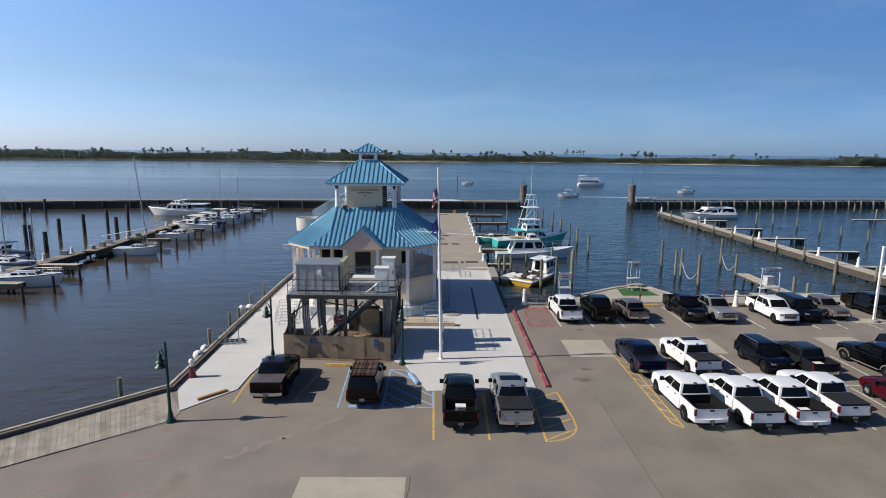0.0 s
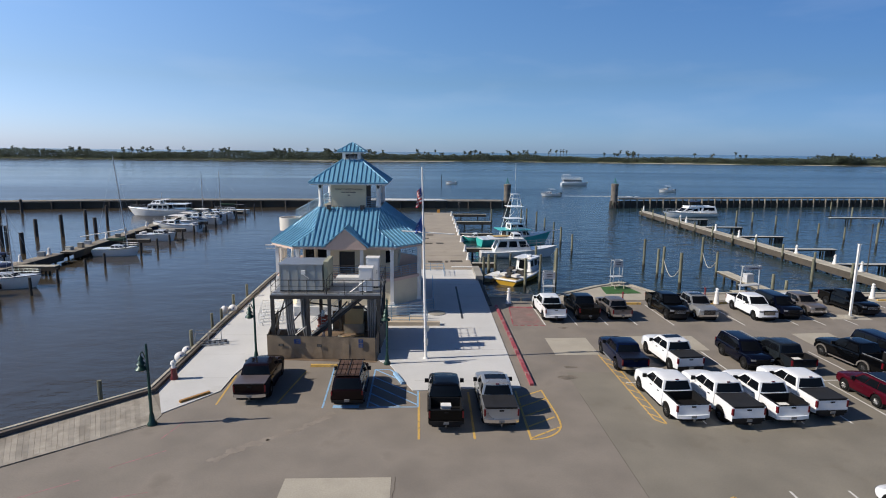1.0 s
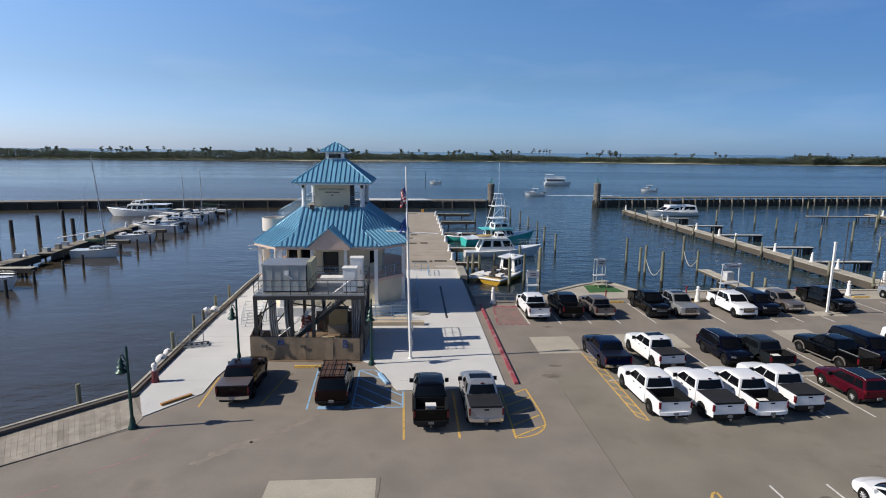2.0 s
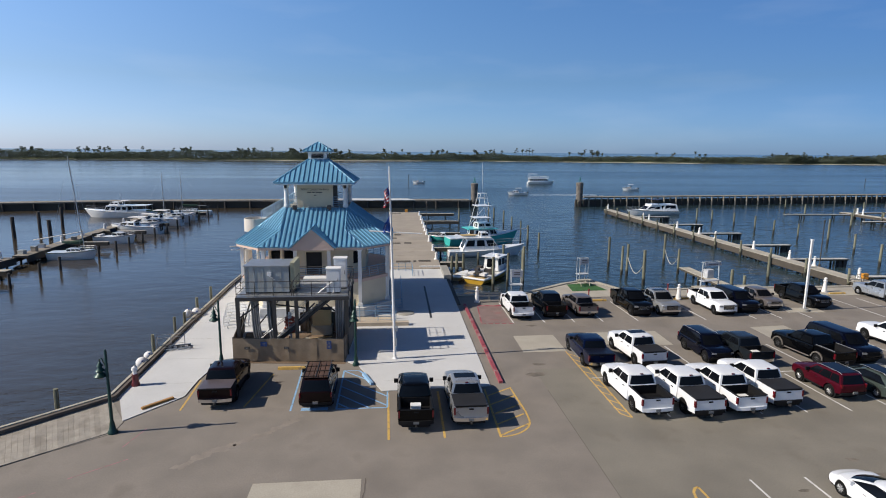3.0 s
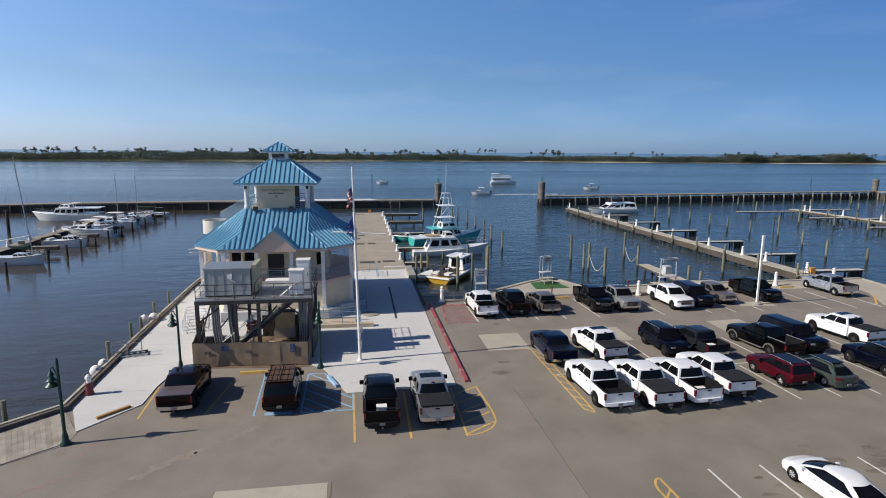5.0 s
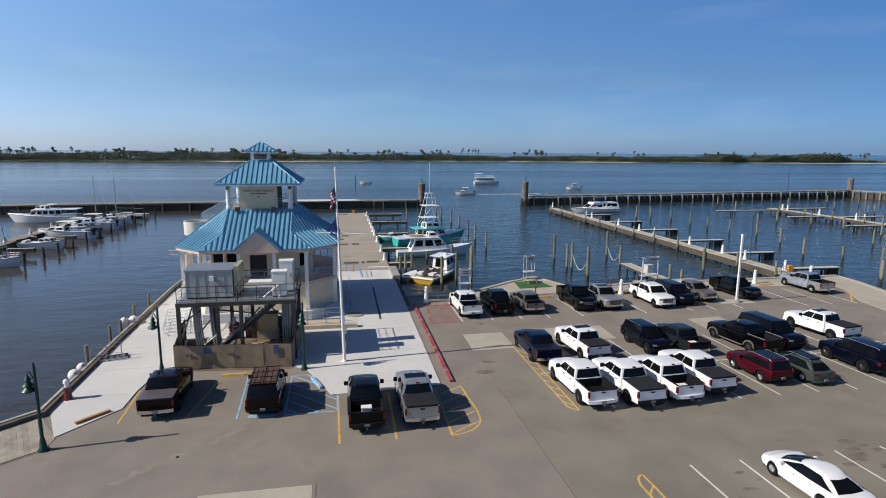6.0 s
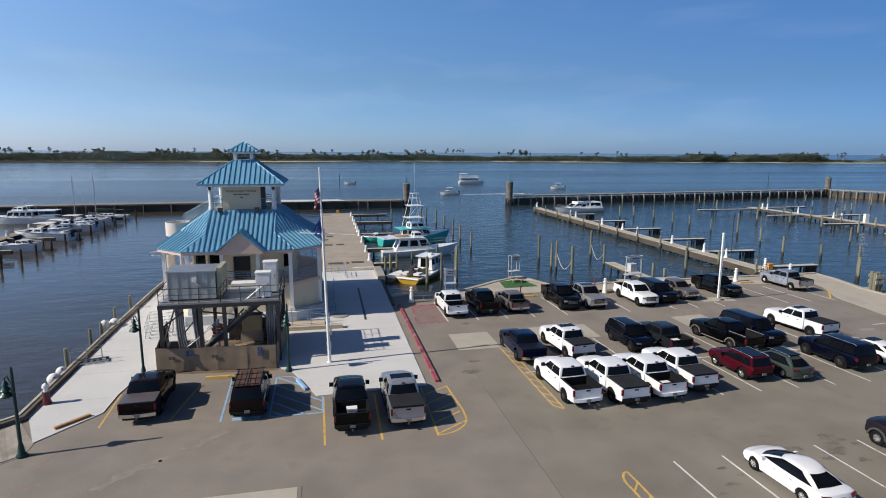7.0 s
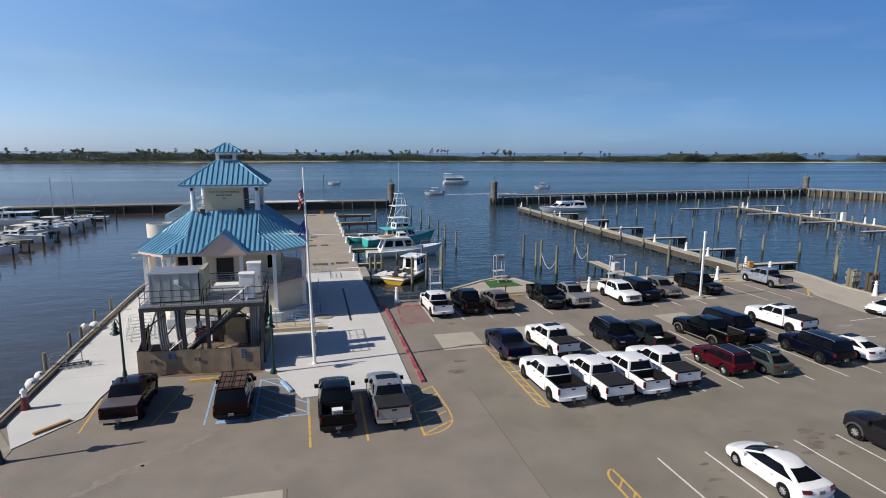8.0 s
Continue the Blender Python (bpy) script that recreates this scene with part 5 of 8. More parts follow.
    if style == "pickup":
        bm = bmesh.new()
        box(bm, -0.05, 0.05, rear - 0.25, rear, sill - 0.02, sill + 0.05)
        lathe(bm, ((0.02, 0.05), (0.035, 0.09), (0.02, 0.13)), 8, (0, rear - 0.22, sill))
        part("tow_hitch", bm, DARKSTEEL, root)
        if pnt is P_WHITE or pnt is P_SILVER:
            bm = bmesh.new()
            box(bm, -0.09, 0.09, roof_r - 0.02, roof_r + 0.05, zt - 0.05, zt + 0.01)
            part("brake_light", bm, TAIL, cab)
    return root


# row beside the building, tails to the lot
vehicle(-10.65, 35.2, 2, "pickup", P_WINE, "brown-black crew-cab pickup with a grey bed cover", L=5.6, wb=3.3, H=1.9, cover=mat("grey_bed_cover", (0.105, 0.090, 0.098), 0.38))
suv1 = vehicle(-4.7, 34.2, 1, "suv", P_WINE, "brown-black boxy SUV with a brown slatted roof load", L=4.9, W=1.95, wb=2.9, H=1.9)
for k in range(5):
    bm = bmesh.new()
    box(bm, -0.70 + k * 0.29, -0.45 + k * 0.29, -2.0, 0.55, 1.945, 2.0)
    rounded(bm, 0.015, 1)
    part("rack_slat", bm, mat("brown_rack_cover", (0.085, 0.045, 0.032), 0.8, var=0.35, scale=1.6), suv1, "brown roof rack slat")
for x0 in (-0.72, 0.0, 0.72):
    bm = bmesh.new()
    tube(bm, (x0, -2.05, 2.02), (x0, 0.6, 2.02), 0.022, 6)
    part("rack_bar", bm, DULLRIM, suv1, "grey roof rack bar")
for y0 in (-1.9, -1.1, -0.3, 0.5):
    bm = bmesh.new()
    box(bm, -0.85, 0.85, y0 - 0.03, y0 + 0.03, 2.0, 2.03)
    part("rack_bar", bm, BLACKPLASTIC, suv1, "", False)
vehicle(1.12, 31.8, 0, "pickup", P_BLACK, "black crew-cab pickup with a cooler in its bed", bed_load=1.0)
vehicle(4.12, 32.0, 1, "pickup", P_SILVER, "silver crew-cab pickup with a black bed cover", cover=TARP, sunroof=True)
# middle block, front row
vehicle(14.35, 39.5, 1, "pickup", P_NAVY, "dark blue older extended-cab pickup with a pale lower stripe", L=5.5, W=1.95, wb=3.2, H=1.8, cover=mat("navy_bed_cover", (0.006, 0.008, 0.018), 0.4), lower=STEEL)
vehicle(18.0, 39.6, 5, "pickup", P_WHITE, "white crew-cab pickup with a black bed cover", L=5.7, wb=3.6, cover=TARP, sunroof=True)
vehicle(23.55, 39.7, 183, "suv", P_INK, "dark navy SUV parked nose to the aisle", L=4.7, W=1.9, wb=2.8, H=1.75, rails=True)
vehicle(25.95, 39.35, 4, "pickup", P_GREY, "dark grey crew-cab pickup with an open bed", L=5.5, W=1.95, wb=3.3, H=1.8, bed_load=0.35)
vehicle(31.5, 38.9, 8, "pickup", P_BLACK, "black extended-cab pickup with grey wheel flares", L=6.0, wb=3.6, H=1.9, flares=mat("tan_flare_paint", (0.15, 0.135, 0.12), 0.4), bed_rails=True, lower=mat("tan_board_paint", (0.17, 0.155, 0.14), 0.4))
vehicle(34.3, 39.3, 186, "suv", P_INK, "long black SUV with dark windows parked nose out", L=5.5, wb=3.3, H=1.9)
vehicle(40.25, 40.65, 7, "pickup", P_WHITE, "white crew-cab pickup with a black bed cover", L=5.9, wb=3.8, cover=TARP, sunroof=True)
# middle block, near row
vehicle(14.87, 32.5, 3, "pickup", P_WHITE, "white crew-cab pickup with an open dark bed", L=6.05, wb=3.8)
vehicle(17.78, 32.1, 3, "pickup", P_WHITE, "white heavy crew-cab pickup with a black bed cover", L=6.1, wb=3.9, cover=TARP)
vehicle(20.47, 32.25, 3, "pickup", P_WHITE, "white crew-cab pickup with a white box in its bed", bed_load=0.35)
vehicle(23.2, 32.95, 3, "pickup", P_WHITE, "white crew-cab pickup with a black bed cover", cover=TARP)
vehicle(28.25, 33.15, 3, "suv", P_RED, "dark red compact SUV with roof rails and glass roof", L=4.4, W=1.82, wb=2.55, H=1.68, r=0.36, rails=True, roof_panel=True)
vehicle(31.05, 32.8, 4, "wagon", P_GREEN, "grey-green station wagon with roof rails", L=4.6, W=1.80, wb=2.62, H=1.58, r=0.34, rails=True, roof_panel=True)
vehicle(36.75, 33.6, 3, "suv", P_INK, "large black SUV with chrome window trim", L=5.1, wb=2.9, H=1.93, rails=True)
vehicle(40.1, 33.8, 5, "sedan", P_WHITE, "white sedan with a dark rear window", L=4.9, W=1.85, wb=2.8, H=1.45, r=0.34, sunroof=True)
# far row along the quay
vehicle(11.55, 51.9, 2, "pickup", P_WHITE, "white crew-cab pickup with an open bed", L=5.8)
vehicle(14.7, 52.1, 2, "pickup", P_BLACK, "black crew-cab pickup with an open bed", L=5.7, bed_load=0.35)
vehicle(17.7, 52.0, 3, "pickup", P_TAN, "champagne-grey small pickup with an open bed", L=5.2, W=1.85, wb=3.2, H=1.7)
vehicle(23.05, 52.3, 181, "pickup", P_BLACK, "lifted black crew-cab pickup facing the aisle", L=5.8, H=2.0, r=0.44)
vehicle(25.75, 52.1, 181, "pickup", P_SILVER, "silver pickup with dark grille bars", L=5.5, sunroof=True)
vehicle(31.2, 52.1, 181, "pickup", P_WHITE, "white crew-cab pickup facing the aisle", L=5.8)
vehicle(33.85, 52.4, 181, "suv", P_INK, "dark blue SUV facing the aisle", L=5.2, wb=3.0, H=1.85)
vehicle(36.95, 53.3, 182, "pickup", P_TAN, "champagne-grey small pickup facing the aisle", L=5.0, W=1.8, wb=3.0, H=1.65, cover=P_WHITE)
vehicle(41.95, 53.8, 184, "pickup", P_BLACK, "black crew-cab pickup facing the aisle", L=5.8)
vehicle(51.7, 54.8, 3, "pickup", P_SILVER, "silver crew-cab pickup parked on the quay", L=5.8)
vehicle(53.9, 41.7, 95, "sedan", P_WHITE, "white car parked facing across the lot", L=4.8, W=1.85, wb=2.8, H=1.5, r=0.34)
# near stalls
vehicle(20.95, 20.45, 3, "sedan", P_WHITE, "white sedan with alloy wheels between white lines", L=4.85, W=1.83, wb=2.77, H=1.47, r=0.33)
vehicle(29.15, 21.1, 2, "suv", P_BROWN, "brown-grey SUV with black wheel flares", L=5.0, W=1.92, wb=2.85, H=1.92, flares=mat("grey_flare_plastic", (0.065, 0.065, 0.068), 0.5), rails=True)


# ---------------------------------------------------------------- marina building
# built in its own units, then set to size on a raised plinth
SIZE = 0.945
CX, CY, FLOOR = -7.9 * SIZE, 61.7 * SIZE, 0.883
hall = thing("marina_building", "cream octagonal marina building with blue metal roofs and tower", "building", pose(CX, CY, FLOOR) @ Matrix.Scale(SIZE, 4))


def octagon(h, w):
    return [(w, -h), (h, -w), (h, w), (w, h), (-w, h), (-h, w), (-h, -w), (-w, -h)]


def rail_run(parent, a, b, height=1.05, material=None, bars=3, post_gap=1.4, r=0.03, name="railing"):
    """A straight railing from a to b: a hand rail that carries its lower rails and posts."""
    a, b = Vector(a), Vector(b)
    material = material or BLUERAIL
    n = max(1, round((b - a).length / post_gap))
    bm = bmesh.new()
    tube(bm, a + V(0, 0, height), b + V(0, 0, height), r * 1.1, 6)
    top = part(name, bm, material, parent)
    bm = bmesh.new()
    tube(bm, a, b, r * 0.7, 6)
    low = mesh_of(bm, "rail", material)
    for k in range(1, bars + 1):
        piece("rail", low, top, pose(0, 0, height * (1 - 0.85 * k / max(1, bars))))
    bm = bmesh.new()
    tube(bm, (0, 0, 0), (0, 0, height), r, 6)
    upright = mesh_of(bm, "post", material)
    for i in range(n + 1):
        p = a.lerp(b, i / n)
        piece("post", upright, top, pose(p.x, p.y, p.z))
    return top


def ring(parent, name, pts, t, z0, z1, material, label=""):
    """A wall of thickness t inside a closed outline."""
    bm = bmesh.new()
    n = len(pts)
    inner = [(x * (1 - t), y * (1 - t)) for x, y in pts]
    for i in range(n):
        j = (i + 1) % n
        prism(bm, (pts[i], pts[j], inner[j], inner[i]), z0, z1)
    bmesh.ops.remove_doubles(bm, verts=bm.verts, dist=0.001)
    return part(name, bm, material, parent, label, False)


bm = bmesh.new()
prism(bm, octagon(7.75, 4.95), -0.88, -0.004)
part("plinth", bm, CONCRETE, hall, "pale concrete plinth", False)
ring(hall, "lower_wall", octagon(7.15, 4.55), 0.04, 0.0, 2.45, CREAM)
bm = bmesh.new()
prism(bm, octagon(7.26, 4.66), 2.45, 2.75)
rounded(bm, 0.03, 1, 60)
part("floor_slab", bm, FASCIA, hall, "pinkish band along the gallery floor")
# upper wall with a front doorway
up = octagon(4.9, 3.3)
for i in range(8):
    (x0, y0), (x1, y1) = up[i], up[(i + 1) % 8]
    a, b = V(x0, y0, 0), V(x1, y1, 0)
    inn = lambda p: (p.x * 0.95, p.y * 0.95)
    bm = bmesh.new()
    # openings along this side: from, to, foot, head
    gaps = ((0.02, 0.21, 2.95, 5.3), (0.36, 0.60, 2.75, 5.0)) if i == 7 else ((0.08, 0.92, 3.0, 5.3),) if i == 6 else ((0.28, 0.72, 3.7, 5.0),)
    cuts, at_u = [], 0.0
    for u0, u1, z0, z1 in gaps:
        cuts += [(at_u, u0, 2.75, 5.85), (u0, u1, z1, 5.85), (u0, u1, 2.75, z0)]
        at_u = u1
    cuts.append((at_u, 1.0, 2.75, 5.85))
    for s0, s1, z0, z1 in cuts:
        if z1 - z0 > 0.05:
            p, q = a.lerp(b, s0), a.lerp(b, s1)
            prism(bm, ((p.x, p.y), (q.x, q.y), inn(q), inn(p)), z0, z1)
    wall = part("upper_wall", bm, CREAM, hall, "", False)
    for u0, u1, z0, z1 in gaps:
        door = i == 7 and u0 > 0.3
        p, q = a.lerp(b, u0) * 0.965, a.lerp(b, u1) * 0.965
        bm = bmesh.new()
        prism(bm, ((p.x, p.y), (q.x, q.y), (q.x * 0.99, q.y * 0.99), (p.x * 0.99, p.y * 0.99)), z0, z1)
        part("door" if door else "window", bm, DOORDARK if door else GLASS, wall, "dark glazed door" if door else "dark window pane", False)
# columns
for x, y in octagon(7.15, 4.55):
    bm = bmesh.new()
    box(bm, x - 0.17, x + 0.17, y - 0.17, y + 0.17, 0.0, 5.75)
    box(bm, x - 0.23, x + 0.23, y - 0.23, y + 0.23, 0.0, 0.35)
    box(bm, x - 0.22, x + 0.22, y - 0.22, y + 0.22, 5.5, 5.75)
    part("column", bm, WHITEPAINT, hall, "white square column", False)
for x in (-1.6, 1.6):
    bm = bmesh.new()
    box(bm, x - 0.15, x + 0.15, -7.15, -6.85, 2.75, 5.75)
    part("column", bm, WHITEPAINT, hall, "white square column", False)
op = octagon(7.1, 4.55)
for i in range(8):
    p, q = op[i], op[(i + 1) % 8]
    rail_run(hall, (p[0], p[1], 2.75), (q[0], q[1], 2.75), 1.05, BLUERAIL, 4)
bm = bmesh.new()
prism(bm, octagon(7.5, 4.85), 5.72, 5.80)
part("soffit", bm, WHITEPAINT, hall, "", False)
ring(hall, "fascia", octagon(7.6, 4.93), 0.025, 5.68, 5.97, FASCIA, "pinkish eave fascia")


def roof_face(parent, pts, width=0.46, name="roof_panel"):
    """Standing-seam panels over one plane of a roof, each one by itself."""
    pts = [Vector(p) for p in pts]
    nrm = (pts[1] - pts[0]).cross(pts[2] - pts[0]).normalized()
    if nrm.z < 0:
        nrm, pts = -nrm, pts[::-1]
    along = V(-nrm.y, nrm.x, 0).normalized()
    at = lambda p: p.dot(along)
    lo, hi = min(map(at, pts)), max(map(at, pts))
    n = max(1, round((hi - lo) / width))
    w = (hi - lo) / n
    for i in range(n):
        s = lo + i * w
        sheet = clip(pts, at, s + 0.004, s + w - 0.004)
        if len(sheet) < 3:
            continue
        bm = bmesh.new()
        slab(bm, [p + nrm * 0.03 for p in sheet], 0.028)
        rib = clip(pts, at, s + 0.004, s + 0.05)
        if len(rib) >= 3 and i:
            slab(bm, [p + nrm * 0.115 for p in rib], 0.09)
        part(name, bm, ROOF, parent, "", False)


def hip_cap(bm, a, b, r=0.07):
    tube(bm, V(*a) + V(0, 0, 0.05), V(*b) + V(0, 0, 0.05), r, 6)


# main roof: four broad planes, chamfered corners with a break in the slope
EZ, BZ, AZ = 5.97, 7.32, 9.25
bm = bmesh.new()
quarter = []
for k in range(4):
    rot = Matrix.Rotation(k * math.pi / 2, 3, "Z")
    A, A2 = rot @ V(3.1, -3.1, AZ), rot @ V(-3.1, -3.1, AZ)
    B_, B2 = rot @ V(3.1, -5.8, BZ), rot @ V(-3.1, -5.8, BZ)
    D, D2 = rot @ V(4.95, -7.65, EZ), rot @ V(-4.95, -7.65, EZ)
    C, E_ = rot @ V(5.8, -3.1, BZ), rot @ V(7.65, -4.95, EZ)
    quarter.append((A, A2, B_, B2, D, D2, C, E_))
    slab(bm, (A2, B2, D2, D, B_, A), 0.12)
    slab(bm, (B_, D, E_, C), 0.12)
    slab(bm, (A, B_, C), 0.12)
deck = part("main_roof", bm, ROOF, hall, "blue standing-seam metal roof", False)
for A, A2, B_, B2, D, D2, C, E_ in quarter:
    roof_face(deck, (A2, B2, D2, D, B_, A))
    roof_face(deck, (B_, D, E_, C))
    roof_face(deck, (A, B_, C), 0.40)
    bm = bmesh.new()
    for p, q in ((A, B_), (B_, D), (A, C), (C, E_), (B_, C)):
        hip_cap(bm, p, q, 0.06)
    part("ridge_cap", bm, ROOF, deck)
# front gable
gx, gw, gz = 0.15, 2.0, 7.75
yb = -7.65 + (gz - EZ) / 0.7222 + 0.05
bm = bmesh.new()
for s in (-1, 1):
    slab(bm, [V(gx, -8.0, gz + 0.10), V(gx + s * (gw + 0.25), -8.0, EZ - 0.02), V(gx + s * (gw + 0.25), -7.3, EZ - 0.02), V(gx, yb, gz + 0.10)][::s], 0.12)
part("gable_roof", bm, ROOF, hall, "small blue gable roof", False)
bm = bmesh.new()
slab(bm, [V(gx - gw, -7.86, EZ - 0.28), V(gx + gw, -7.86, EZ - 0.28), V(gx + gw, -7.86, EZ - 0.1), V(gx, -7.86, gz - 0.02), V(gx - gw, -7.86, EZ - 0.1)], 0.16)
part("gable_wall", bm, FASCIA, hall, "beige gable wall", False)

# tower
bm = bmesh.new()
box(bm, -3.15, 3.15, -3.15, 3.15, 8.75, 9.3)
part("tower_deck", bm, SLAB, hall, "", False)
bm = bmesh.new()
box(bm, -1.98, 1.62, -2.3, 2.2, 9.3, 11.6)
rounded(bm, 0.02, 1)
room = part("tower_room", bm, CREAM, hall, "cream tower room with a sign")
bm = bmesh.new()
box(bm, 1.60, 1.66, -1.9, -0.9, 9.32, 11.35)
part("door", bm, DOORDARK, room, "dark tower door", False)
bm = bmesh.new()
box(bm, 1.66, 2.1, -2.3, -2.2, 9.3, 11.6)
part("side_screen", bm, DOORDARK, room, "", False)
for x in (-2.95, 2.95):
    for y in (-2.95, 2.95):
        bm = bmesh.new()
        lathe(bm, ((0.27, 9.3), (0.27, 9.6), (0.22, 9.65), (0.22, 11.3), (0.28, 11.35), (0.28, 11.6)), 12, (x, y, 0))
        part("tower_column", bm, WHITEPAINT, hall, "round white column")
for a, b in (((-2.9, -2.9), (-2.0, -2.4)), ((1.7, -2.9), (2.9, -2.9)), ((2.9, -2.9), (2.9, 2.9)), ((-2.9, 2.9), (2.9, 2.9)), ((-2.9, -2.9), (-2.9, 2.9))):
    rail_run(hall, (a[0], a[1], 9.3), (b[0], b[1], 9.3), 1.05, BLUERAIL, 4)
bm = bmesh.new()
box(bm, -3.85, 3.85, -3.85, 3.85, 11.6, 11.8)
part("tower_soffit", bm, WHITEPAINT, hall, "", False)
TZ, UZ = 11.82, 14.1
bm = bmesh.new()
faces = []
for k in range(4):
    rot = Matrix.Rotation(k * math.pi / 2, 3, "Z")
    faces.append([rot @ p for p in (V(-3.98, -3.98, TZ), V(3.98, -3.98, TZ), V(0.9, -0.9, UZ), V(-0.9, -0.9, UZ))])
    slab(bm, faces[-1], 0.10)
deck = part("tower_roof", bm, ROOF, hall, "blue standing-seam tower roof", False)
for f in faces:
    roof_face(deck, f)
    bm = bmesh.new()
    hip_cap(bm, f[1], f[2])
    hip_cap(bm, f[0], f[1], 0.05)
    part("ridge_cap", bm, ROOF, deck)
bm = bmesh.new()
box(bm, -0.95, 0.95, -0.95, 0.95, 13.9, 14.85)
cup = part("cupola", bm, WHITEPAINT, hall, "white cupola with dark louvres", False)
for k in range(4):
    rot = Matrix.Rotation(k * math.pi / 2, 4, "Z")
    bm = bmesh.new()
    for j in range(4):
        box(bm, -0.62, 0.62, -0.985, -0.95, 14.22 + j * 0.12, 14.22 + j * 0.12 + 0.085)
    bm.transform(rot)
    part("louvre", bm, GLASS, cup, "dark louvre", False)
bm = bmesh.new()
box(bm, -1.30, 1.30, -1.30, 1.30, 14.80, 14.92)
part("cupola_eave", bm, WHITEPAINT, hall, "", False)
bm = bmesh.new()
faces = []
for k in range(4):
    rot = Matrix.Rotation(k * math.pi / 2, 3, "Z")
    faces.append([rot @ p for p in (V(-1.42, -1.42, 14.92), V(1.42, -1.42, 14.92), V(0, 0, 15.85))])
    slab(bm, faces[-1], 0.06)
deck = part("cupola_roof", bm, ROOF, hall, "blue pyramid cupola roof", False)
for f in faces:
    roof_face(deck, f, 0.4)
bm = bmesh.new()
for k in range(4):
    f = faces[k]
    hip_cap(bm, f[1], f[2], 0.045)
part("ridge_cap", bm, ROOF, deck)
for x in (-2.05, 1.35):
    bm = bmesh.new()
    box(bm, x - 0.2, x + 0.2, -3.75, -3.35, 9.15, 9.55)
    tube(bm, (x, -3.5, 8.8), (x, -3.5, 9.2), 0.05, 6)
    rounded(bm, 0.02, 1)
    part("floodlight", bm, DARKSTEEL, hall, "small dark floodlight")
# sign lettering
def words(text, size, x, y, z, material, parent):
    cu = bpy.data.curves.new("lettering", "FONT")
    cu.body, cu.size, cu.align_x, cu.extrude = text, size, "CENTER", 0.01
    cu.materials.append(material)
    ob = new("lettering", cu)
    ob.parent = parent
    ob.matrix_basis = pose(x, y, z, 90, 0, 0)
    return ob


words("POINT CADET MARINA", 0.27, -0.18, -2.33, 10.98, LETTER, room)
bm = bmesh.new()
for x0, x1, z in ((-0.95, -0.55, 10.72), (-0.49, -0.16, 10.72), (-0.10, 0.55, 10.72), (-0.30, -0.05, 10.42)):
    box(bm, x0, x1, -2.325, -2.3, z, z + 0.10)
part("lettering_bars", bm, LETTER, room, "", False)

# round stair turret with its sloping rail
def cup_wall(bm, c, r, z0, z1, n=20):
    lathe(bm, ((r - 0.12, z0), (r, z0), (r, z1), (r - 0.12, z1), (r - 0.12, z1 - 0.6), (0.05, z1 - 0.6)), n, (c[0], c[1], 0))


bm = bmesh.new()
cup_wall(bm, (-7.75, 4.4), 1.35, 5.9, 7.35)
cup_wall(bm, (-8.55, 2.9), 0.5, 1.8, 4.0)
tube(bm, (-7.75, 4.4, -0.88), (-7.75, 4.4, 5.95), 0.16, 12)
tube(bm, (-8.55, 2.9, -0.88), (-8.55, 2.9, 1.9), 0.25, 12)
part("stair_turret", bm, TURRET, hall, "round cream stair landing parapets")
bm = bmesh.new()
prof = [(-7.0, 7.2), (-3.2, 9.3), (-3.2, 9.05), (-7.0, 6.95)]
a = [bm.verts.new((x, 3.6, z)) for x, z in prof]
b = [bm.verts.new((x, 4.6, z)) for x, z in prof]
bm.faces.new(a)
bm.faces.new(b[::-1])
for i in range(4):
    bm.faces.new((a[i], a[(i + 1) % 4], b[(i + 1) % 4], b[i]))
part("stair_flight", bm, SLAB, hall, "", False)
for y in (3.6, 4.6):
    rail_run(hall, (-7.0, y, 7.2), (-3.2, y, 9.3), 1.05, BLUERAIL, 5)
# access ramp on the plaza side
slope = thing("access_ramp", "low beige access ramp with blue-grey railings beside the building", "ramp", pose(-7.9, 61.7, 0.05))
bm = bmesh.new()
box(bm, 3.2, 9.1, -13.7, -13.2, 0.0, 0.32)
box(bm, 3.2, 7.6, -13.19, -11.4, 0.0, 0.25)
rounded(bm, 0.02, 1)
part("ramp_wall", bm, RAMP, slope, "low beige ramp wall")
rail_run(slope, (3.3, -13.3, 0.3), (8.0, -13.3, 0.3), 1.0, BLUERAIL, 3)
rail_run(slope, (3.3, -11.6, 0.25), (7.6, -11.6, 0.25), 1.0, BLUERAIL, 3)
rail_run(slope, (5.0, -10.4, 0.0), (8.6, -8.2, 0.0), 1.0, BLUERAIL, 3)
rail_run(slope, (8.6, -8.2, 0.0), (8.6, 2.0, 0.0), 1.0, BLUERAIL, 3)

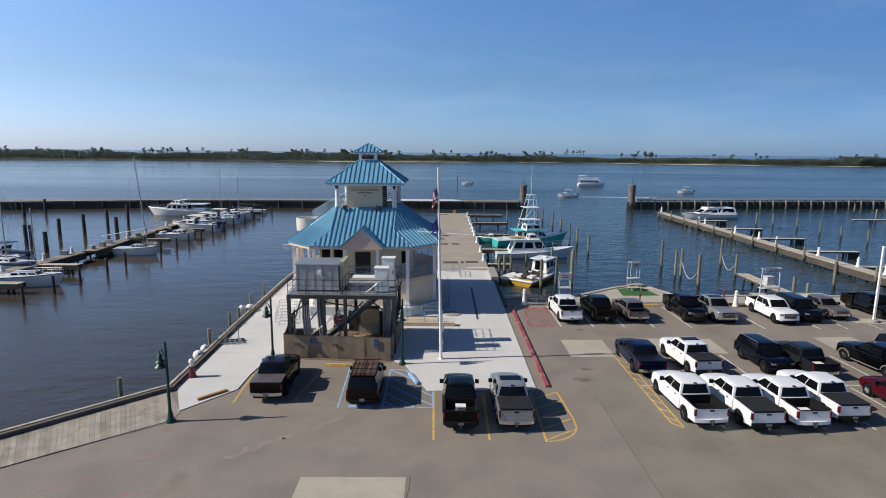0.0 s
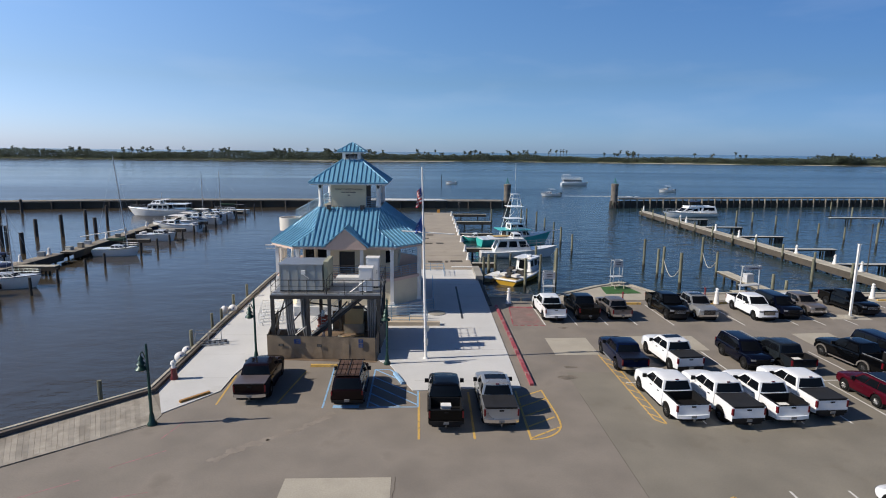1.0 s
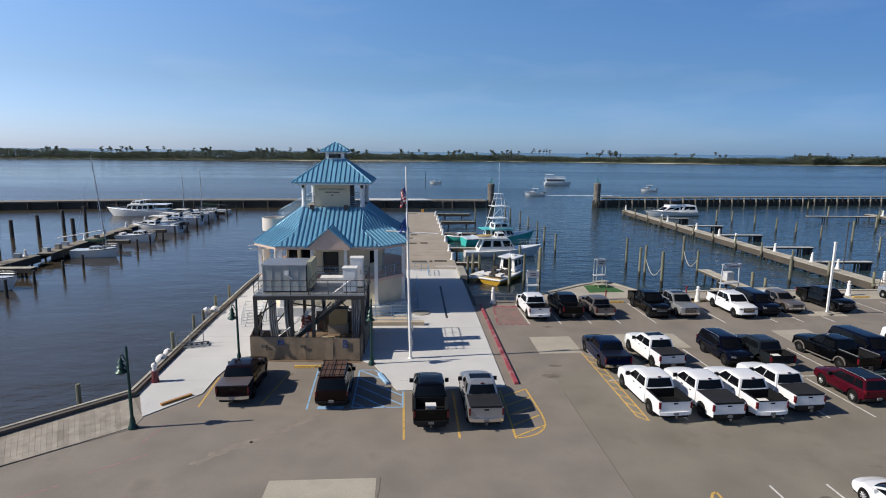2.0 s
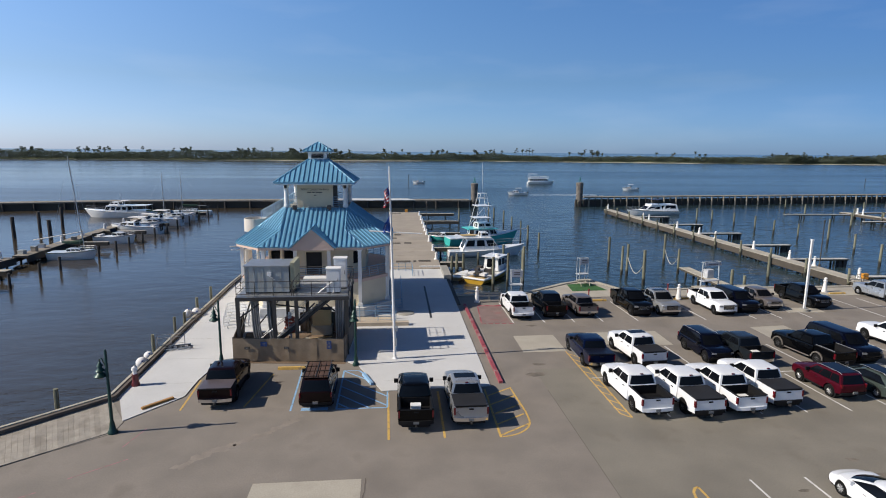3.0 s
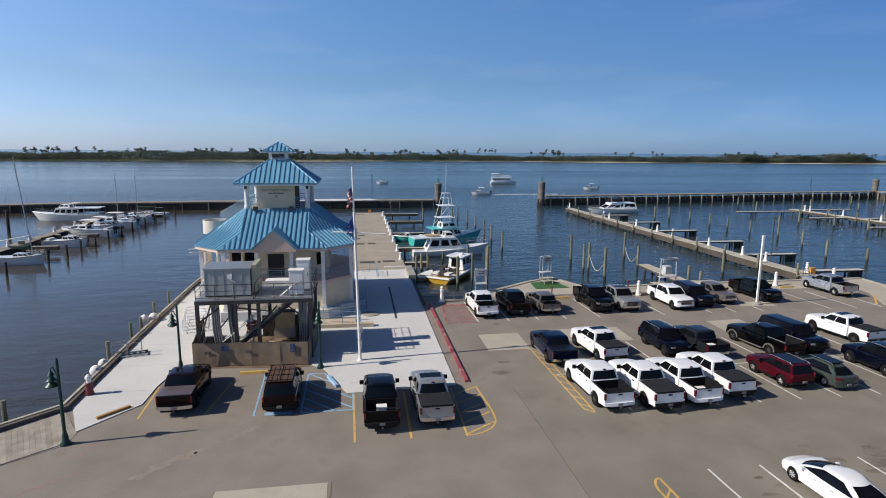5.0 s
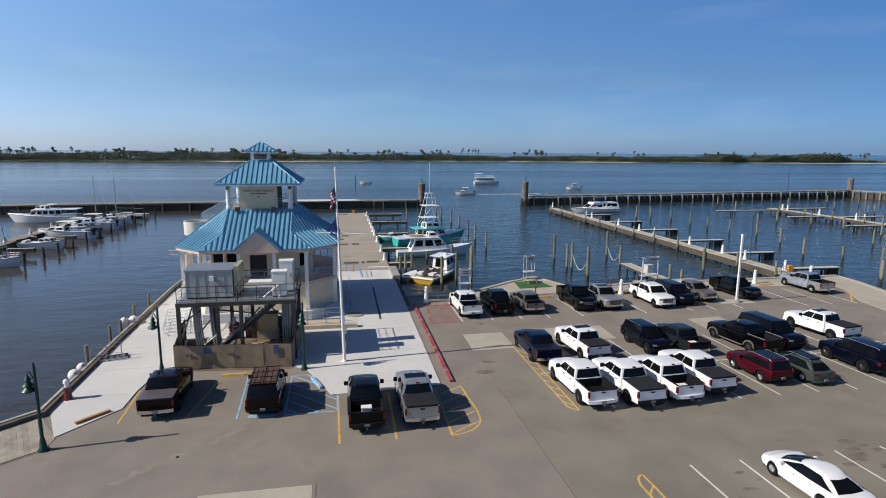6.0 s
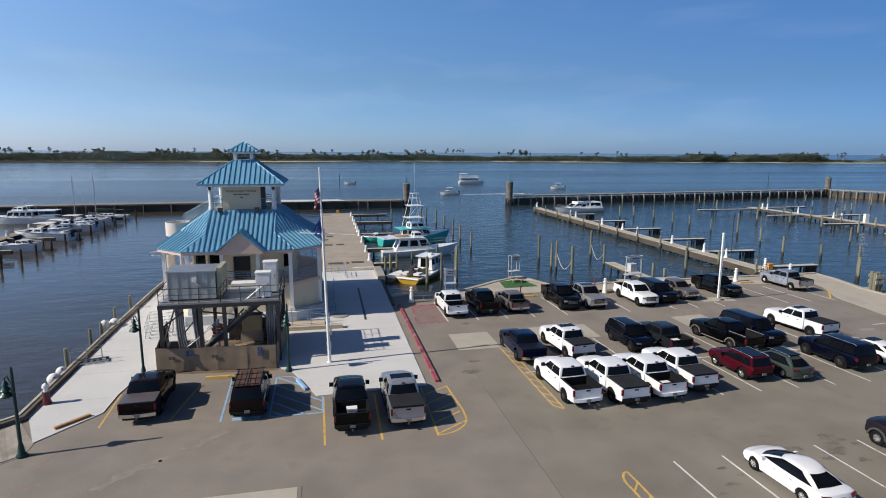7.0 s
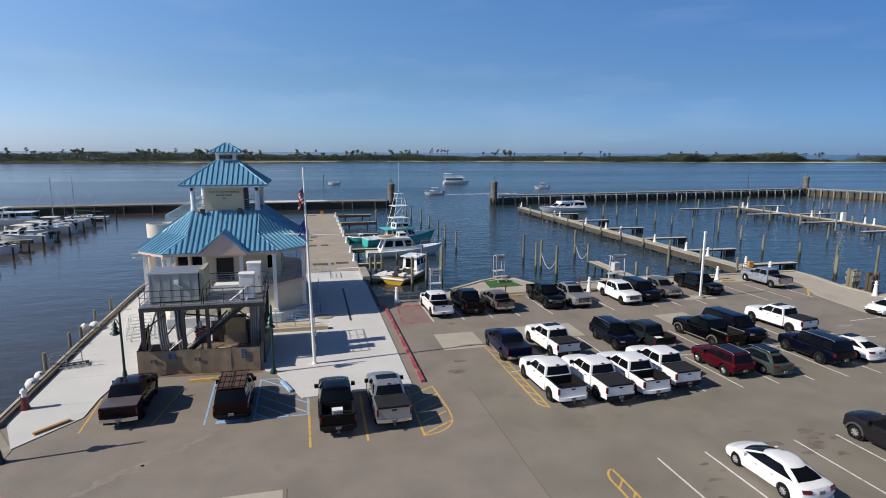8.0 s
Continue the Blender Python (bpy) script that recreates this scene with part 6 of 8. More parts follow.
# ---------------------------------------------------------------- steel platform with equipment
plat = thing("equipment_platform", "dark steel platform on posts with open stairs and railings", "platform", pose(0, 0, 0.0))
Z1 = 4.60
bm = bmesh.new()
box(bm, -11.5, -3.4, 41.2, 46.6, Z1 - 0.08, Z1)
part("deck", bm, STEEL, plat, "steel grating deck", False)
for y in (41.25, 46.45):
    bm = bmesh.new()
    box(bm, -11.55, -3.35, y - 0.08, y + 0.08, Z1 - 0.36, Z1 - 0.081)
    part("beam", bm, DARKSTEEL, plat, "", False)
for x in (-11.4, -8.8, -7.2, -3.55):
    bm = bmesh.new()
    box(bm, x - 0.07, x + 0.07, 41.34, 46.36, Z1 - 0.34, Z1 - 0.081)
    part("beam", bm, DARKSTEEL, plat, "", False)
    for y in (41.25, 46.45):
        bm = bmesh.new()
        box(bm, x - 0.12, x + 0.12, y - 0.12, y + 0.12, 0.0, Z1 - 0.361)
        box(bm, x - 0.2, x + 0.2, y - 0.2, y + 0.2, 0.0, 0.04)
        part("post", bm, DARKSTEEL, plat, "", False)
for a, b in (((-11.4, 41.3, 2.9), (-9.9, 41.3, 4.0)), ((-11.4, 46.4, 0.6), (-8.8, 46.4, 3.8)), ((-7.2, 46.4, 3.8), (-3.6, 46.4, 0.8)), ((-8.8, 41.5, 3.9), (-7.2, 46.4, 2.2)),
             ((-7.2, 41.4, 2.6), (-5.9, 41.4, 4.0)), ((-11.4, 41.4, 1.6), (-11.4, 46.3, 3.9)), ((-3.55, 41.4, 1.2), (-3.55, 46.3, 3.9))):
    bm = bmesh.new()
    tube(bm, a, b, 0.06, 6)
    part("brace", bm, DARKSTEEL, plat)
for a, b, m_ in (((-11.45, 41.2), (-7.5, 41.2), DARKSTEEL), ((-7.4, 41.2), (-3.4, 41.2), DARKSTEEL), ((-3.4, 41.2), (-3.4, 46.5), DARKSTEEL), ((-11.45, 41.2), (-11.45, 46.5), DARKSTEEL),
                 ((-11.45, 46.5), (-3.4, 46.5), DARKSTEEL), ((-7.4, 41.3), (-7.4, 44.0), DARKSTEEL)):
    rail_run(plat, (a[0], a[1], Z1), (b[0], b[1], Z1), 1.08, m_, 2, 1.5, 0.028)
# stair from the deck down to the ground
ST0, ST1 = V(-4.5, 42.3, Z1), V(-10.2, 42.3, 0.05)
for y in (41.75, 42.85):
    bm = bmesh.new()
    a, b = V(ST0.x, y, ST0.z), V(ST1.x, y, ST1.z)
    slab(bm, (a + V(0, -0.03, -0.02), b + V(0, -0.03, -0.02), b + V(0.2, -0.03, -0.28), a + V(0, -0.03, -0.28)), 0.06)
    part("stair_stringer", bm, DARKSTEEL, plat, "", False)
    rail_run(plat, a, b, 1.0, STEEL, 1, 1.6, 0.025, "stair_railing")
tread = bmesh.new()
box(tread, -0.13, 0.13, -0.5, 0.5, -0.02, 0.02)
me = mesh_of(tread, "stair_tread", STEEL, False)
for i in range(23):
    p = ST0.lerp(ST1, (i + 0.5) / 23)
    piece("stair_tread", me, plat, pose(p.x, p.y, p.z))
# conduits
rnd = random.Random(5)
for cx_, cy_, n in ((-10.3, 42.0, 4), (-9.2, 42.3, 7), (-4.3, 43.0, 8), (-3.9, 44.4, 4)):
    for k in range(n):
        x, y = cx_ + (k % 4) * 0.16 - 0.2, cy_ + (k // 4) * 0.2
        sw = rnd.uniform(0.05, 0.35) * (1 if cx_ < -5 else 0.1)
        bm = bmesh.new()
        tube(bm, (x - sw * 0.4, y, Z1 - 0.1), (x - sw * 0.3, y, 2.6), 0.075, 7)
        tube(bm, (x - sw * 0.3, y, 2.6), (x, y, 1.6), 0.075, 7)
        tube(bm, (x, y, 1.6), (x + sw, y, 0.0), 0.075, 7)
        part("conduit", bm, CONDUIT, plat, "grey conduit pipe")

gen = thing("generator_enclosure", "large grey metal generator enclosure on the platform", "generator", pose(-9.4, 43.3, Z1))
bm = bmesh.new()
box(bm, -1.60, 1.60, -1.3, 1.3, 0.12, 2.05)
rounded(bm, 0.03, 1)
shell = part("housing", bm, GREYBOX, gen)
bm = bmesh.new()
box(bm, -1.66, 1.66, -1.38, 1.38, 2.05, 2.12)
rounded(bm, 0.02, 1)
part("lid", bm, STEEL, gen)
for k in range(5):
    bm = bmesh.new()
    box(bm, -1.55 + k * 0.64, -1.51 + k * 0.64, -1.325, -1.3, 0.15, 2.0)
    part("panel_seam", bm, GREYBOX, shell, "", False)
bm = bmesh.new()
box(bm, 0.05, 0.35, -1.42, -1.3, 1.35, 1.65)
tube(bm, (0.2, -1.4, 1.35), (0.6, -1.4, 1.05), 0.03, 6)
part("control_box", bm, WHITEPAINT, gen, "small white control box")
bm = bmesh.new()
box(bm, 1.68, 2.0, -1.2, 1.25, 0.3, 2.3)
rounded(bm, 0.02, 1)
part("air_hood", bm, mat("olive_grey_paint", (0.36, 0.35, 0.24), 0.6), gen, "olive-grey side air hood")
bm = bmesh.new()
box(bm, -1.6, 1.6, -1.2, 1.2, 0.0, 0.12)
part("skid", bm, DARKSTEEL, gen, "", False)

for x, y, w, h in ((-4.55, 42.2, 1.0, 1.85), (-4.15, 43.6, 0.95, 2.35)):
    ac = thing("cabinet_unit", "white metal electrical cabinet on the platform", "cabinet", pose(x, y, Z1), "platform cabinets")
    bm = bmesh.new()
    box(bm, -w / 2, w / 2, -0.4, 0.4, 0.1, h)
    rounded(bm, 0.03, 1)
    part("body", bm, WHITEPAINT, ac)
    bm = bmesh.new()
    box(bm, -w / 2 - 0.05, w / 2 + 0.05, -0.46, 0.46, h, h + 0.06)
    part("lid", bm, WHITEPAINT, ac, "", False)
    bm = bmesh.new()
    box(bm, -w / 2 + 0.06, w / 2 - 0.06, -0.425, -0.4, 0.2, h - 0.1)
    dr = part("door", bm, WHITEPAINT, ac, "", False)
    bm = bmesh.new()
    tube(bm, (w / 2 - 0.15, -0.45, h * 0.5), (w / 2 - 0.15, -0.45, h * 0.62), 0.02, 6)
    part("handle", bm, DARKSTEEL, dr)
    bm = bmesh.new()
    box(bm, -w / 2 + 0.04, w / 2 - 0.04, -0.35, 0.35, 0.0, 0.1)
    part("plinth", bm, DARKSTEEL, ac, "", False)
# added block in place of the low pale deck slabs
bm = bmesh.new()
box(bm, -7.3, -5.2, 45.2, 46.3, Z1, Z1 + 0.38)
rounded(bm, 0.03, 1)
whole("pale_deck_block", bm, WHITEPAINT, "long low off-white block standing in for pale deck slabs", "cabinet")
bm = bmesh.new()
box(bm, -6.75, -5.25, 45.9, 46.6, 0.85, 2.20)
rounded(bm, 0.02, 1)
shed = whole("storage_shed", bm, mat("tan_plywood", (0.60, 0.44, 0.22), 0.8, var=0.15, scale=0.8, grain=12, bump=0.2), "tan plywood storage box under the platform", "shed")
bm = bmesh.new()
box(bm, -6.82, -5.18, 45.84, 46.62, 2.20, 2.26)
part("lid", bm, DARKSTEEL, shed, "", False)
bm = bmesh.new()
box(bm, -6.85, -5.15, 45.8, 46.62, 0.07, 0.85)
part("pedestal", bm, TIMBER, shed, "weathered timber base", False)
# lumber and offcuts on the dirt
rnd = random.Random(31)
for k in range(9):
    bm = bmesh.new()
    w, l_ = rnd.uniform(0.08, 0.2), rnd.uniform(0.9, 2.4)
    box(bm, -l_ / 2, l_ / 2, -w / 2, w / 2, 0.0, 0.07)
    whole("lumber", bm, (OLDTIMBER, TIMBER, TAN)[k % 3], "loose piece of lumber lying on the dirt", "lumber", pose(rnd.uniform(-7.6, -4.6), rnd.uniform(41.2, 44.8), 0.071 + 0.072 * (k % 3), 0, 0, rnd.uniform(-25, 25)), "loose lumber", smooth=False)
for k, (x, y) in enumerate(((-8.6, 41.6), (-8.2, 42.0), (-7.7, 41.7), (-8.9, 42.4))):
    bm = bmesh.new()
    r0 = 0.30 + 0.04 * (k % 2)
    for j in range(4):
        pts = [V(r0 * math.cos(q * math.tau / 14), r0 * math.sin(q * math.tau / 14), 0.08 + 0.13 * j) for q in range(15)]
        for p, q in zip(pts, pts[1:]):
            tube(bm, p, q, 0.065, 6)
    whole("hose_coil", bm, (REDHOSE, ORANGE, REDHOSE, FLAGWHITE)[k], "coiled hose standing on the dirt pad", "hose", pose(x, y, 0.07, 0, 0, 30 * k), "hose coils")
coil = thing("hose_reel", "red and white hose coil hanging below the platform", "hose reel", pose(-8.0, 42.9, 1.4))
bm = bmesh.new()
for k in range(5):
    z, r = 0.25 * k, 0.32 + 0.06 * (k % 2)
    pts = [V(r * math.cos(a * math.tau / 12), r * math.sin(a * math.tau / 12), z) for a in range(13)]
    for p, q in zip(pts, pts[1:]):
        tube(bm, p, q, 0.09, 6)
part("hose", bm, REDHOSE, coil)
bm = bmesh.new()
tube(bm, (0, 0, -1.4), (0, 0, 1.5), 0.12, 8)
part("core", bm, WHITEPAINT, coil)

bm = bmesh.new()
prism(bm, ((-11.5, 40.6), (-3.75, 39.95), (-3.45, 46.6), (-12.3, 46.8)), 0.051, 0.07)
whole("dirt_pad", bm, DIRT, "bare brown dirt inside the screen fence", "ground", kind="structure", smooth=False)

# screen fence round the platform
fence = thing("screen_fence", "brown fabric screen fence around the platform foot", "fence")
FC = ((-11.65, 40.40), (-3.60, 39.72), (-3.25, 46.8), (-12.6, 47.0))
for i in range(4):
    p, q = V(*FC[i], 0), V(*FC[(i + 1) % 4], 0)
    # back side: a half run, added as a dark backdrop below the deck
    if i == 2:
        q = p.lerp(q, 0.5)
    n = 4
    for k in range(n):
        a, b = p.lerp(q, k / n), p.lerp(q, (k + 1) / n)
        d = (b - a).normalized()
        bm = bmesh.new()
        cols, rws = 7, 4
        side = V(d.y, -d.x, 0)
        grid = [[bm.verts.new(a.lerp(b, c / (cols - 1)) + V(0, 0, 0.04 + 1.66 * r_ / (rws - 1)) + side * (0.03 * math.sin(c * 2.1 + k) * math.sin(r_ * 1.1))) for c in range(cols)] for r_ in range(rws)]
        for r_ in range(rws - 1):
            for c in range(cols - 1):
                bm.faces.new((grid[r_][c], grid[r_][c + 1], grid[r_ + 1][c + 1], grid[r_ + 1][c]))
        ext = bmesh.ops.extrude_face_region(bm, geom=bm.faces[:])
        bmesh.ops.translate(bm, vec=-side * 0.02, verts=[v for v in ext["geom"] if isinstance(v, bmesh.types.BMVert)])
        part("screen_panel", bm, FABRIC, fence)
        bm = bmesh.new()
        tube(bm, a + V(0, 0, 0) - side * 0.06, a + V(0, 0, 1.78) - side * 0.06, 0.04, 7)
        tube(bm, a + V(0, 0, 1.72) - side * 0.05, b + V(0, 0, 1.72) - side * 0.05, 0.025, 6)
        part("fence_post", bm, DARKSTEEL, fence)
SIGNBLUE = mat("sign_blue", (0.020, 0.050, 0.17), 0.5, var=0.1)
for u, z, w, h, board, mark in ((0.13, 0.92, 0.40, 0.20, DARKSTEEL, 0.5), (0.28, 1.16, 0.48, 0.34, SIGNBLUE, 0.35), (0.48, 0.96, 0.36, 0.20, DARKSTEEL, 0.6), (0.86, 1.33, 0.34, 0.30, SIGNBLUE, 0.3),
                                (0.86, 1.0, 0.34, 0.30, SIGNBLUE, 0.55)):
    p = V(*FC[0], 0).lerp(V(*FC[1], 0), u)
    way = math.atan2(FC[1][1] - FC[0][1], FC[1][0] - FC[0][0])
    bm = bmesh.new()
    vs = box(bm, p.x - w / 2, p.x + w / 2, p.y - 0.075, p.y - 0.06, z, z + h)
    spun(bm, vs, (p.x, p.y), way)
    plate = part("notice_plate", bm, board, fence, "dark notice plate", False)
    bm = bmesh.new()
    for zz in (z + h * 0.28, z + h * 0.60):
        vs = box(bm, p.x - w * mark / 2, p.x + w * mark / 2, p.y - 0.080, p.y - 0.076, zz, zz + h * 0.13)
        spun(bm, vs, (p.x, p.y), way)
    part("notice_bar", bm, PLATE, plate, "pale unreadable lines", False)
bm = bmesh.new()
prism(bm, ((-11.8, 40.0), (-3.6, 39.35), (-3.55, 39.82), (-11.7, 40.52)), 0.001, 0.014)
whole("dirt_strip", bm, DIRT, "bare brown dirt along the fence foot", "ground", kind="structure", smooth=False)

for k, z in enumerate((5.62, 5.28)):
    bm = bmesh.new()
    tube(bm, (-8.25 + 0.1 * k, -4.9, z), (-7.3, -4.7, z), 0.05, 7)
    part("eave_pipe", bm, WHITEPAINT, hall, "white pipe under the eave")
for x, y in ((-2.95, -2.95), (2.95, -2.95)):
    bm = bmesh.new()
    lathe(bm, ((0.1, 11.25), (0.14, 11.35), (0.14, 11.55), (0.05, 11.6)), 10, (x, y - 0.36, 0))
    part("wall_lamp", bm, DARKSTEEL, hall, "small dark lamp")


# ---------------------------------------------------------------- boats
def hull_mesh(L, beam, free, sheer=0.35, rake=0.10, stern=0.9, deadrise=0.45):
    """A hull from transom (y = -L/2) to stem (y = L/2), waterline at z = 0, with side decks and a deck."""
    bm = bmesh.new()
    n, sect = 15, []
    for i in range(n):
        s = i / (n - 1)
        b = beam / 2 * (stern + (1 - stern) * min(1, s / 0.3)) * (1 - max(0.0, (s - 0.4) / 0.6) ** 2.3)
        b = max(b, 0.02)
        top = free * (1 + sheer * s * s)
        keel = -deadrise * (1 - max(0.0, (s - 0.6) / 0.4) ** 2)
        y = -L / 2 + L * s
        f = rake * L * max(0.0, (s - 0.7) / 0.3)
        half = [(0.0, y - f * 1.3, keel), (b * 0.62, y - f * 0.8, keel * 0.35 + 0.02), (b * 0.88, y - f * 0.4, top * 0.45), (b, y, top)]
        sect.append([bm.verts.new((-x, yy, z)) for x, yy, z in half[:0:-1]] + [bm.verts.new(p) for p in half])
    for a, b in zip(sect, sect[1:]):
        for k in range(6):
            bm.faces.new((a[k], a[k + 1], b[k + 1], b[k]))
    bm.faces.new(sect[0])
    deck = []
    for row in sect:
        deck.append((row[0], row[6]))
    for (a0, a1), (b0, b1) in zip(deck, deck[1:]):
        bm.faces.new((a0, b0, b1, a1))
    bmesh.ops.remove_doubles(bm, verts=bm.verts, dist=0.03)
    return bm


def deck_mesh(L, beam, free, sheer, stern=0.9, inset=0.95, lift=0.035):
    bm = bmesh.new()
    rows = []
    for i in range(13):
        s = i / 12 * 0.985 + 0.008
        b = beam / 2 * (stern + (1 - stern) * min(1, s / 0.3)) * (1 - max(0.0, (s - 0.4) / 0.6) ** 2.3) * inset
        z = free * (1 + sheer * s * s)
        y = -L / 2 + L * s
        rows.append([bm.verts.new(p) for p in ((-b, y, z - 0.05), (-b, y, z + lift), (b, y, z + lift), (b, y, z - 0.05))])
    for a, b in zip(rows, rows[1:]):
        for k in range(4):
            bm.faces.new((a[k], a[(k + 1) % 4], b[(k + 1) % 4], b[k]))
    bm.faces.new(rows[0])
    bm.faces.new(rows[-1][::-1])
    return bm


def house(bm, y0, y1, w0, z0, h, rake_f=0.35, rake_r=0.1, w1=None):
    """A cabin with raked ends."""
    w1 = w1 or w0 * 0.86
    b = [bm.verts.new(p) for p in ((-w0 / 2, y0, z0), (w0 / 2, y0, z0), (w0 / 2 * 0.92, y1, z0), (-w0 / 2 * 0.92, y1, z0))]
    t = [bm.verts.new(p) for p in ((-w1 / 2, y0 + rake_r, z0 + h), (w1 / 2, y0 + rake_r, z0 + h), (w1 / 2 * 0.9, y1 - rake_f, z0 + h), (-w1 / 2 * 0.9, y1 - rake_f, z0 + h))]
    bm.faces.new(b[::-1])
    bm.faces.new(t)
    for i in range(4):
        j = (i + 1) % 4
        bm.faces.new((b[i], b[j], t[j], t[i]))
    return [v.co.copy() for v in b], [v.co.copy() for v in t]


def cabin(parent, material, y0, y1, w0, z0, h, rake_f=0.35, rake_r=0.1, panes=3, name="cabin", w1=None):
    bm = bmesh.new()
    b, t = house(bm, y0, y1, w0, z0, h, rake_f, rake_r, w1)
    rounded(bm, 0.05, 2)
    ob = part(name, bm, material, parent)
    ob["mid_y"] = (y0 + y1) / 2
    pane(ob, (b[2], b[3], t[3], t[2]), 0.08, 0.92, 0.3, 0.85, "windscreen")
    for k in range(panes):
        u0, u1 = (k + 0.12) / panes, (k + 0.88) / panes
        pane(ob, (b[1], b[2], t[2], t[1]), u0, u1, 0.38, 0.85, "window")
        pane(ob, (b[3], b[0], t[0], t[3]), u0, u1, 0.38, 0.85, "window")
    pane(ob, (b[0], b[1], t[1], t[0]), 0.2, 0.8, 0.2, 0.85, "aft_door")
    return ob


def boat(name, label, cat, x, y, heading, L, beam, free, hull, sheer=0.35, stripe=None, group="moored boats", sole=True):
    root = thing(name, label, cat, pose(x, y, WATER_Z, 0, 0, heading), group)
    part("hull", hull_mesh(L, beam, free, sheer), hull, root)
    part("deck", deck_mesh(L, beam, free, sheer), HULLWHITE if hull is not TEAL else HULLGREY, root, "pale deck")
    bm = bmesh.new()
    pts = []
    for i in range(13):
        s = i / 12
        b = beam / 2 * (0.9 + 0.1 * min(1, s / 0.3)) * (1 - max(0.0, (s - 0.4) / 0.6) ** 2.3) + 0.03
        pts.append((b, -L / 2 + L * s, free * (1 + sheer * s * s)))
    sweep(bm, pts[::-1] + [(-p[0], p[1], p[2]) for p in pts], 0.05, 6)
    part("rub_rail", bm, stripe or STEEL, root)
    if sole:
        bm = bmesh.new()
        box(bm, -beam * 0.36, beam * 0.36, -L / 2 + 0.25, -L / 2 + L * 0.28, free + 0.02, free + 0.06)
        part("cockpit_sole", bm, TAN if hull is YELLOWHULL else HULLGREY, root, "", False)
    return root


def pulpit(root, L, beam, free, sheer, h=0.75, start=0.55):
    bm = bmesh.new()
    pts = []
    for i in range(8):
        s = start + (1 - start) * i / 7
        b = beam / 2 * (1 - max(0.0, (s - 0.4) / 0.6) ** 2.3) * 0.92
        pts.append((b, -L / 2 + L * s * 0.99, free * (1 + sheer * s * s)))
    for sgn in (-1, 1):
        for i, p in enumerate(pts):
            a = V(sgn * p[0], p[1], p[2])
            tube(bm, a, a + V(0, 0, h), 0.018, 5)
            if i:
                b = V(sgn * pts[i - 1][0], pts[i - 1][1], pts[i - 1][2])
                for hh in (h, h * 0.5):
                    tube(bm, a + V(0, 0, hh), b + V(0, 0, hh), 0.016, 5)
    part("bow_rail", bm, STEEL, root)


def outboard(root, x, y, z, s=1.0):
    bm = bmesh.new()
    box(bm, x - 0.16 * s, x + 0.16 * s, y - 0.32 * s, y + 0.15 * s, z + 0.05, z + 0.62 * s)
    rounded(bm, 0.06, 2)
    box(bm, x - 0.05, x + 0.05, y - 0.15, y + 0.02, z - 0.7, z + 0.1)
    part("outboard_motor", bm, BLACKPLASTIC, root, "black outboard motor")


def sailboat(x, y, heading, L, beam, mast, hull, cover, label, free=0.95, mast_lean=0.0, step=0.10):
    r = boat("sailing_boat", label, "sailboat", x, y, heading, L, beam, free, hull, 0.25, cover)
    cabin(r, HULLWHITE, -L * 0.12, L * 0.24, beam * 0.55, free * 1.02, 0.5, 0.7, 0.15, 3, "coachroof")
    my = L * step
    bm = bmesh.new()
    tube(bm, (0, my, free), (0, my + mast_lean, mast), 0.09, 8, 0.06)
    mst = part("mast", bm, STEEL, r, "tall aluminium mast")
    for z in (0.45, 0.72):
        bm = bmesh.new()
        tube(bm, (-beam * 0.28, my, mast * z), (beam * 0.28, my, mast * z), 0.025, 6)
        part("spreader", bm, STEEL, mst)
    bm = bmesh.new()
    tube(bm, (0, my, free + 1.35), (0, -L * 0.36, free + 1.30), 0.06, 6)
    part("boom", bm, STEEL, r)
    bm = bmesh.new()
    loops = []
    for k in range(9):
        t_ = k / 8
        c = V(0, my - 0.1 - (L * 0.44) * t_, free + 1.52 - 0.12 * math.sin(t_ * 3.1) - 0.05 * t_)
        rad = (0.34 - 0.17 * t_) * (0.6 if k in (0, 8) else 1.0 + 0.06 * math.sin(k * 2.4))
        loops.append([bm.verts.new(c + V(rad * 0.8 * math.cos(q * math.tau / 10), 0, rad * math.sin(q * math.tau / 10))) for q in range(10)])
    for l0, l1 in zip(loops, loops[1:]):
        for q in range(10):
            j = (q + 1) % 10
            bm.faces.new((l0[q], l0[j], l1[j], l1[q]))
    bm.faces.new(loops[0][::-1])
    bm.faces.new(loops[-1])
    part("sail_cover", bm, cover, r, "furled sail under a canvas cover")
    for p in ((0, L * 0.49, free * 1.2), (0, -L * 0.49, free), (beam * 0.45, my, free), (-beam * 0.45, my, free)):
        bm = bmesh.new()
        tube(bm, p, (0, my + mast_lean, mast * 0.97), 0.012, 4)
        part("stay", bm, STEEL, r)
    pulpit(r, L, beam, free, 0.25, 0.6)
    return r


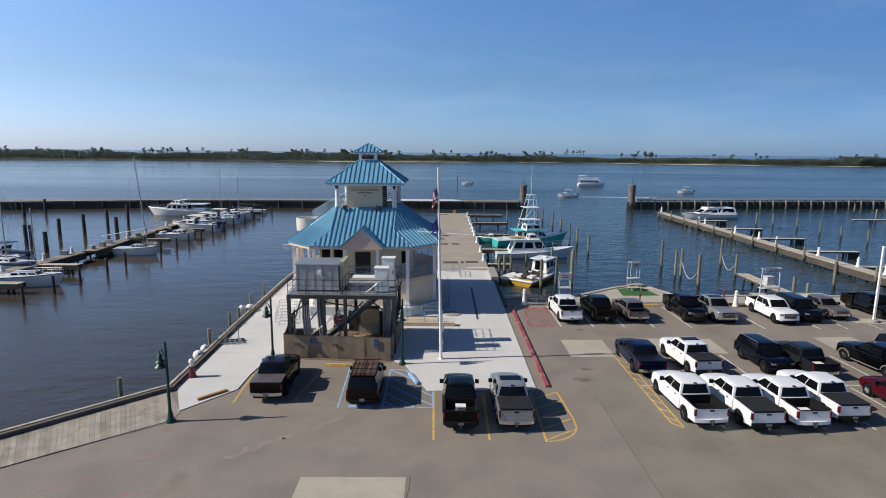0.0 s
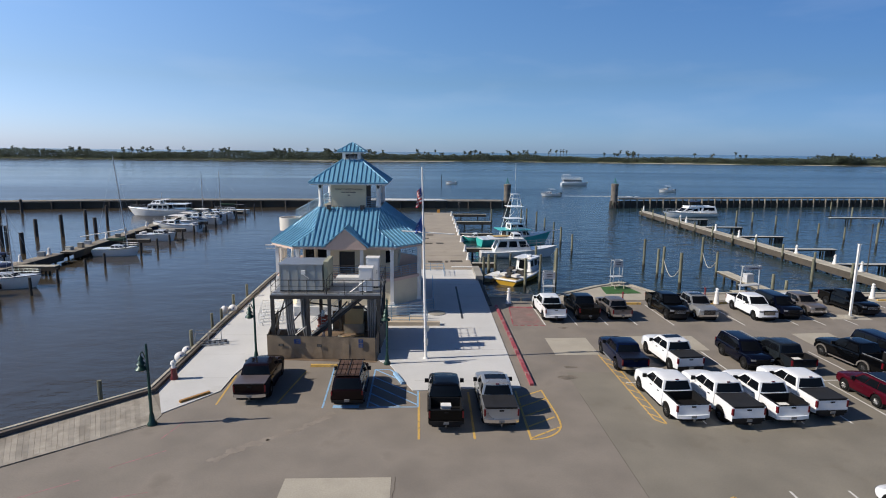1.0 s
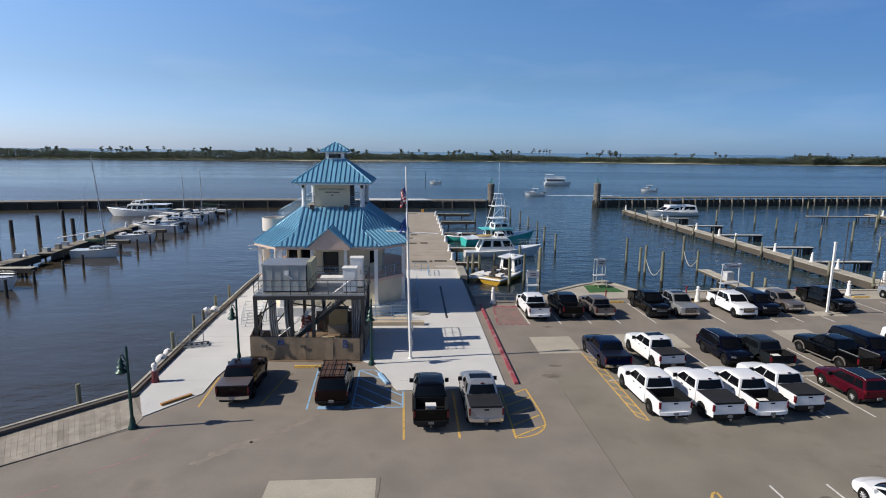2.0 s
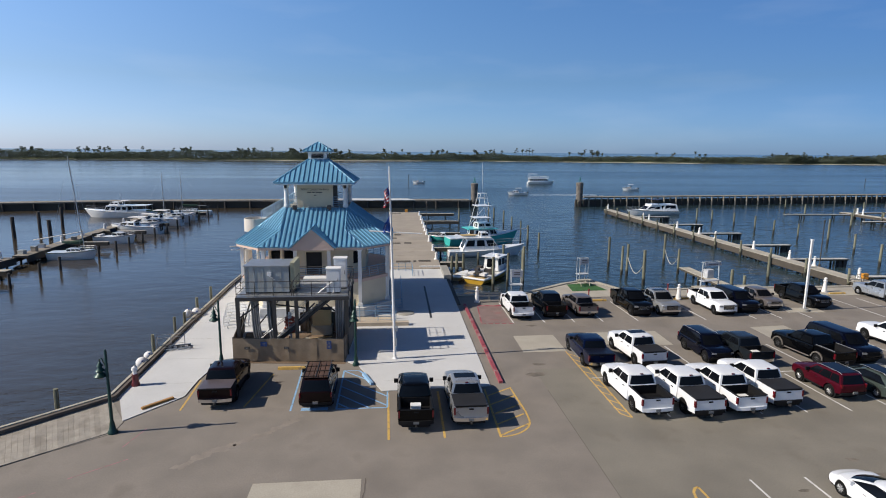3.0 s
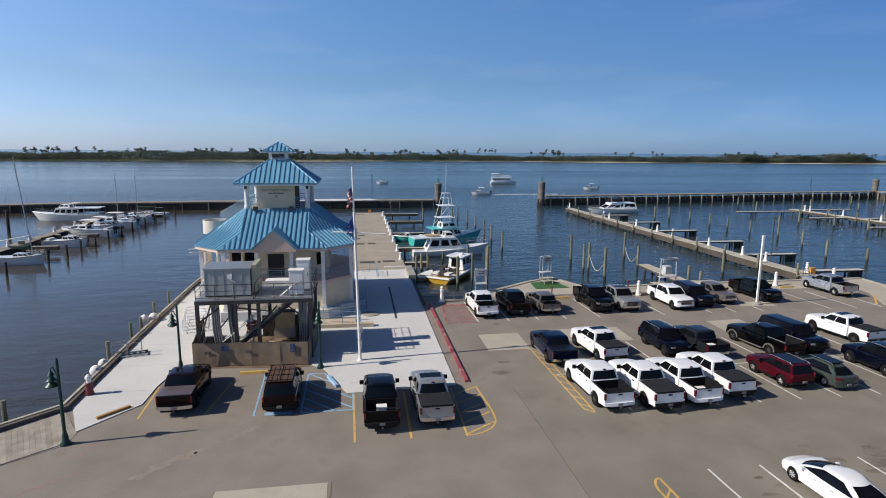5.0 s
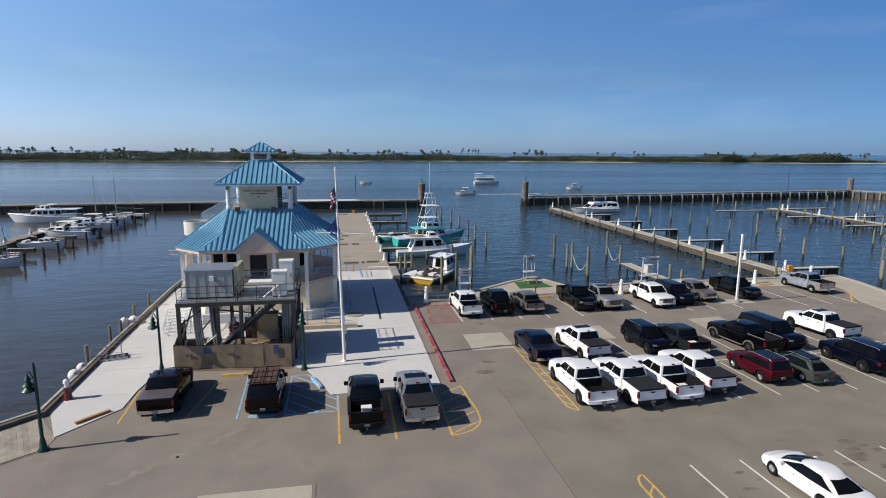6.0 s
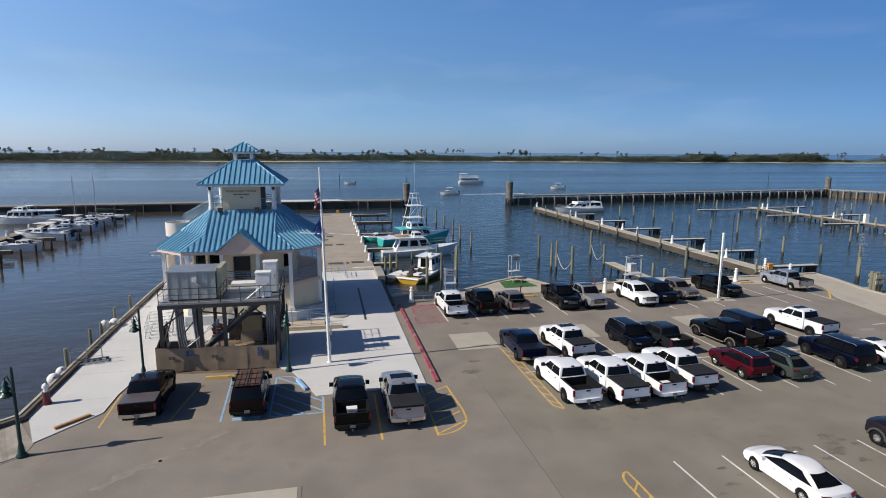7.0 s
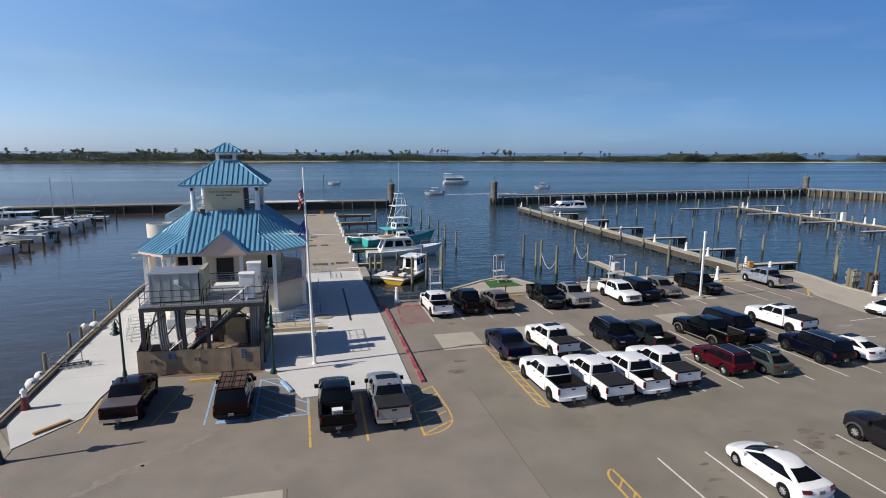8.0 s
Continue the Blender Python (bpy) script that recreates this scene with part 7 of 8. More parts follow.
def motorboat(x, y, heading, L, beam, hull, label, top=None, free=1.0, motors=1):
    r = boat("motor_boat", label, "motorboat", x, y, heading, L, beam, free, hull, 0.4, NAVY if hull is HULLWHITE else STEEL)
    cabin(r, HULLWHITE, -L * 0.04, L * 0.32, beam * 0.74, free * 1.05, 0.75, 1.1, 0.1, 2, "cuddy")
    bm = bmesh.new()
    slab(bm, (V(-beam * 0.34, -L * 0.02, free + 0.75), V(beam * 0.34, -L * 0.02, free + 0.75), V(beam * 0.30, -L * 0.09, free + 1.35), V(-beam * 0.30, -L * 0.09, free + 1.35)), 0.03)
    part("windscreen", bm, GLASS, r, "raked dark windscreen", False)
    if top:
        bm = bmesh.new()
        box(bm, -beam * 0.36, beam * 0.36, -L * 0.20, L * 0.10, free + 1.75, free + 1.82)
        rounded(bm, 0.03, 2)
        part("canopy", bm, top, r, "canopy on a light frame")
        bm = bmesh.new()
        for sx in (-1, 1):
            for yy in (-L * 0.18, L * 0.08):
                tube(bm, (sx * beam * 0.34, yy, free), (sx * beam * 0.33, yy, free + 1.76), 0.022, 6)
        part("canopy_frame", bm, STEEL, r)
    bm = bmesh.new()
    box(bm, -beam * 0.3, beam * 0.3, -L * 0.42, -L * 0.34, free, free + 0.4)
    rounded(bm, 0.05, 2)
    part("bench_seat", bm, FLAGWHITE, r)
    pulpit(r, L, beam, free, 0.4, 0.5)
    for k in range(motors):
        outboard(r, (k - (motors - 1) / 2) * 0.6, -L / 2 - 0.1, free - 0.1)
    return r


# left-hand moorings
sailboat(-50.3, 66.9, -84, 9.4, 2.9, 9.4, HULLWHITE, NAVY, "white sailing boat with pale deck cover at the dock", free=1.25, step=0.17)
sailboat(-59.6, 76.6, 88, 8.0, 2.8, 13.4, HULLWHITE, NAVY, "white sailing boat with furled blue sail at the dock", step=0.0)
sl = sailboat(-47.7, 88.0, -86, 6.6, 2.5, 15.2, HULLWHITE, GREENCANVAS, "white sailing boat with a dark green sail cover", mast_lean=-1.1, step=0.24, free=1.1)
bm = bmesh.new()
tube(bm, (0.3, 1.4, 4.1), (0.5, -5.0, 3.0), 0.07, 7)
part("spar", bm, WHITEPAINT, sl, "long pale spar slung from the mast")
# boxes and gear along the old dock
for k, (x, y, w, h) in enumerate(((-53.2, 85.2, 0.9, 0.5), (-52.8, 87.4, 0.7, 0.7), (-53.6, 90.6, 0.8, 0.5), (-54.0, 80.2, 0.8, 0.55), (-53.0, 98.4, 0.8, 0.5))):
    bm = bmesh.new()
    box(bm, -w / 2, w / 2, -0.32, 0.32, 0.0, h)
    rounded(bm, 0.05, 2)
    bx_ = whole("dock_box", bm, (GREYBOX, OLDTIMBER, HULLGREY)[k % 3], "small worn storage box on the old timber dock", "dock box", pose(x, y, 0.005, 0, 0, 8 * k - 12), "dock boxes")
    bm = bmesh.new()
    box(bm, -w / 2 - 0.03, w / 2 + 0.03, -0.35, 0.35, h, h + 0.06)
    rounded(bm, 0.02, 1)
    part("lid", bm, GREYBOX, bx_, "", False)
motorboat(-48.5, 103.0, -96, 7.0, 2.5, HULLWHITE, "white runabout with a dark blue hull stripe", None, 1.1, 2)
motorboat(-50.2, 114.8, 84, 9.8, 3.2, HULLWHITE, "white cabin cruiser with twin outboard motors", FLAGWHITE, 1.4, 2)
motorboat(-49.8, 120.6, -90, 8.0, 2.8, HULLWHITE, "white cuddy boat with a pale canopy", FLAGWHITE, 1.35)
motorboat(-50.2, 126.4, 88, 9.4, 3.0, HULLWHITE, "white sport cruiser moored stern out", FLAGWHITE, 1.5, 1)
motorboat(-49.0, 131.4, -88, 7.8, 2.6, HULLWHITE, "white fishing boat moored beside the finger dock", None, 1.35)
motorboat(-49.6, 136.0, 90, 7.6, 2.6, HULLWHITE, "white open boat with a grey engine at the dock end", None, 1.35)
sailboat(-53.2, 134.5, -88, 8.6, 2.8, 10.9, HULLWHITE, GREENCANVAS, "small white sailing boat near the dock end")
sailboat(-50.1, 147.0, 94, 8.6, 2.8, 10.9, HULLWHITE, GREENCANVAS, "small white sailing boat at the tee dock", step=0.30)
tr = boat("trawler_yacht", "white trawler yacht with a long upper deck canopy", "yacht", -65.5, 142.0, 90, 15.8, 4.2, 1.25, HULLWHITE, 0.65)
cabin(tr, HULLWHITE, -2.4, 3.0, 3.5, 1.25, 1.55, 0.6, 0.1, 4)
bm = bmesh.new()
box(bm, -1.95, 1.95, -6.9, 2.2, 2.82, 2.94)
rounded(bm, 0.04, 2)
part("boat_deck", bm, HULLWHITE, tr)
cabin(tr, HULLWHITE, -0.4, 1.9, 2.6, 2.95, 0.75, 0.6, 0.1, 2, "flybridge")
bm = bmesh.new()
for sx in (-1.85, 1.85):
    for yy in (-6.8, -4.7, -2.6):
        tube(bm, (sx, yy, 1.2), (sx, yy, 2.84), 0.035, 6)
part("canopy_frame", bm, STEEL, tr)
bm = bmesh.new()
box(bm, -1.5, 1.5, -2.0, -0.5, 3.9, 3.97)
for sx in (-1.4, 1.4):
    for yy in (-1.9, -0.6):
        tube(bm, (sx, yy, 2.94), (sx, yy, 3.92), 0.03, 6)
part("canopy", bm, FLAGWHITE, tr)
bm = bmesh.new()
box(bm, -1.7, 1.7, -6.6, -2.5, 1.22, 1.75)
rounded(bm, 0.05, 2)
part("cockpit_coaming", bm, HULLGREY, tr)
bm = bmesh.new()
tube(bm, (0, -0.4, 2.94), (0, -0.4, 5.6), 0.04, 6)
part("mast", bm, STEEL, tr)
pulpit(tr, 15.2, 4.2, 1.2, 0.65, 0.8, 0.3)

motorboat(-63.2, 81.0, 80, 7.6, 2.7, HULLWHITE, "white cabin boat with a blue canvas top at the dock", NAVY, 1.15)
# pier slips: yellow workboat, pale cruiser, teal sport fisher
yb_ = boat("workboat", "yellow-hulled workboat with a white wheelhouse", "workboat", 12.8, 72.8, -37, 9.8, 3.3, 0.66, YELLOWHULL, 1.3, HULLWHITE)
cabin(yb_, HULLWHITE, -0.3, 2.1, 2.2, 1.0, 1.75, 0.15, 0.1, 2, "wheelhouse")
bm = bmesh.new()
box(bm, -1.25, 1.25, -0.6, 2.25, 2.74, 2.84)
rounded(bm, 0.04, 2)
part("wheelhouse_roof", bm, HULLWHITE, yb_)
cabin(yb_, HULLGREY, 2.0, 3.5, 1.8, 1.2, 0.6, 0.6, 0.1, 1, "trunk_cabin")
rnd = random.Random(44)
for k in range(9):
    bm = bmesh.new()
    gx, gy_, gs = rnd.uniform(-1.2, 1.2), rnd.uniform(-3.0, -0.7), rnd.uniform(0.16, 0.34)
    box(bm, gx - gs, gx + gs, gy_ - gs, gy_ + gs, 0.95, 1.0 + gs * rnd.uniform(1.2, 2.6))
    rounded(bm, 0.05, 2)
    part("gear_crate", bm, (DARKSTEEL, NAVY, BULK, FLAGWHITE)[k % 4], yb_, "stowed gear")
bm = bmesh.new()
box(bm, -0.75, 0.75, 2.3, 3.6, 1.55, 1.95)
rounded(bm, 0.15, 3)
part("tarpaulin", bm, NAVY, yb_, "dark blue tarpaulin over the foredeck")
bm = bmesh.new()
for sx in (-0.9, 0.0, 0.9):
    tube(bm, (sx, -1.9, 0.9), (sx, -1.9, 1.9), 0.03, 6)
box(bm, -1.0, 1.0, -2.2, -1.6, 0.9, 1.4)
box(bm, -0.35, 0.35, -4.0, -3.3, 1.03, 1.45)
part("deck_gear", bm, DARKSTEEL, yb_, "dark deck machinery")
bm = bmesh.new()
box(bm, -1.2, -0.45, -4.3, -3.2, 1.03, 1.3)
box(bm, 0.45, 1.2, -4.3, -3.2, 1.03, 1.3)
rounded(bm, 0.05, 2)
part("fish_box", bm, FLAGWHITE, yb_)
bm = bmesh.new()
tube(bm, (0, 0.4, 2.8), (0, 0.4, 5.0), 0.03, 6)
lathe(bm, ((0.3, 2.84), (0.34, 3.0), (0.25, 3.1)), 12, (0.3, 0.9, 0))
part("radar_mast", bm, HULLWHITE, yb_)
pulpit(yb_, 9.8, 3.3, 0.66, 1.3, 0.7, 0.6)
bm = bmesh.new()
rim = []
for i in range(13):
    s_ = i / 12
    b_ = 1.65 * (0.9 + 0.1 * min(1, s_ / 0.3)) * (1 - max(0.0, (s_ - 0.4) / 0.6) ** 2.3) + 0.02
    rim.append((b_, -4.9 + 9.8 * s_, 0.66 * (1 + 1.3 * s_ * s_) + 0.04))
sweep(bm, rim[::-1] + [(-p[0], p[1], p[2]) for p in rim], 0.14, 8)
part("bulwark_cap", bm, HULLWHITE, yb_, "white bulwark cap")

sk = boat("skiff", "small tan open skiff tied beside the workboat", "skiff", 8.7, 72.6, -30, 4.2, 1.5, 0.45, TAN, 0.4, TIMBER)
for yy in (-0.9, 0.4):
    bm = bmesh.new()
    box(bm, -0.62, 0.62, yy - 0.14, yy + 0.14, 0.50, 0.55)
    part("thwart", bm, TIMBER, sk, "", False)

gy = boat("cabin_cruiser", "pale grey cabin cruiser with raked windows", "yacht", 14.6, 88.6, -86, 12.4, 3.9, 0.95, HULLWHITE, 0.85, HULLWHITE)
cabin(gy, HULLWHITE, -4.2, 2.0, 3.3, 1.0, 1.95, 1.3, 0.9, 3)
bm = bmesh.new()
box(bm, -1.65, 1.65, -5.0, 0.5, 2.97, 3.07)
rounded(bm, 0.04, 2)
part("flybridge_deck", bm, HULLWHITE, gy)
cabin(gy, HULLWHITE, -1.2, 0.4, 2.2, 3.08, 0.7, 0.4, 0.1, 1, "flybridge")
bm = bmesh.new()
lathe(bm, ((0.05, -0.14), (0.55, -0.1), (0.75, 0.12), (0.6, 0.16), (0.3, 0.02)), 14)
bm.transform(Matrix.Translation((0.3, -3.0, 3.3)) @ Matrix.Diagonal((0.75, 2.0, 1.0, 1.0)))
part("dinghy", bm, TAN, gy, "tan upturned dinghy on the roof")
for k in range(5):
    bm = bmesh.new()
    sx, yy = -1.4 + 0.7 * k, -0.4 + 0.1 * (k % 2)
    tube(bm, (sx, yy, 3.1), (sx, yy - 0.3, 4.9 + 0.2 * (k % 3)), 0.02, 5)
    part("fishing_rod", bm, STEEL, gy)
pulpit(gy, 12.4, 3.9, 1.15, 0.7, 0.8, 0.45)

tl = boat("sport_fisher", "teal and white sport fishing boat with a tuna tower", "yacht", 15.8, 100.0, -78, 13.4, 4.4, 1.35, TEAL, 0.75, HULLWHITE)
cabin(tl, HULLWHITE, -2.2, 2.6, 3.6, 1.4, 1.4, 0.9, 0.2, 3)
bm = bmesh.new()
box(bm, -1.9, 1.9, -3.4, 2.2, 2.82, 2.94)
rounded(bm, 0.04, 2)
part("flybridge_deck", bm, TEAL, tl)
cabin(tl, HULLWHITE, -1.4, 1.4, 2.8, 2.95, 0.95, 0.5, 0.1, 2, "flybridge")
bm = bmesh.new()
box(bm, -1.4, 1.4, -2.0, 1.0, 4.75, 4.82)
rounded(bm, 0.03, 2)
part("hardtop", bm, HULLWHITE, tl, "white hardtop")
bm = bmesh.new()
for sx in (-1, 1):
    for yy, ty in ((-2.4, -0.8), (1.5, 0.3)):
        tube(bm, (sx * 1.8, yy, 1.6), (sx * 0.6, ty, 9.0), 0.045, 6)
    for z in (6.8, 8.2):
        f = (z - 1.6) / 7.4
        x, y0, y1 = 1.8 - 1.2 * f, -2.4 + 1.6 * f, 1.5 - 1.2 * f
        tube(bm, (sx * x, y0, z), (sx * x, y1, z), 0.035, 6)
        tube(bm, (-x, y0, z), (x, y0, z), 0.035, 6)
        tube(bm, (-x, y1, z), (x, y1, z), 0.035, 6)
    tube(bm, (sx * 1.5, -1.9, 3.4), (sx * 0.9, 0.8, 6.8), 0.03, 6)
tube(bm, (0, -0.3, 9.2), (0, -0.3, 14.5), 0.02, 5)
part("tuna_tower", bm, HULLWHITE, tl, "white pipe tuna tower")
for z, s in ((6.85, 1.5), (9.0, 0.75)):
    bm = bmesh.new()
    box(bm, -s, s, -s * 0.9 - 0.3, s * 0.9 - 0.3, z, z + 0.08)
    rounded(bm, 0.02, 1)
    part("tower_platform", bm, HULLWHITE, tl)
bm = bmesh.new()
tube(bm, (0, 6.6, 2.3), (0, 8.6, 2.5), 0.09, 6)
part("bowsprit", bm, HULLWHITE, tl)
pulpit(tl, 14.0, 4.4, 1.35, 0.75, 0.7, 0.5)
motorboat(9.3, 104.0, 80, 5.6, 2.2, TEAL, "small teal open boat with a folded cover", None, 0.7)

# right basin yacht
ya_ = boat("motor_yacht", "long white low motor yacht with dark windows", "yacht", 68.4, 146.2, 95, 14.4, 4.4, 1.05, HULLWHITE, 0.5, BULK)
cabin(ya_, HULLWHITE, -6.7, -2.0, 3.9, 1.1, 1.75, 0.9, 0.5, 1, "aft_cabin")
cabin(ya_, HULLWHITE, -2.05, 3.3, 3.4, 1.1, 1.4, 2.2, 0.1, 1, "saloon")
bm = bmesh.new()
box(bm, -1.6, 1.6, -3.2, 1.0, 2.52, 2.86)
rounded(bm, 0.08, 2)
part("flybridge_coaming", bm, HULLWHITE, ya_)
for sx in (-1.4, 1.4):
    for y0, y1 in ((-3.0, -2.2), (-1.2, -0.6), (0.6, 0.1)):
        bm = bmesh.new()
        tube(bm, (sx, y0, 2.8), (sx * 0.9, y1, 3.95), 0.06, 6)
        part("flybridge_post", bm, DARKSTEEL, ya_)
    bm = bmesh.new()
    tube(bm, (sx * 0.9, -2.2, 3.95), (sx * 0.9, 0.1, 3.95), 0.06, 6)
    part("flybridge_rail", bm, DARKSTEEL, ya_)
bm = bmesh.new()
box(bm, -1.35, 1.35, -2.4, 0.2, 4.01, 4.07)
rounded(bm, 0.02, 1)
part("sun_top", bm, NAVY, ya_, "dark blue canvas sun top")
bm = bmesh.new()
tube(bm, (0, -1.0, 4.05), (0, -1.0, 5.0), 0.05, 6)
part("aerial", bm, DARKSTEEL, ya_)
pulpit(ya_, 14.4, 4.4, 1.05, 0.5, 0.7, 0.5)

# boats out on the sound
fy = boat("ferry_boat", "white two-deck passenger ferry out on the water", "ferry", 73.2, 281.5, -92, 13.4, 4.6, 1.2, HULLWHITE, 0.35)
cabin(fy, HULLWHITE, -6.0, 3.4, 4.0, 1.3, 1.7, 0.8, 0.1, 9)
bm = bmesh.new()
box(bm, -2.3, 2.3, -6.4, 3.5, 3.02, 3.14)
part("upper_deck", bm, HULLWHITE, fy, "", False)
bm = bmesh.new()
box(bm, -2.1, 2.1, -6.2, -2.6, 5.1, 5.2)
part("canopy", bm, FLAGWHITE, fy, "", False)
rail_run(fy, (-2.2, -6.2, 3.14), (-2.2, 3.3, 3.14), 1.0, HULLWHITE, 3)
rail_run(fy, (2.2, -6.2, 3.14), (2.2, 3.3, 3.14), 1.0, HULLWHITE, 3)
bm = bmesh.new()
for sx in (-2, 2):
    for yy in (-6.1, -2.7):
        tube(bm, (sx, yy, 3.1), (sx, yy, 5.15), 0.05, 6)
part("canopy_frame", bm, STEEL, fy)
motorboat(12.1, 285.5, 88, 5.6, 2.1, HULLWHITE, "small white fishing boat out on the sound", None, 0.8)
motorboat(46.5, 213.0, 92, 7.6, 2.6, HULLWHITE, "white open boat under way leaving a wake", FLAGWHITE, 0.8, 2)
motorboat(101.5, 239.0, 88, 7.0, 2.4, HULLWHITE, "white centre-console boat out on the sound", FLAGWHITE, 0.8)
rnd = random.Random(11)
bm = bmesh.new()
for i in range(160):
    s = i / 160
    x, w = 50 + 30 * s, 0.35 + 0.7 * s
    for sgn in (-1, 1):
        if rnd.random() < 0.7 - 0.62 * s:
            yy = 213.0 + sgn * w * rnd.uniform(0.2, 1.0)
            a = rnd.uniform(0.15, 0.5)
            prism(bm, [(x + a * 3.0 * math.cos(k * 1.0472) * rnd.uniform(0.7, 1.2), yy + a * math.sin(k * 1.0472) * rnd.uniform(0.6, 1.2)) for k in range(6)], WATER_Z + 0.004 + 0.0001 * i, WATER_Z + 0.02 + 0.0004 * i + 0.0001 * sgn)
whole("wake", bm, FOAM, "thin white foam wake trailing on the water", "wake", kind="stuff", smooth=False)


# ---------------------------------------------------------------- lamps, flagpole and small fixtures
def green_lamp(x, y, arm_angle, h=4.6):
    root = thing("street_lamp", "dark green lamp post with a bell lantern on an arm", "street lamp", pose(x, y, 0.0, 0, 0, arm_angle), "green lamps")
    bm = bmesh.new()
    lathe(bm, ((0.26, 0.0), (0.26, 0.10), (0.17, 0.22), (0.13, 0.55), (0.085, 0.75), (0.07, h), (0.03, h + 0.12)), 12)
    part("post", bm, GREEN, root)
    bm = bmesh.new()
    pts = [V(0.06, 0, h - 0.75), V(0.22, 0, h - 0.35), V(0.33, 0, h - 0.42), V(0.34, 0, h - 0.6)]
    for a, b in zip(pts, pts[1:]):
        tube(bm, a, b, 0.03, 6)
    tube(bm, (0.05, 0, h - 1.2), (0.3, 0, h - 0.75), 0.02, 6)
    part("arm", bm, GREEN, root)
    bm = bmesh.new()
    lathe(bm, ((0.04, 0.06), (0.08, 0.0), (0.17, -0.16), (0.10, -0.17), (0.11, -0.26), (0.25, -0.42), (0.14, -0.43), (0.15, -0.52), (0.33, -0.70), (0.33, -0.74), (0.26, -0.74), (0.1, -0.5)), 14, (0.34, 0, h - 0.62))
    lan = part("lantern", bm, GREEN, root)
    bm = bmesh.new()
    lathe(bm, ((0.22, 0.0), (0.2, -0.12), (0.08, -0.2)), 12, (0.34, 0, h - 1.30))
    part("globe", bm, LENS, lan, "clear lamp globe")


green_lamp(-15.2, 30.0, 180)
green_lamp(-2.78, 39.05, -100, 4.75)
green_lamp(-12.35, 39.9, 180)

lp = thing("light_pole", "tall white square light pole on a concrete foot", "light pole", pose(39.9, 50.7, 0))
bm = bmesh.new()
prism(bm, [(0.085 * sx, 0.085 * sy) for sx, sy in ((-1, -1), (1, -1), (1, 1), (-1, 1))], 0.1, 7.0)
part("pole", bm, WHITEPAINT, lp, "", False)
bm = bmesh.new()
lathe(bm, ((0.45, 0.0), (0.45, 0.2), (0.38, 0.25)), 14)
part("footing", bm, SLAB, lp)
bm = bmesh.new()
box(bm, -0.11, 0.11, -0.16, 0.11, 6.98, 7.08)
rounded(bm, 0.03, 1)
part("lamp_head", bm, WHITEPAINT, lp)
bm = bmesh.new()
prism(bm, ((38.0, 50.2), (41.6, 50.0), (41.8, 51.6), (38.2, 51.8)), 0.001, 0.03)
rounded(bm, 0.02, 1)
whole("kerb_island", bm, QUAYSLAB, "low concrete island around the light pole", "kerb", kind="structure")

fp = thing("flagpole", "tall white flagpole with a yardarm", "flagpole", pose(0.0, 40.1, 0.05))
LEAN = V(-0.33, 0.0, 14.0)
bm = bmesh.new()
tube(bm, (0, 0, 0), LEAN * 0.5, 0.115, 12, 0.09)
tube(bm, LEAN * 0.5, LEAN, 0.09, 12, 0.05)
lathe(bm, ((0.2, 0.0), (0.2, 0.04), (0.13, 0.1)), 14)
part("pole", bm, WHITEPAINT, fp)
bm = bmesh.new()
c = LEAN * (9.4 / 14)
tube(bm, c + V(-1.55, 0.05, 0.08), c + V(2.2, -0.05, -0.12), 0.05, 8, 0.04)
part("yardarm", bm, WHITEPAINT, fp)
bm = bmesh.new()
box(bm, -0.03, 0.14, -0.16, -0.1, 1.0, 1.6)
box(bm, 0.08, 0.2, -0.1, 0.02, 2.1, 2.5)
part("cleat", bm, STEEL, fp, "", False)
bm = bmesh.new()
for p, q in ((LEAN * 0.98 + V(-0.09, 0, 0), V(-0.16, 0, 1.2)), (c + V(-0.5, 0, 0.05), V(-0.18, 0, 1.2))):
    tube(bm, p, q, 0.006, 4)
part("halyard", bm, ROPE, fp)


def cloth(name, label, top, hoist, wide, fall, bands, patches=(), pinch=0.62):
    """A flag drooping from its hoist: strips of cloth along its length, and patches sewn on."""
    root = thing(name, label, "flag", pose(top.x, top.y, top.z), "flags")

    def at(u, v):
        x = -0.07 - wide * u + 0.05 * math.sin(7 * u + 3 * v)
        y = 0.14 * math.sin(8 * u + 5.0 * v) * (0.3 + u)
        return V(x, y, -hoist * v * (1 - pinch * u) - fall * u ** 1.15)

    def strip_of(u0, u1, v0, v1, material, out, label=""):
        bm = bmesh.new()
        grid = [[at(u0 + (u1 - u0) * i / 12, v0 + (v1 - v0) * j / 3) for i in range(13)] for j in range(4)]
        f_ = [[bm.verts.new(p + V(0, -out, 0)) for p in row] for row in grid]
        b_ = [[bm.verts.new(p + V(0, out, 0)) for p in row] for row in grid]
        for j in range(3):
            for i in range(12):
                bm.faces.new((f_[j][i], f_[j][i + 1], f_[j + 1][i + 1], f_[j + 1][i]))
                bm.faces.new((b_[j][i], b_[j + 1][i], b_[j + 1][i + 1], b_[j][i + 1]))
        part("band", bm, material, root, label)

    n = len(bands)
    for k, m_ in enumerate(bands):
        strip_of(0.0, 1.0, k / n, (k + 1) / n, m_, 0.005)
    for u0, u1, v0, v1, m_, lb in patches:
        strip_of(u0, u1, v0, v1, m_, 0.009, lb)
    return root


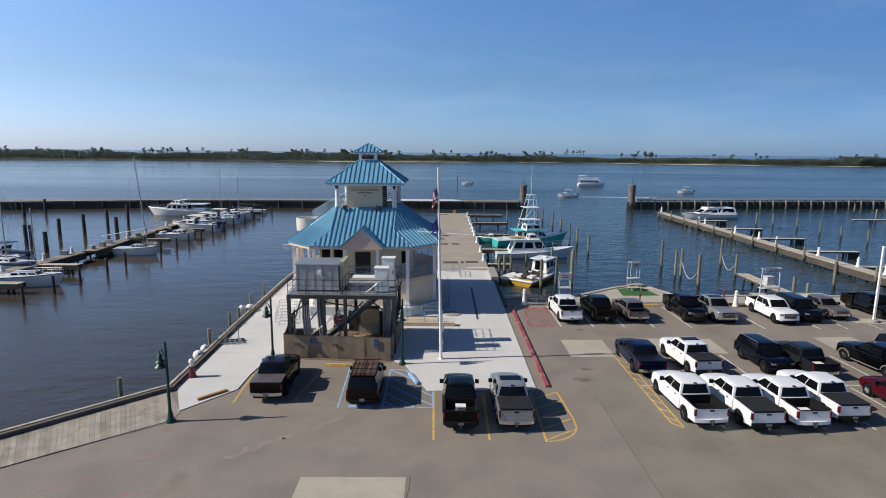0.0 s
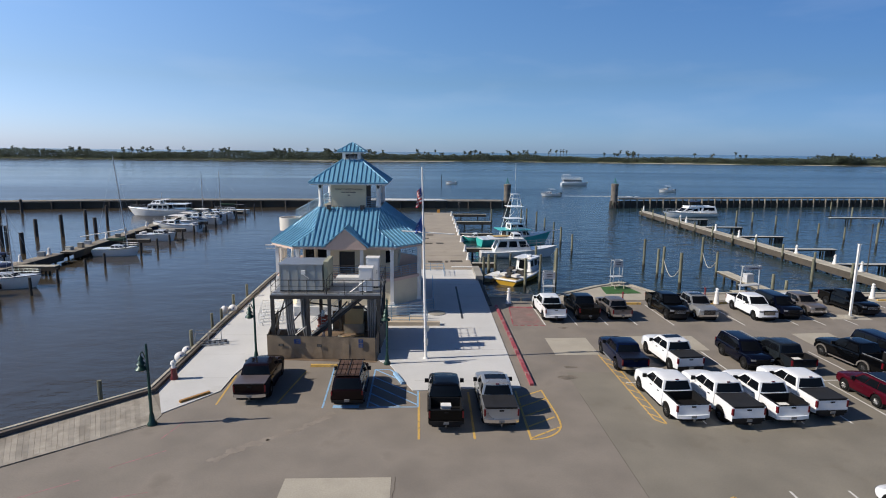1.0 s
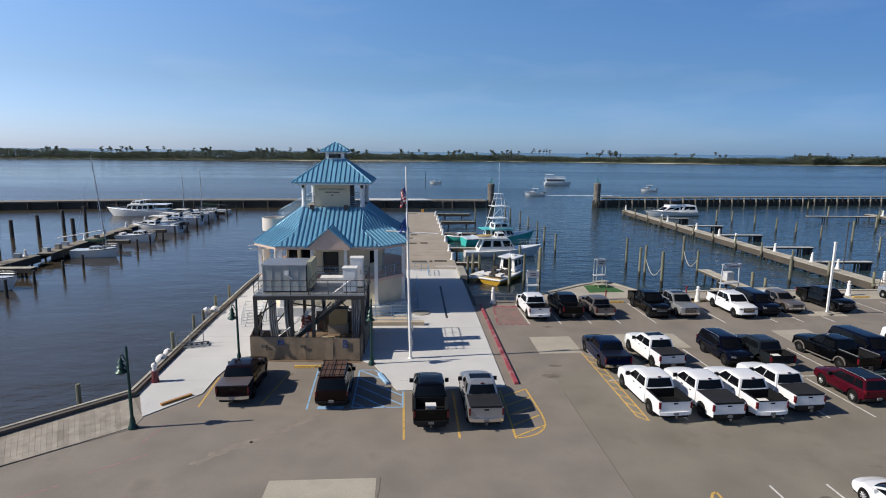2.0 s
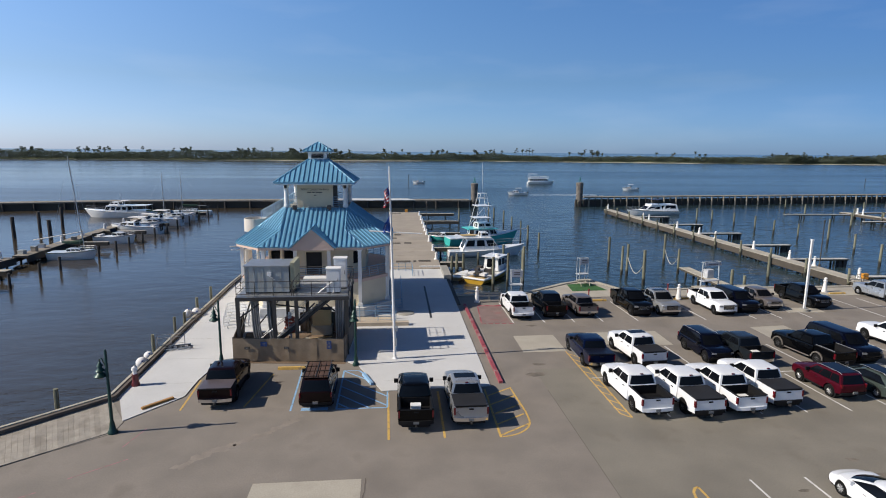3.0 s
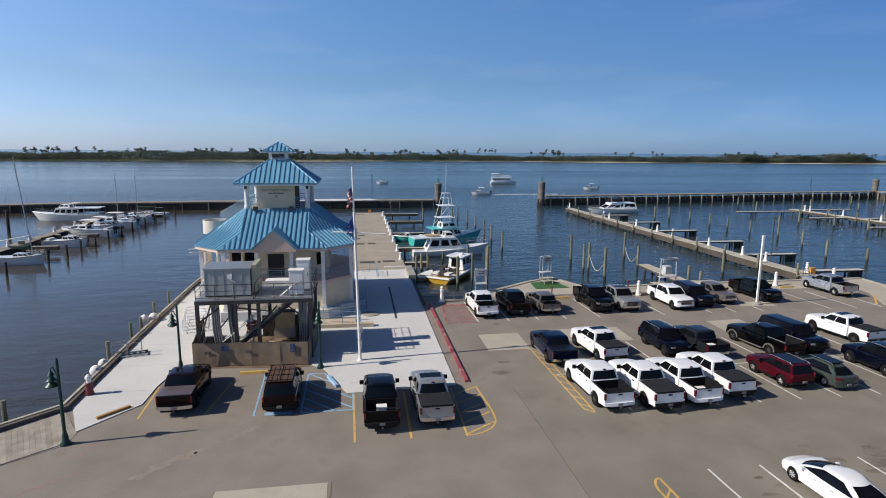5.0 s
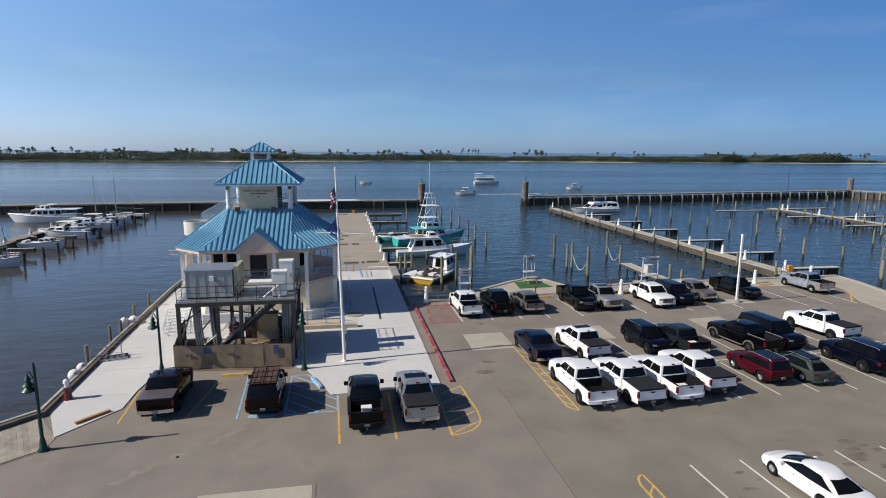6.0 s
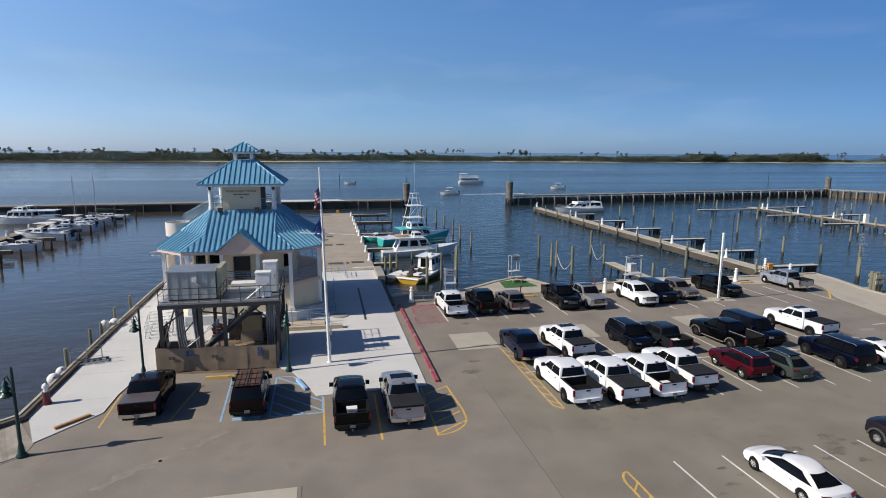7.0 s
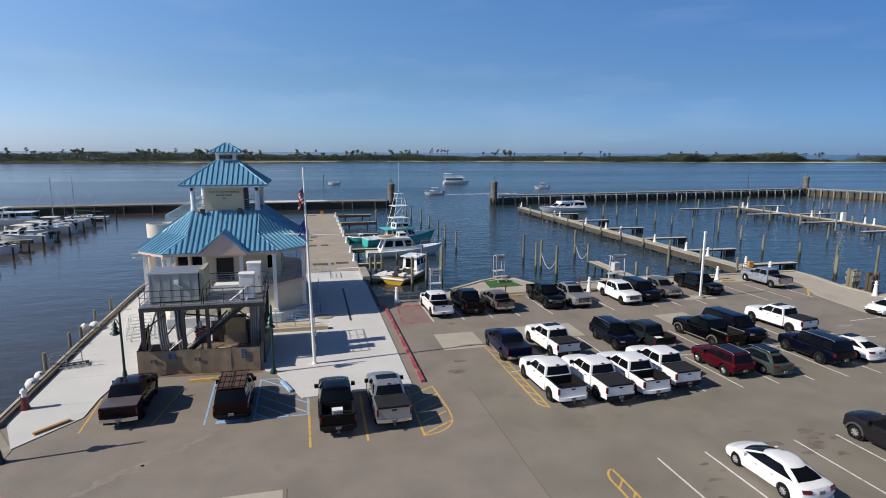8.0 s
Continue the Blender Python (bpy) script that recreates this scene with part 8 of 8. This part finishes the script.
TOPF = V(0.0, 40.1, 0.05) + LEAN * (12.7 / 14)
cloth("national_flag", "red and white striped flag with a blue canton hanging limp", TOPF, 1.25, 0.36, 0.60, [FLAGRED if k % 2 == 0 else FLAGWHITE for k in range(9)],
      ((0.0, 0.42, 0.0, 0.55, FLAGBLUE, "blue canton"),), 0.2)
TOPF = V(0.0, 40.1, 0.05) + LEAN * (10.7 / 14)
cloth("blue_flag", "blue flag with faint pale lettering drooping from the pole", TOPF, 1.3, 0.52, 1.25, [FLAGBLUE] * 3,
      ((0.35, 0.8, 0.38, 0.46, GREYBOX, "pale lettering"), (0.42, 0.75, 0.58, 0.66, GREYBOX, "pale lettering")), 0.85)


def pedestal(x, y, z=0.03, h=1.35, label="white lighthouse-shaped power pedestal on the dock", group="power pedestals"):
    root = thing("power_pedestal", label, "pedestal", pose(x, y, z), group)
    bm = bmesh.new()
    lathe(bm, ((0.30, 0.0), (0.30, 0.12), (0.24, 0.16), (0.15, h * 0.68), (0.22, h * 0.72), (0.22, h * 0.77)), 12)
    part("body", bm, WHITEPAINT, root)
    bm = bmesh.new()
    lathe(bm, ((0.13, h * 0.77), (0.13, h * 0.9), (0.19, h * 0.92), (0.03, h)), 12)
    part("cap", bm, WHITEPAINT, root)


for x, y in ((8.3, 55.5), (29.6, 55.6), (47.7, 57.9), (56.4, 59.2), (59.0, 47.4)):
    pedestal(x, y, 0.03, 1.65, "tall white lighthouse-shaped pedestal on the quay", "quay pedestals")
for y in (65.0, 72.6, 77.6, 86.0, 97.0, 102.5, 111.0, 124.0, 127.0, 149.0):
    pedestal(57.2, y - 0.8, 0.03)
for y in (96.5, 98.6, 110.2, 112.4, 123.0, 133.6, 135.4):
    pedestal(117.4 + (y - 105) * 0.015, y, 0.05, 1.5)
for y in (78.5, 85.3, 94.5, 102.2, 107.0, 112.0, 118.0, 124.0, 133.0):
    pedestal(5.85, y, 0.06, 1.08, "white power pedestal along the pier edge", "pier pedestals")
for y in (69.0, 76.0, 81.5, 96.0, 103.0, 112.0, 121.0):
    pedestal(-54.4 + (y - 69.0) * 0.05 if y < 82 else -52.9 - (y - 84) * 0.062, y, 0.0, 1.0)
bm = bmesh.new()
box(bm, -0.5, 0.5, -0.3, 0.3, 0, 1.9)
rounded(bm, 0.05, 2)
whole("dock_cabinet", bm, WHITEPAINT, "white utility cabinet on the far dock", "cabinet", pose(117.3, 103.9, 0.05))

hyd = thing("bollard_post", "white-capped post with a dark red base by the seawall", "bollard", pose(-16.7, 36.3, 0.05))
bm = bmesh.new()
lathe(bm, ((0.25, 0.0), (0.25, 0.08), (0.20, 0.30), (0.18, 0.72), (0.20, 0.78)), 12)
part("base", bm, mat("oxblood_paint", (0.13, 0.02, 0.025), 0.5), hyd, "dark red base")
bm = bmesh.new()
lathe(bm, ((0.13, 0.78), (0.13, 1.02), (0.20, 1.05), (0.17, 1.22), (0.04, 1.32)), 12)
part("cap", bm, WHITEPAINT, hyd, "white cap")


def buoy(x, y, z, r, material, label, m_tilt=0):
    root = thing("fender_buoy", label, "buoy", pose(x, y, z, m_tilt, 12, 20), "seawall fenders")
    bm = bmesh.new()
    lathe(bm, [(max(0.02, r * math.sin(a)), -1.25 * r * math.cos(a)) for a in [math.pi * k / 10 for k in range(11)]], 16)
    part("body", bm, material, root)
    bm = bmesh.new()
    lathe(bm, ((0.05, 0), (0.05, 0.12), (0.02, 0.14)), 8, (0, 0, 1.22 * r))
    part("eye", bm, FLAGBLUE, root)


buoy(-17.95, 40.2, 0.12, 0.40, FLAGWHITE, "large white round fender hanging at the seawall", 60)
buoy(-18.05, 41.6, 0.10, 0.34, FLAGWHITE, "white round fender hanging at the seawall", 50)
buoy(-18.75, 51.8, 0.35, 0.36, FLAGWHITE, "white round fender tied to a pile", 20)
buoy(-18.2, 52.4, 0.32, 0.40, FLAGWHITE, "large white round fender lying on the seawall", 70)
gw_ = thing("gangway", "aluminium gangway ladder lying across the seawall", "gangway", pose(-16.4, 43.4, 0.10, 0, 0, 18))
for y in (-0.4, 0.4):
    bm = bmesh.new()
    box(bm, -1.6, 0.7, y - 0.03, y + 0.03, 0.0, 0.1)
    part("side_rail", bm, STEEL, gw_, "", False)
    rail_run(gw_, (-1.6, y, 0.1), (0.3, y, 0.1), 0.9, STEEL, 1, 0.9, 0.02, "handrail")
for k in range(6):
    bm = bmesh.new()
    box(bm, -1.5 + k * 0.4, -1.3 + k * 0.4, -0.37, 0.37, 0.03, 0.06)
    part("tread", bm, BLACKPLASTIC, gw_, "", False)
for x, y, a in ((-13.6, 48.5, 22), (-13.8, 49.5, 20), (-14.0, 50.5, 21), (-14.25, 51.6, 20), (-14.4, 52.6, 22)):
    br = thing("crowd_barrier", "pale steel crowd barrier standing on the pavement", "barrier", pose(x, y, 0.05, 0, 0, a), "barriers")
    bm = bmesh.new()
    for p, q in (((-1, 0, 0.2), (1, 0, 0.2)), ((-1, 0, 1.1), (1, 0, 1.1)), ((-1, 0, 0), (-1, 0, 1.1)), ((1, 0, 0), (1, 0, 1.1))):
        tube(bm, p, q, 0.032, 6)
    for k in range(9):
        tube(bm, (-0.8 + k * 0.2, 0, 0.2), (-0.8 + k * 0.2, 0, 1.1), 0.01, 5)
    part("frame", bm, WHITEPAINT, br)
    for x_ in (-0.7, 0.7):
        bm = bmesh.new()
        box(bm, x_ - 0.03, x_ + 0.03, -0.3, 0.3, 0.0, 0.03)
        tube(bm, (x_, 0, 0.02), (x_, 0, 0.2), 0.02, 6)
        part("foot", bm, STEEL, br, "", False)


def cleaning_station(x, y, heading, z, label, h=2.9, half=0.58):
    root = thing("cleaning_station", label, "fish table", pose(x, y, z, 0, 0, heading), "cleaning stations")
    wide = half > 1.0
    for sx in (-half, half):
        for sy in ((0.0,) if wide else (-0.3, 0.3)):
            bm = bmesh.new()
            tube(bm, (sx * (1.12 if wide else 1.0), sy, 0), (sx, sy, h - 0.02), 0.07 if wide else 0.035, 6)
            part("post", bm, WORNWHITE, root)
    bm = bmesh.new()
    box(bm, -half - 0.1, half + 0.1, -0.4, 0.4, 0.62 if wide else 0.95, 0.69 if wide else 1.02)
    rounded(bm, 0.02, 1)
    part("table", bm, WORNWHITE, root, "white cutting table")
    bm = bmesh.new()
    box(bm, -half, half, -0.34, -0.30, h - (0.42 if wide else 0.75), h - 0.08)
    board = part("notice_board", bm, mat("faded_board", (0.40, 0.41, 0.45), 0.7, var=0.15, scale=1.5), root, "faded grey notice board", False)
    bm = bmesh.new()
    for k in range(1 if wide else 2):
        box(bm, -half * 0.55, half * 0.55, -0.346, -0.341, h - 0.30 - 0.2 * k, h - 0.22 - 0.2 * k)
    part("notice_bar", bm, DARKSTEEL, board, "dark unreadable lines", False)
    bm = bmesh.new()
    for sy in (-0.3, 0.3):
        tube(bm, (-half, sy, h - 0.03), (half, sy, h - 0.03), 0.03, 6)
    for sx in (-half, half):
        tube(bm, (sx, -0.3, h - 0.03), (sx, 0.3, h - 0.03), 0.03, 6)
    part("top_frame", bm, WORNWHITE, root)


WORNWHITE = mat("worn_white_paint", (0.50, 0.51, 0.52), 0.6, var=0.15, scale=2.0, grain=15, bump=0.1, stain=((0.24, 0.22, 0.19), 1.5, 0.6, 0.6))
cleaning_station(22.0, 63.9, 15, 0.03, "white fish cleaning table with a small roof")
cleaning_station(13.1, 59.2, 0, -0.02, "white fish cleaning table beside the slip", 2.6)
cleaning_station(36.3, 61.4, 14, -0.02, "wide white fish cleaning table on the slip dock", 2.85, 1.15)
bm = bmesh.new()
box(bm, -0.45, 0.45, -0.40, 0.40, 0.0, 0.95)
rounded(bm, 0.12, 3)
tank = whole("fish_tank", bm, WORNWHITE, "white moulded fish tank on the slip dock", "tank", pose(38.55, 65.6, 0.0, 0, 0, 8))
bm = bmesh.new()
box(bm, -0.48, 0.48, -0.43, 0.43, 0.95, 1.02)
rounded(bm, 0.03, 2)
part("lid", bm, WORNWHITE, tank, "", False)
dock((12.0, 58.6), (14.4, 58.6), 1.8, -0.02, "small timber platform at the quay edge")
dock((34.2, 60.9), (42.4, 61.2), 1.3, -0.02, "narrow timber platform along the quay")

bm = bmesh.new()
prism(bm, ((19.5, 59.5), (23.5, 59.75), (22.7, 63.4), (19.8, 62.6)), 0.031, 0.055)
whole("turf_patch", bm, TURF, "green artificial turf patch on the quay point", "turf", kind="structure", smooth=False)
pt = thing("picnic_table", "weathered timber picnic table on green turf", "picnic table", pose(21.6, 62.2, 0.055, 0, 0, 12) @ Matrix.Scale(0.85, 4))
for k in range(5):
    bm = bmesh.new()
    box(bm, -0.9, 0.9, -0.36 + k * 0.15, -0.23 + k * 0.15, 0.71, 0.75)
    part("top_board", bm, TIMBER, pt, "", False)
for s in (-1, 1):
    bm = bmesh.new()
    box(bm, -0.9, 0.9, s * 0.72 - 0.13, s * 0.72 + 0.13, 0.42, 0.46)
    part("seat_board", bm, TIMBER, pt, "", False)
    for e in (-0.65, 0.65):
        bm = bmesh.new()
        tube(bm, (e, s * 0.25, 0.72), (e, s * 0.62, 0.0), 0.05, 6)
        part("leg", bm, TIMBER, pt)
    bm = bmesh.new()
    box(bm, s * 0.65 - 0.04, s * 0.65 + 0.04, -0.75, 0.75, 0.36, 0.42)
    part("crossbar", bm, TIMBER, pt, "", False)

for x, y, h in ((20.3, 56.6, 0.95), (29.8, 58.4, 1.0)):
    root = thing("standpipe", "short red standpipe on the quay", "standpipe", pose(x, y, 0.03))
    bm = bmesh.new()
    lathe(bm, ((0.12, 0), (0.12, 0.05), (0.07, 0.1), (0.07, h * 0.8), (0.12, h * 0.84), (0.1, h)), 10)
    part("pipe", bm, mat("red_enamel", (0.20, 0.022, 0.024), 0.5), root)
    bm = bmesh.new()
    tube(bm, (-0.16, 0, h * 0.86), (0.16, 0, h * 0.86), 0.035, 6)
    part("valve", bm, DARKSTEEL, root)

gr = thing("guard_rail", "low weathered timber guard rail at the quay", "guard rail", pose(9.7, 56.4, 0.03))
for z in (0.35, 0.62):
    bm = bmesh.new()
    box(bm, -1.3, 1.3, -0.04, 0.04, z, z + 0.16)
    part("rail", bm, TIMBER, gr, "", False)
for x in (-1.1, 0, 1.1):
    bm = bmesh.new()
    box(bm, x - 0.08, x + 0.08, 0.045, 0.2, 0, 0.85)
    part("post", bm, TIMBER, gr, "", False)

# square pile clusters at the right-hand quay
rnd = random.Random(12)
for x, y, w in ((60.3, 51.2, True), (60.5, 49.1, False)):
    root = thing("pile_cluster", "squat square cluster of grey piles wrapped in pale rope" if w else "squat square cluster of dark brown timber piles", "pile", pose(x, y, WATER_Z), "quay pile clusters")
    for i in range(3):
        for j in range(2):
            bm = bmesh.new()
            tube(bm, (-0.42 + 0.42 * i, -0.22 + 0.44 * j, -2), (-0.42 + 0.42 * i, -0.22 + 0.44 * j, 3.35 + rnd.uniform(-0.25, 0.3)), 0.215, 9, 0.2)
            rounded(bm, 0.03, 1, 60)
            part("post", bm, BULK if not w else PILE, root)
    for z in ((2.1, 2.75) if w else (2.6,)):
        for yy in (-0.45, 0.45):
            bm = bmesh.new()
            for k in range(3):
                box(bm, -0.6 + 0.42 * k, -0.25 + 0.42 * k, yy - 0.03, yy + 0.03, z + rnd.uniform(-0.05, 0.05), z + (0.42 if w else 0.08))
            part("rope_wrap", bm, ROPE if w else STEEL, root)
dock((61.6, 47.0), (61.6, 53.5), 1.4, -0.25, "low timber landing beside the quay clusters")

# ropes between piles
def sagging(x0, y0, x1, y1, z, sag):
    bm = bmesh.new()
    prev = None
    for k in range(13):
        s = k / 12
        p = V(x0 + (x1 - x0) * s, y0 + (y1 - y0) * s, z - sag * math.sin(math.pi * s))
        if prev is not None:
            tube(bm, prev, p, 0.05, 6)
        prev = p
    whole("mooring_rope", bm, ROPE, "pale mooring rope slung between two piles", "rope", group="slung ropes")


sagging(31.0, 72.2, 31.1, 67.5, 1.3, 1.6)
sagging(40.1, 80.3, 38.8, 73.8, 0.9, 1.5)

# cast shadows across the pier, laid down as thin dark patches
for x0, x1, y in ((0.2, 2.2, 76.4), (2.6, 3.0, 76.5), (3.3, 5.0, 76.8), (-0.6, 1.0, 92.0), (1.6, 2.8, 92.2), (-0.8, 0.4, 97.5), (0.0, 1.2, 101.5), (-0.6, 1.6, 136.0)):
    flat_piece("shadow_patch", ((x0, y), (x1, y), (x1, y + 1.3), (x0, y + 1.3)), BULK, pier, 0.061, 0.072, "thin dark patch in place of a cast shadow on the pier")
flat_piece("white_plank", ((3.3, 73.2), (6.0, 73.2), (6.0, 73.6), (3.3, 73.6)), WHITEPAINT, pier, 0.061, 0.16, "white painted beam on the pier")
dl = thing("dock_lamp", "slim black lamp post at the pier edge", "street lamp", pose(6.0, 104.6, 0.06))
bm = bmesh.new()
lathe(bm, ((0.16, 0), (0.14, 0.3), (0.07, 0.4), (0.06, 5.2)), 10)
part("post", bm, DARKSTEEL, dl)
bm = bmesh.new()
lathe(bm, ((0.08, 5.2), (0.2, 5.4), (0.22, 5.6), (0.05, 5.85)), 10)
part("lantern", bm, DARKSTEEL, dl)
root = thing("dock_lamp", "slim black lamp post standing on the walkway dock", "street lamp", pose(57.8, 71.6, 0.0))
bm = bmesh.new()
lathe(bm, ((0.16, 0), (0.14, 0.3), (0.07, 0.4), (0.06, 6.0)), 10)
part("post", bm, DARKSTEEL, root)
bm = bmesh.new()
lathe(bm, ((0.07, 6.0), (0.12, 6.1), (0.12, 6.3), (0.04, 6.4)), 10)
part("lantern", bm, DARKSTEEL, root)
for x, y in ((2.9, 138.5), (56.9, 63.0)):
    root = thing("life_ring_box", "orange life ring cabinet standing on the dock", "life ring", pose(x, y, 0.06))
    bm = bmesh.new()
    box(bm, -0.33, 0.33, -0.2, 0.2, 0.15, 0.85)
    rounded(bm, 0.08, 2)
    part("box", bm, ORANGE, root)
    bm = bmesh.new()
    box(bm, -0.05, 0.05, -0.05, 0.05, 0, 0.35)
    part("stand", bm, STEEL, root, "", False)
rr_ = thing("bike_rack", "blue-grey steel rail frames on the shaded plaza", "rail", pose(0.6, 71.0, 0.05))
rail_run(rr_, (-0.9, 0, 0), (1.6, 0, 0), 1.0, BLUERAIL, 2, 0.8)
rail_run(rr_, (1.6, 0, 0), (1.6, -3.0, 0), 1.0, BLUERAIL, 2, 1.0)
gp = thing("ramp_bridge", "short hinged timber ramp down to the dock", "ramp", pose(55.0, 60.6, 0.05, 0, 0, 0))
for k in range(6):
    bm = bmesh.new()
    box(bm, -0.5, 0.5, 0.05 + k * 0.32, 0.32 + k * 0.32, 0.0, 0.06)
    part("board", bm, TIMBER, gp, "", False)
for s in (-0.55, 0.55):
    rail_run(gp, (s, 0.05, 0.0), (s, 1.95, 0.0), 0.9, DARKSTEEL, 2, 0.9)

# far channel markers
for x, y, h in ((6.7, 262.0, 5.5), (230.0, 262.0, 4.5)):
    bm = bmesh.new()
    tube(bm, (0, 0, -2), (0, 0, h), 0.13, 8)
    box(bm, -0.2, 0.2, -0.05, 0.05, h - 0.9, h - 0.4)
    whole("channel_marker", bm, DARKPILE, "dark channel marker post standing in the sound", "marker", pose(x, y, WATER_Z))

# tar seams and worn tracks on the asphalt
TAR = mat("tar_seam", (0.125, 0.105, 0.086), 0.8, var=0.2, scale=2, grain=20, bump=0.2)
rnd = random.Random(3)
for path in (((-1.4, 24.7), (-1.45, 22.0), (-1.4, 17.0)),):
    bm = bmesh.new()
    pts = []
    for a, b in zip(path, path[1:]):
        for k in range(10):
            s = k / 10
            pts.append((a[0] + (b[0] - a[0]) * s + rnd.uniform(-0.04, 0.04), a[1] + (b[1] - a[1]) * s))
    strip(bm, pts, 0.05, 0.0005, 0.005)
    part("tar_seam", bm, TAR, lot, "", False)


def blot(x, y, r, material, name="oil_stain"):
    bm = bmesh.new()
    pts = []
    for k in range(16):
        a = k * math.tau / 16
        q = 0.75 * r * (1 + 0.9 * noise.noise(Vector((x + math.cos(a) * 1.3, y + math.sin(a) * 1.3, 0.5))) + rnd.uniform(-0.1, 0.1))
        pts.append((x + 1.2 * q * math.cos(a), y + 0.6 * q * math.sin(a)))
    prism(bm, pts, 0.001, 0.0052)
    part(name, bm, material, lot, "", False)


OIL = mat("oil_stained_asphalt", (0.172, 0.147, 0.118), 0.85, var=0.35, scale=1.5, grain=14, bump=0.3)
for x, y, r in ((10.4, 38.4, 0.55), (9.9, 36.6, 0.8), (23.5, 23.2, 0.5), (24.6, 22.0, 0.45), (26.3, 23.7, 0.9), (18.6, 22.3, 0.3), (19.1, 21.6, 0.25), (17.3, 20.4, 0.28), (23.0, 24.6, 0.35), (27.4, 23.0, 0.4), (25.6, 22.6, 0.7), (26.3, 21.6, 0.4), (18.2, 21.0, 0.35), (17.6, 19.6, 0.3), (-8.2, 37.4, 0.35),
                (-7.6, 36.4, 0.3), (22.4, 21.2, 0.4), (12.0, 47.5, 0.5), (16.4, 47.0, 0.4)):
    blot(x, y, r, OIL)
blot(46.3, 39.4, 0.8, SLAB, "manhole_collar")

# dusty tyre track and chalk marks
DUST = mat("dusty_asphalt", (0.245, 0.212, 0.178), 0.95, var=0.12, scale=1.5, grain=14, bump=0.3)
track = [(-10.6, 26.2), (-9.6, 27.3), (-8.6, 28.2), (-7.6, 28.9), (-6.6, 29.7), (-6.0, 30.4), (-5.5, 31.2)]
rnd = random.Random(9)
for a, b in zip(track, track[1:]):
    for k in range(9):
        s = (k + rnd.uniform(0, 0.8)) / 9
        x, y = a[0] + (b[0] - a[0]) * s + rnd.gauss(0, 0.10), a[1] + (b[1] - a[1]) * s + rnd.gauss(0, 0.10)
        q = rnd.uniform(0.10, 0.30)
        bm = bmesh.new()
        prism(bm, [(x + q * math.cos(j * 0.8976) * rnd.uniform(0.6, 1.3), y + q * math.sin(j * 0.8976) * rnd.uniform(0.5, 1.2)) for j in range(7)], 0.001, 0.0025 + 0.0003 * (k % 5))
        part("dust_patch", bm, DUST, lot, "", False)
CHALK = mat("pink_chalk", (0.36, 0.17, 0.19), 0.95, var=0.2, scale=2, grain=20, bump=0.2, stain=((0.2, 0.165, 0.135), 3.0, 0.5, 0.9))
for a, b in (((-13.6, 30.4), (-14.0, 28.4)), ((-13.2, 27.2), (-15.2, 25.6)), ((-16.0, 24.6), (-18.2, 23.0)), ((-14.6, 22.9), (-12.4, 23.6))):
    line_mark(a, b, CHALK, 0.06, 0.004)
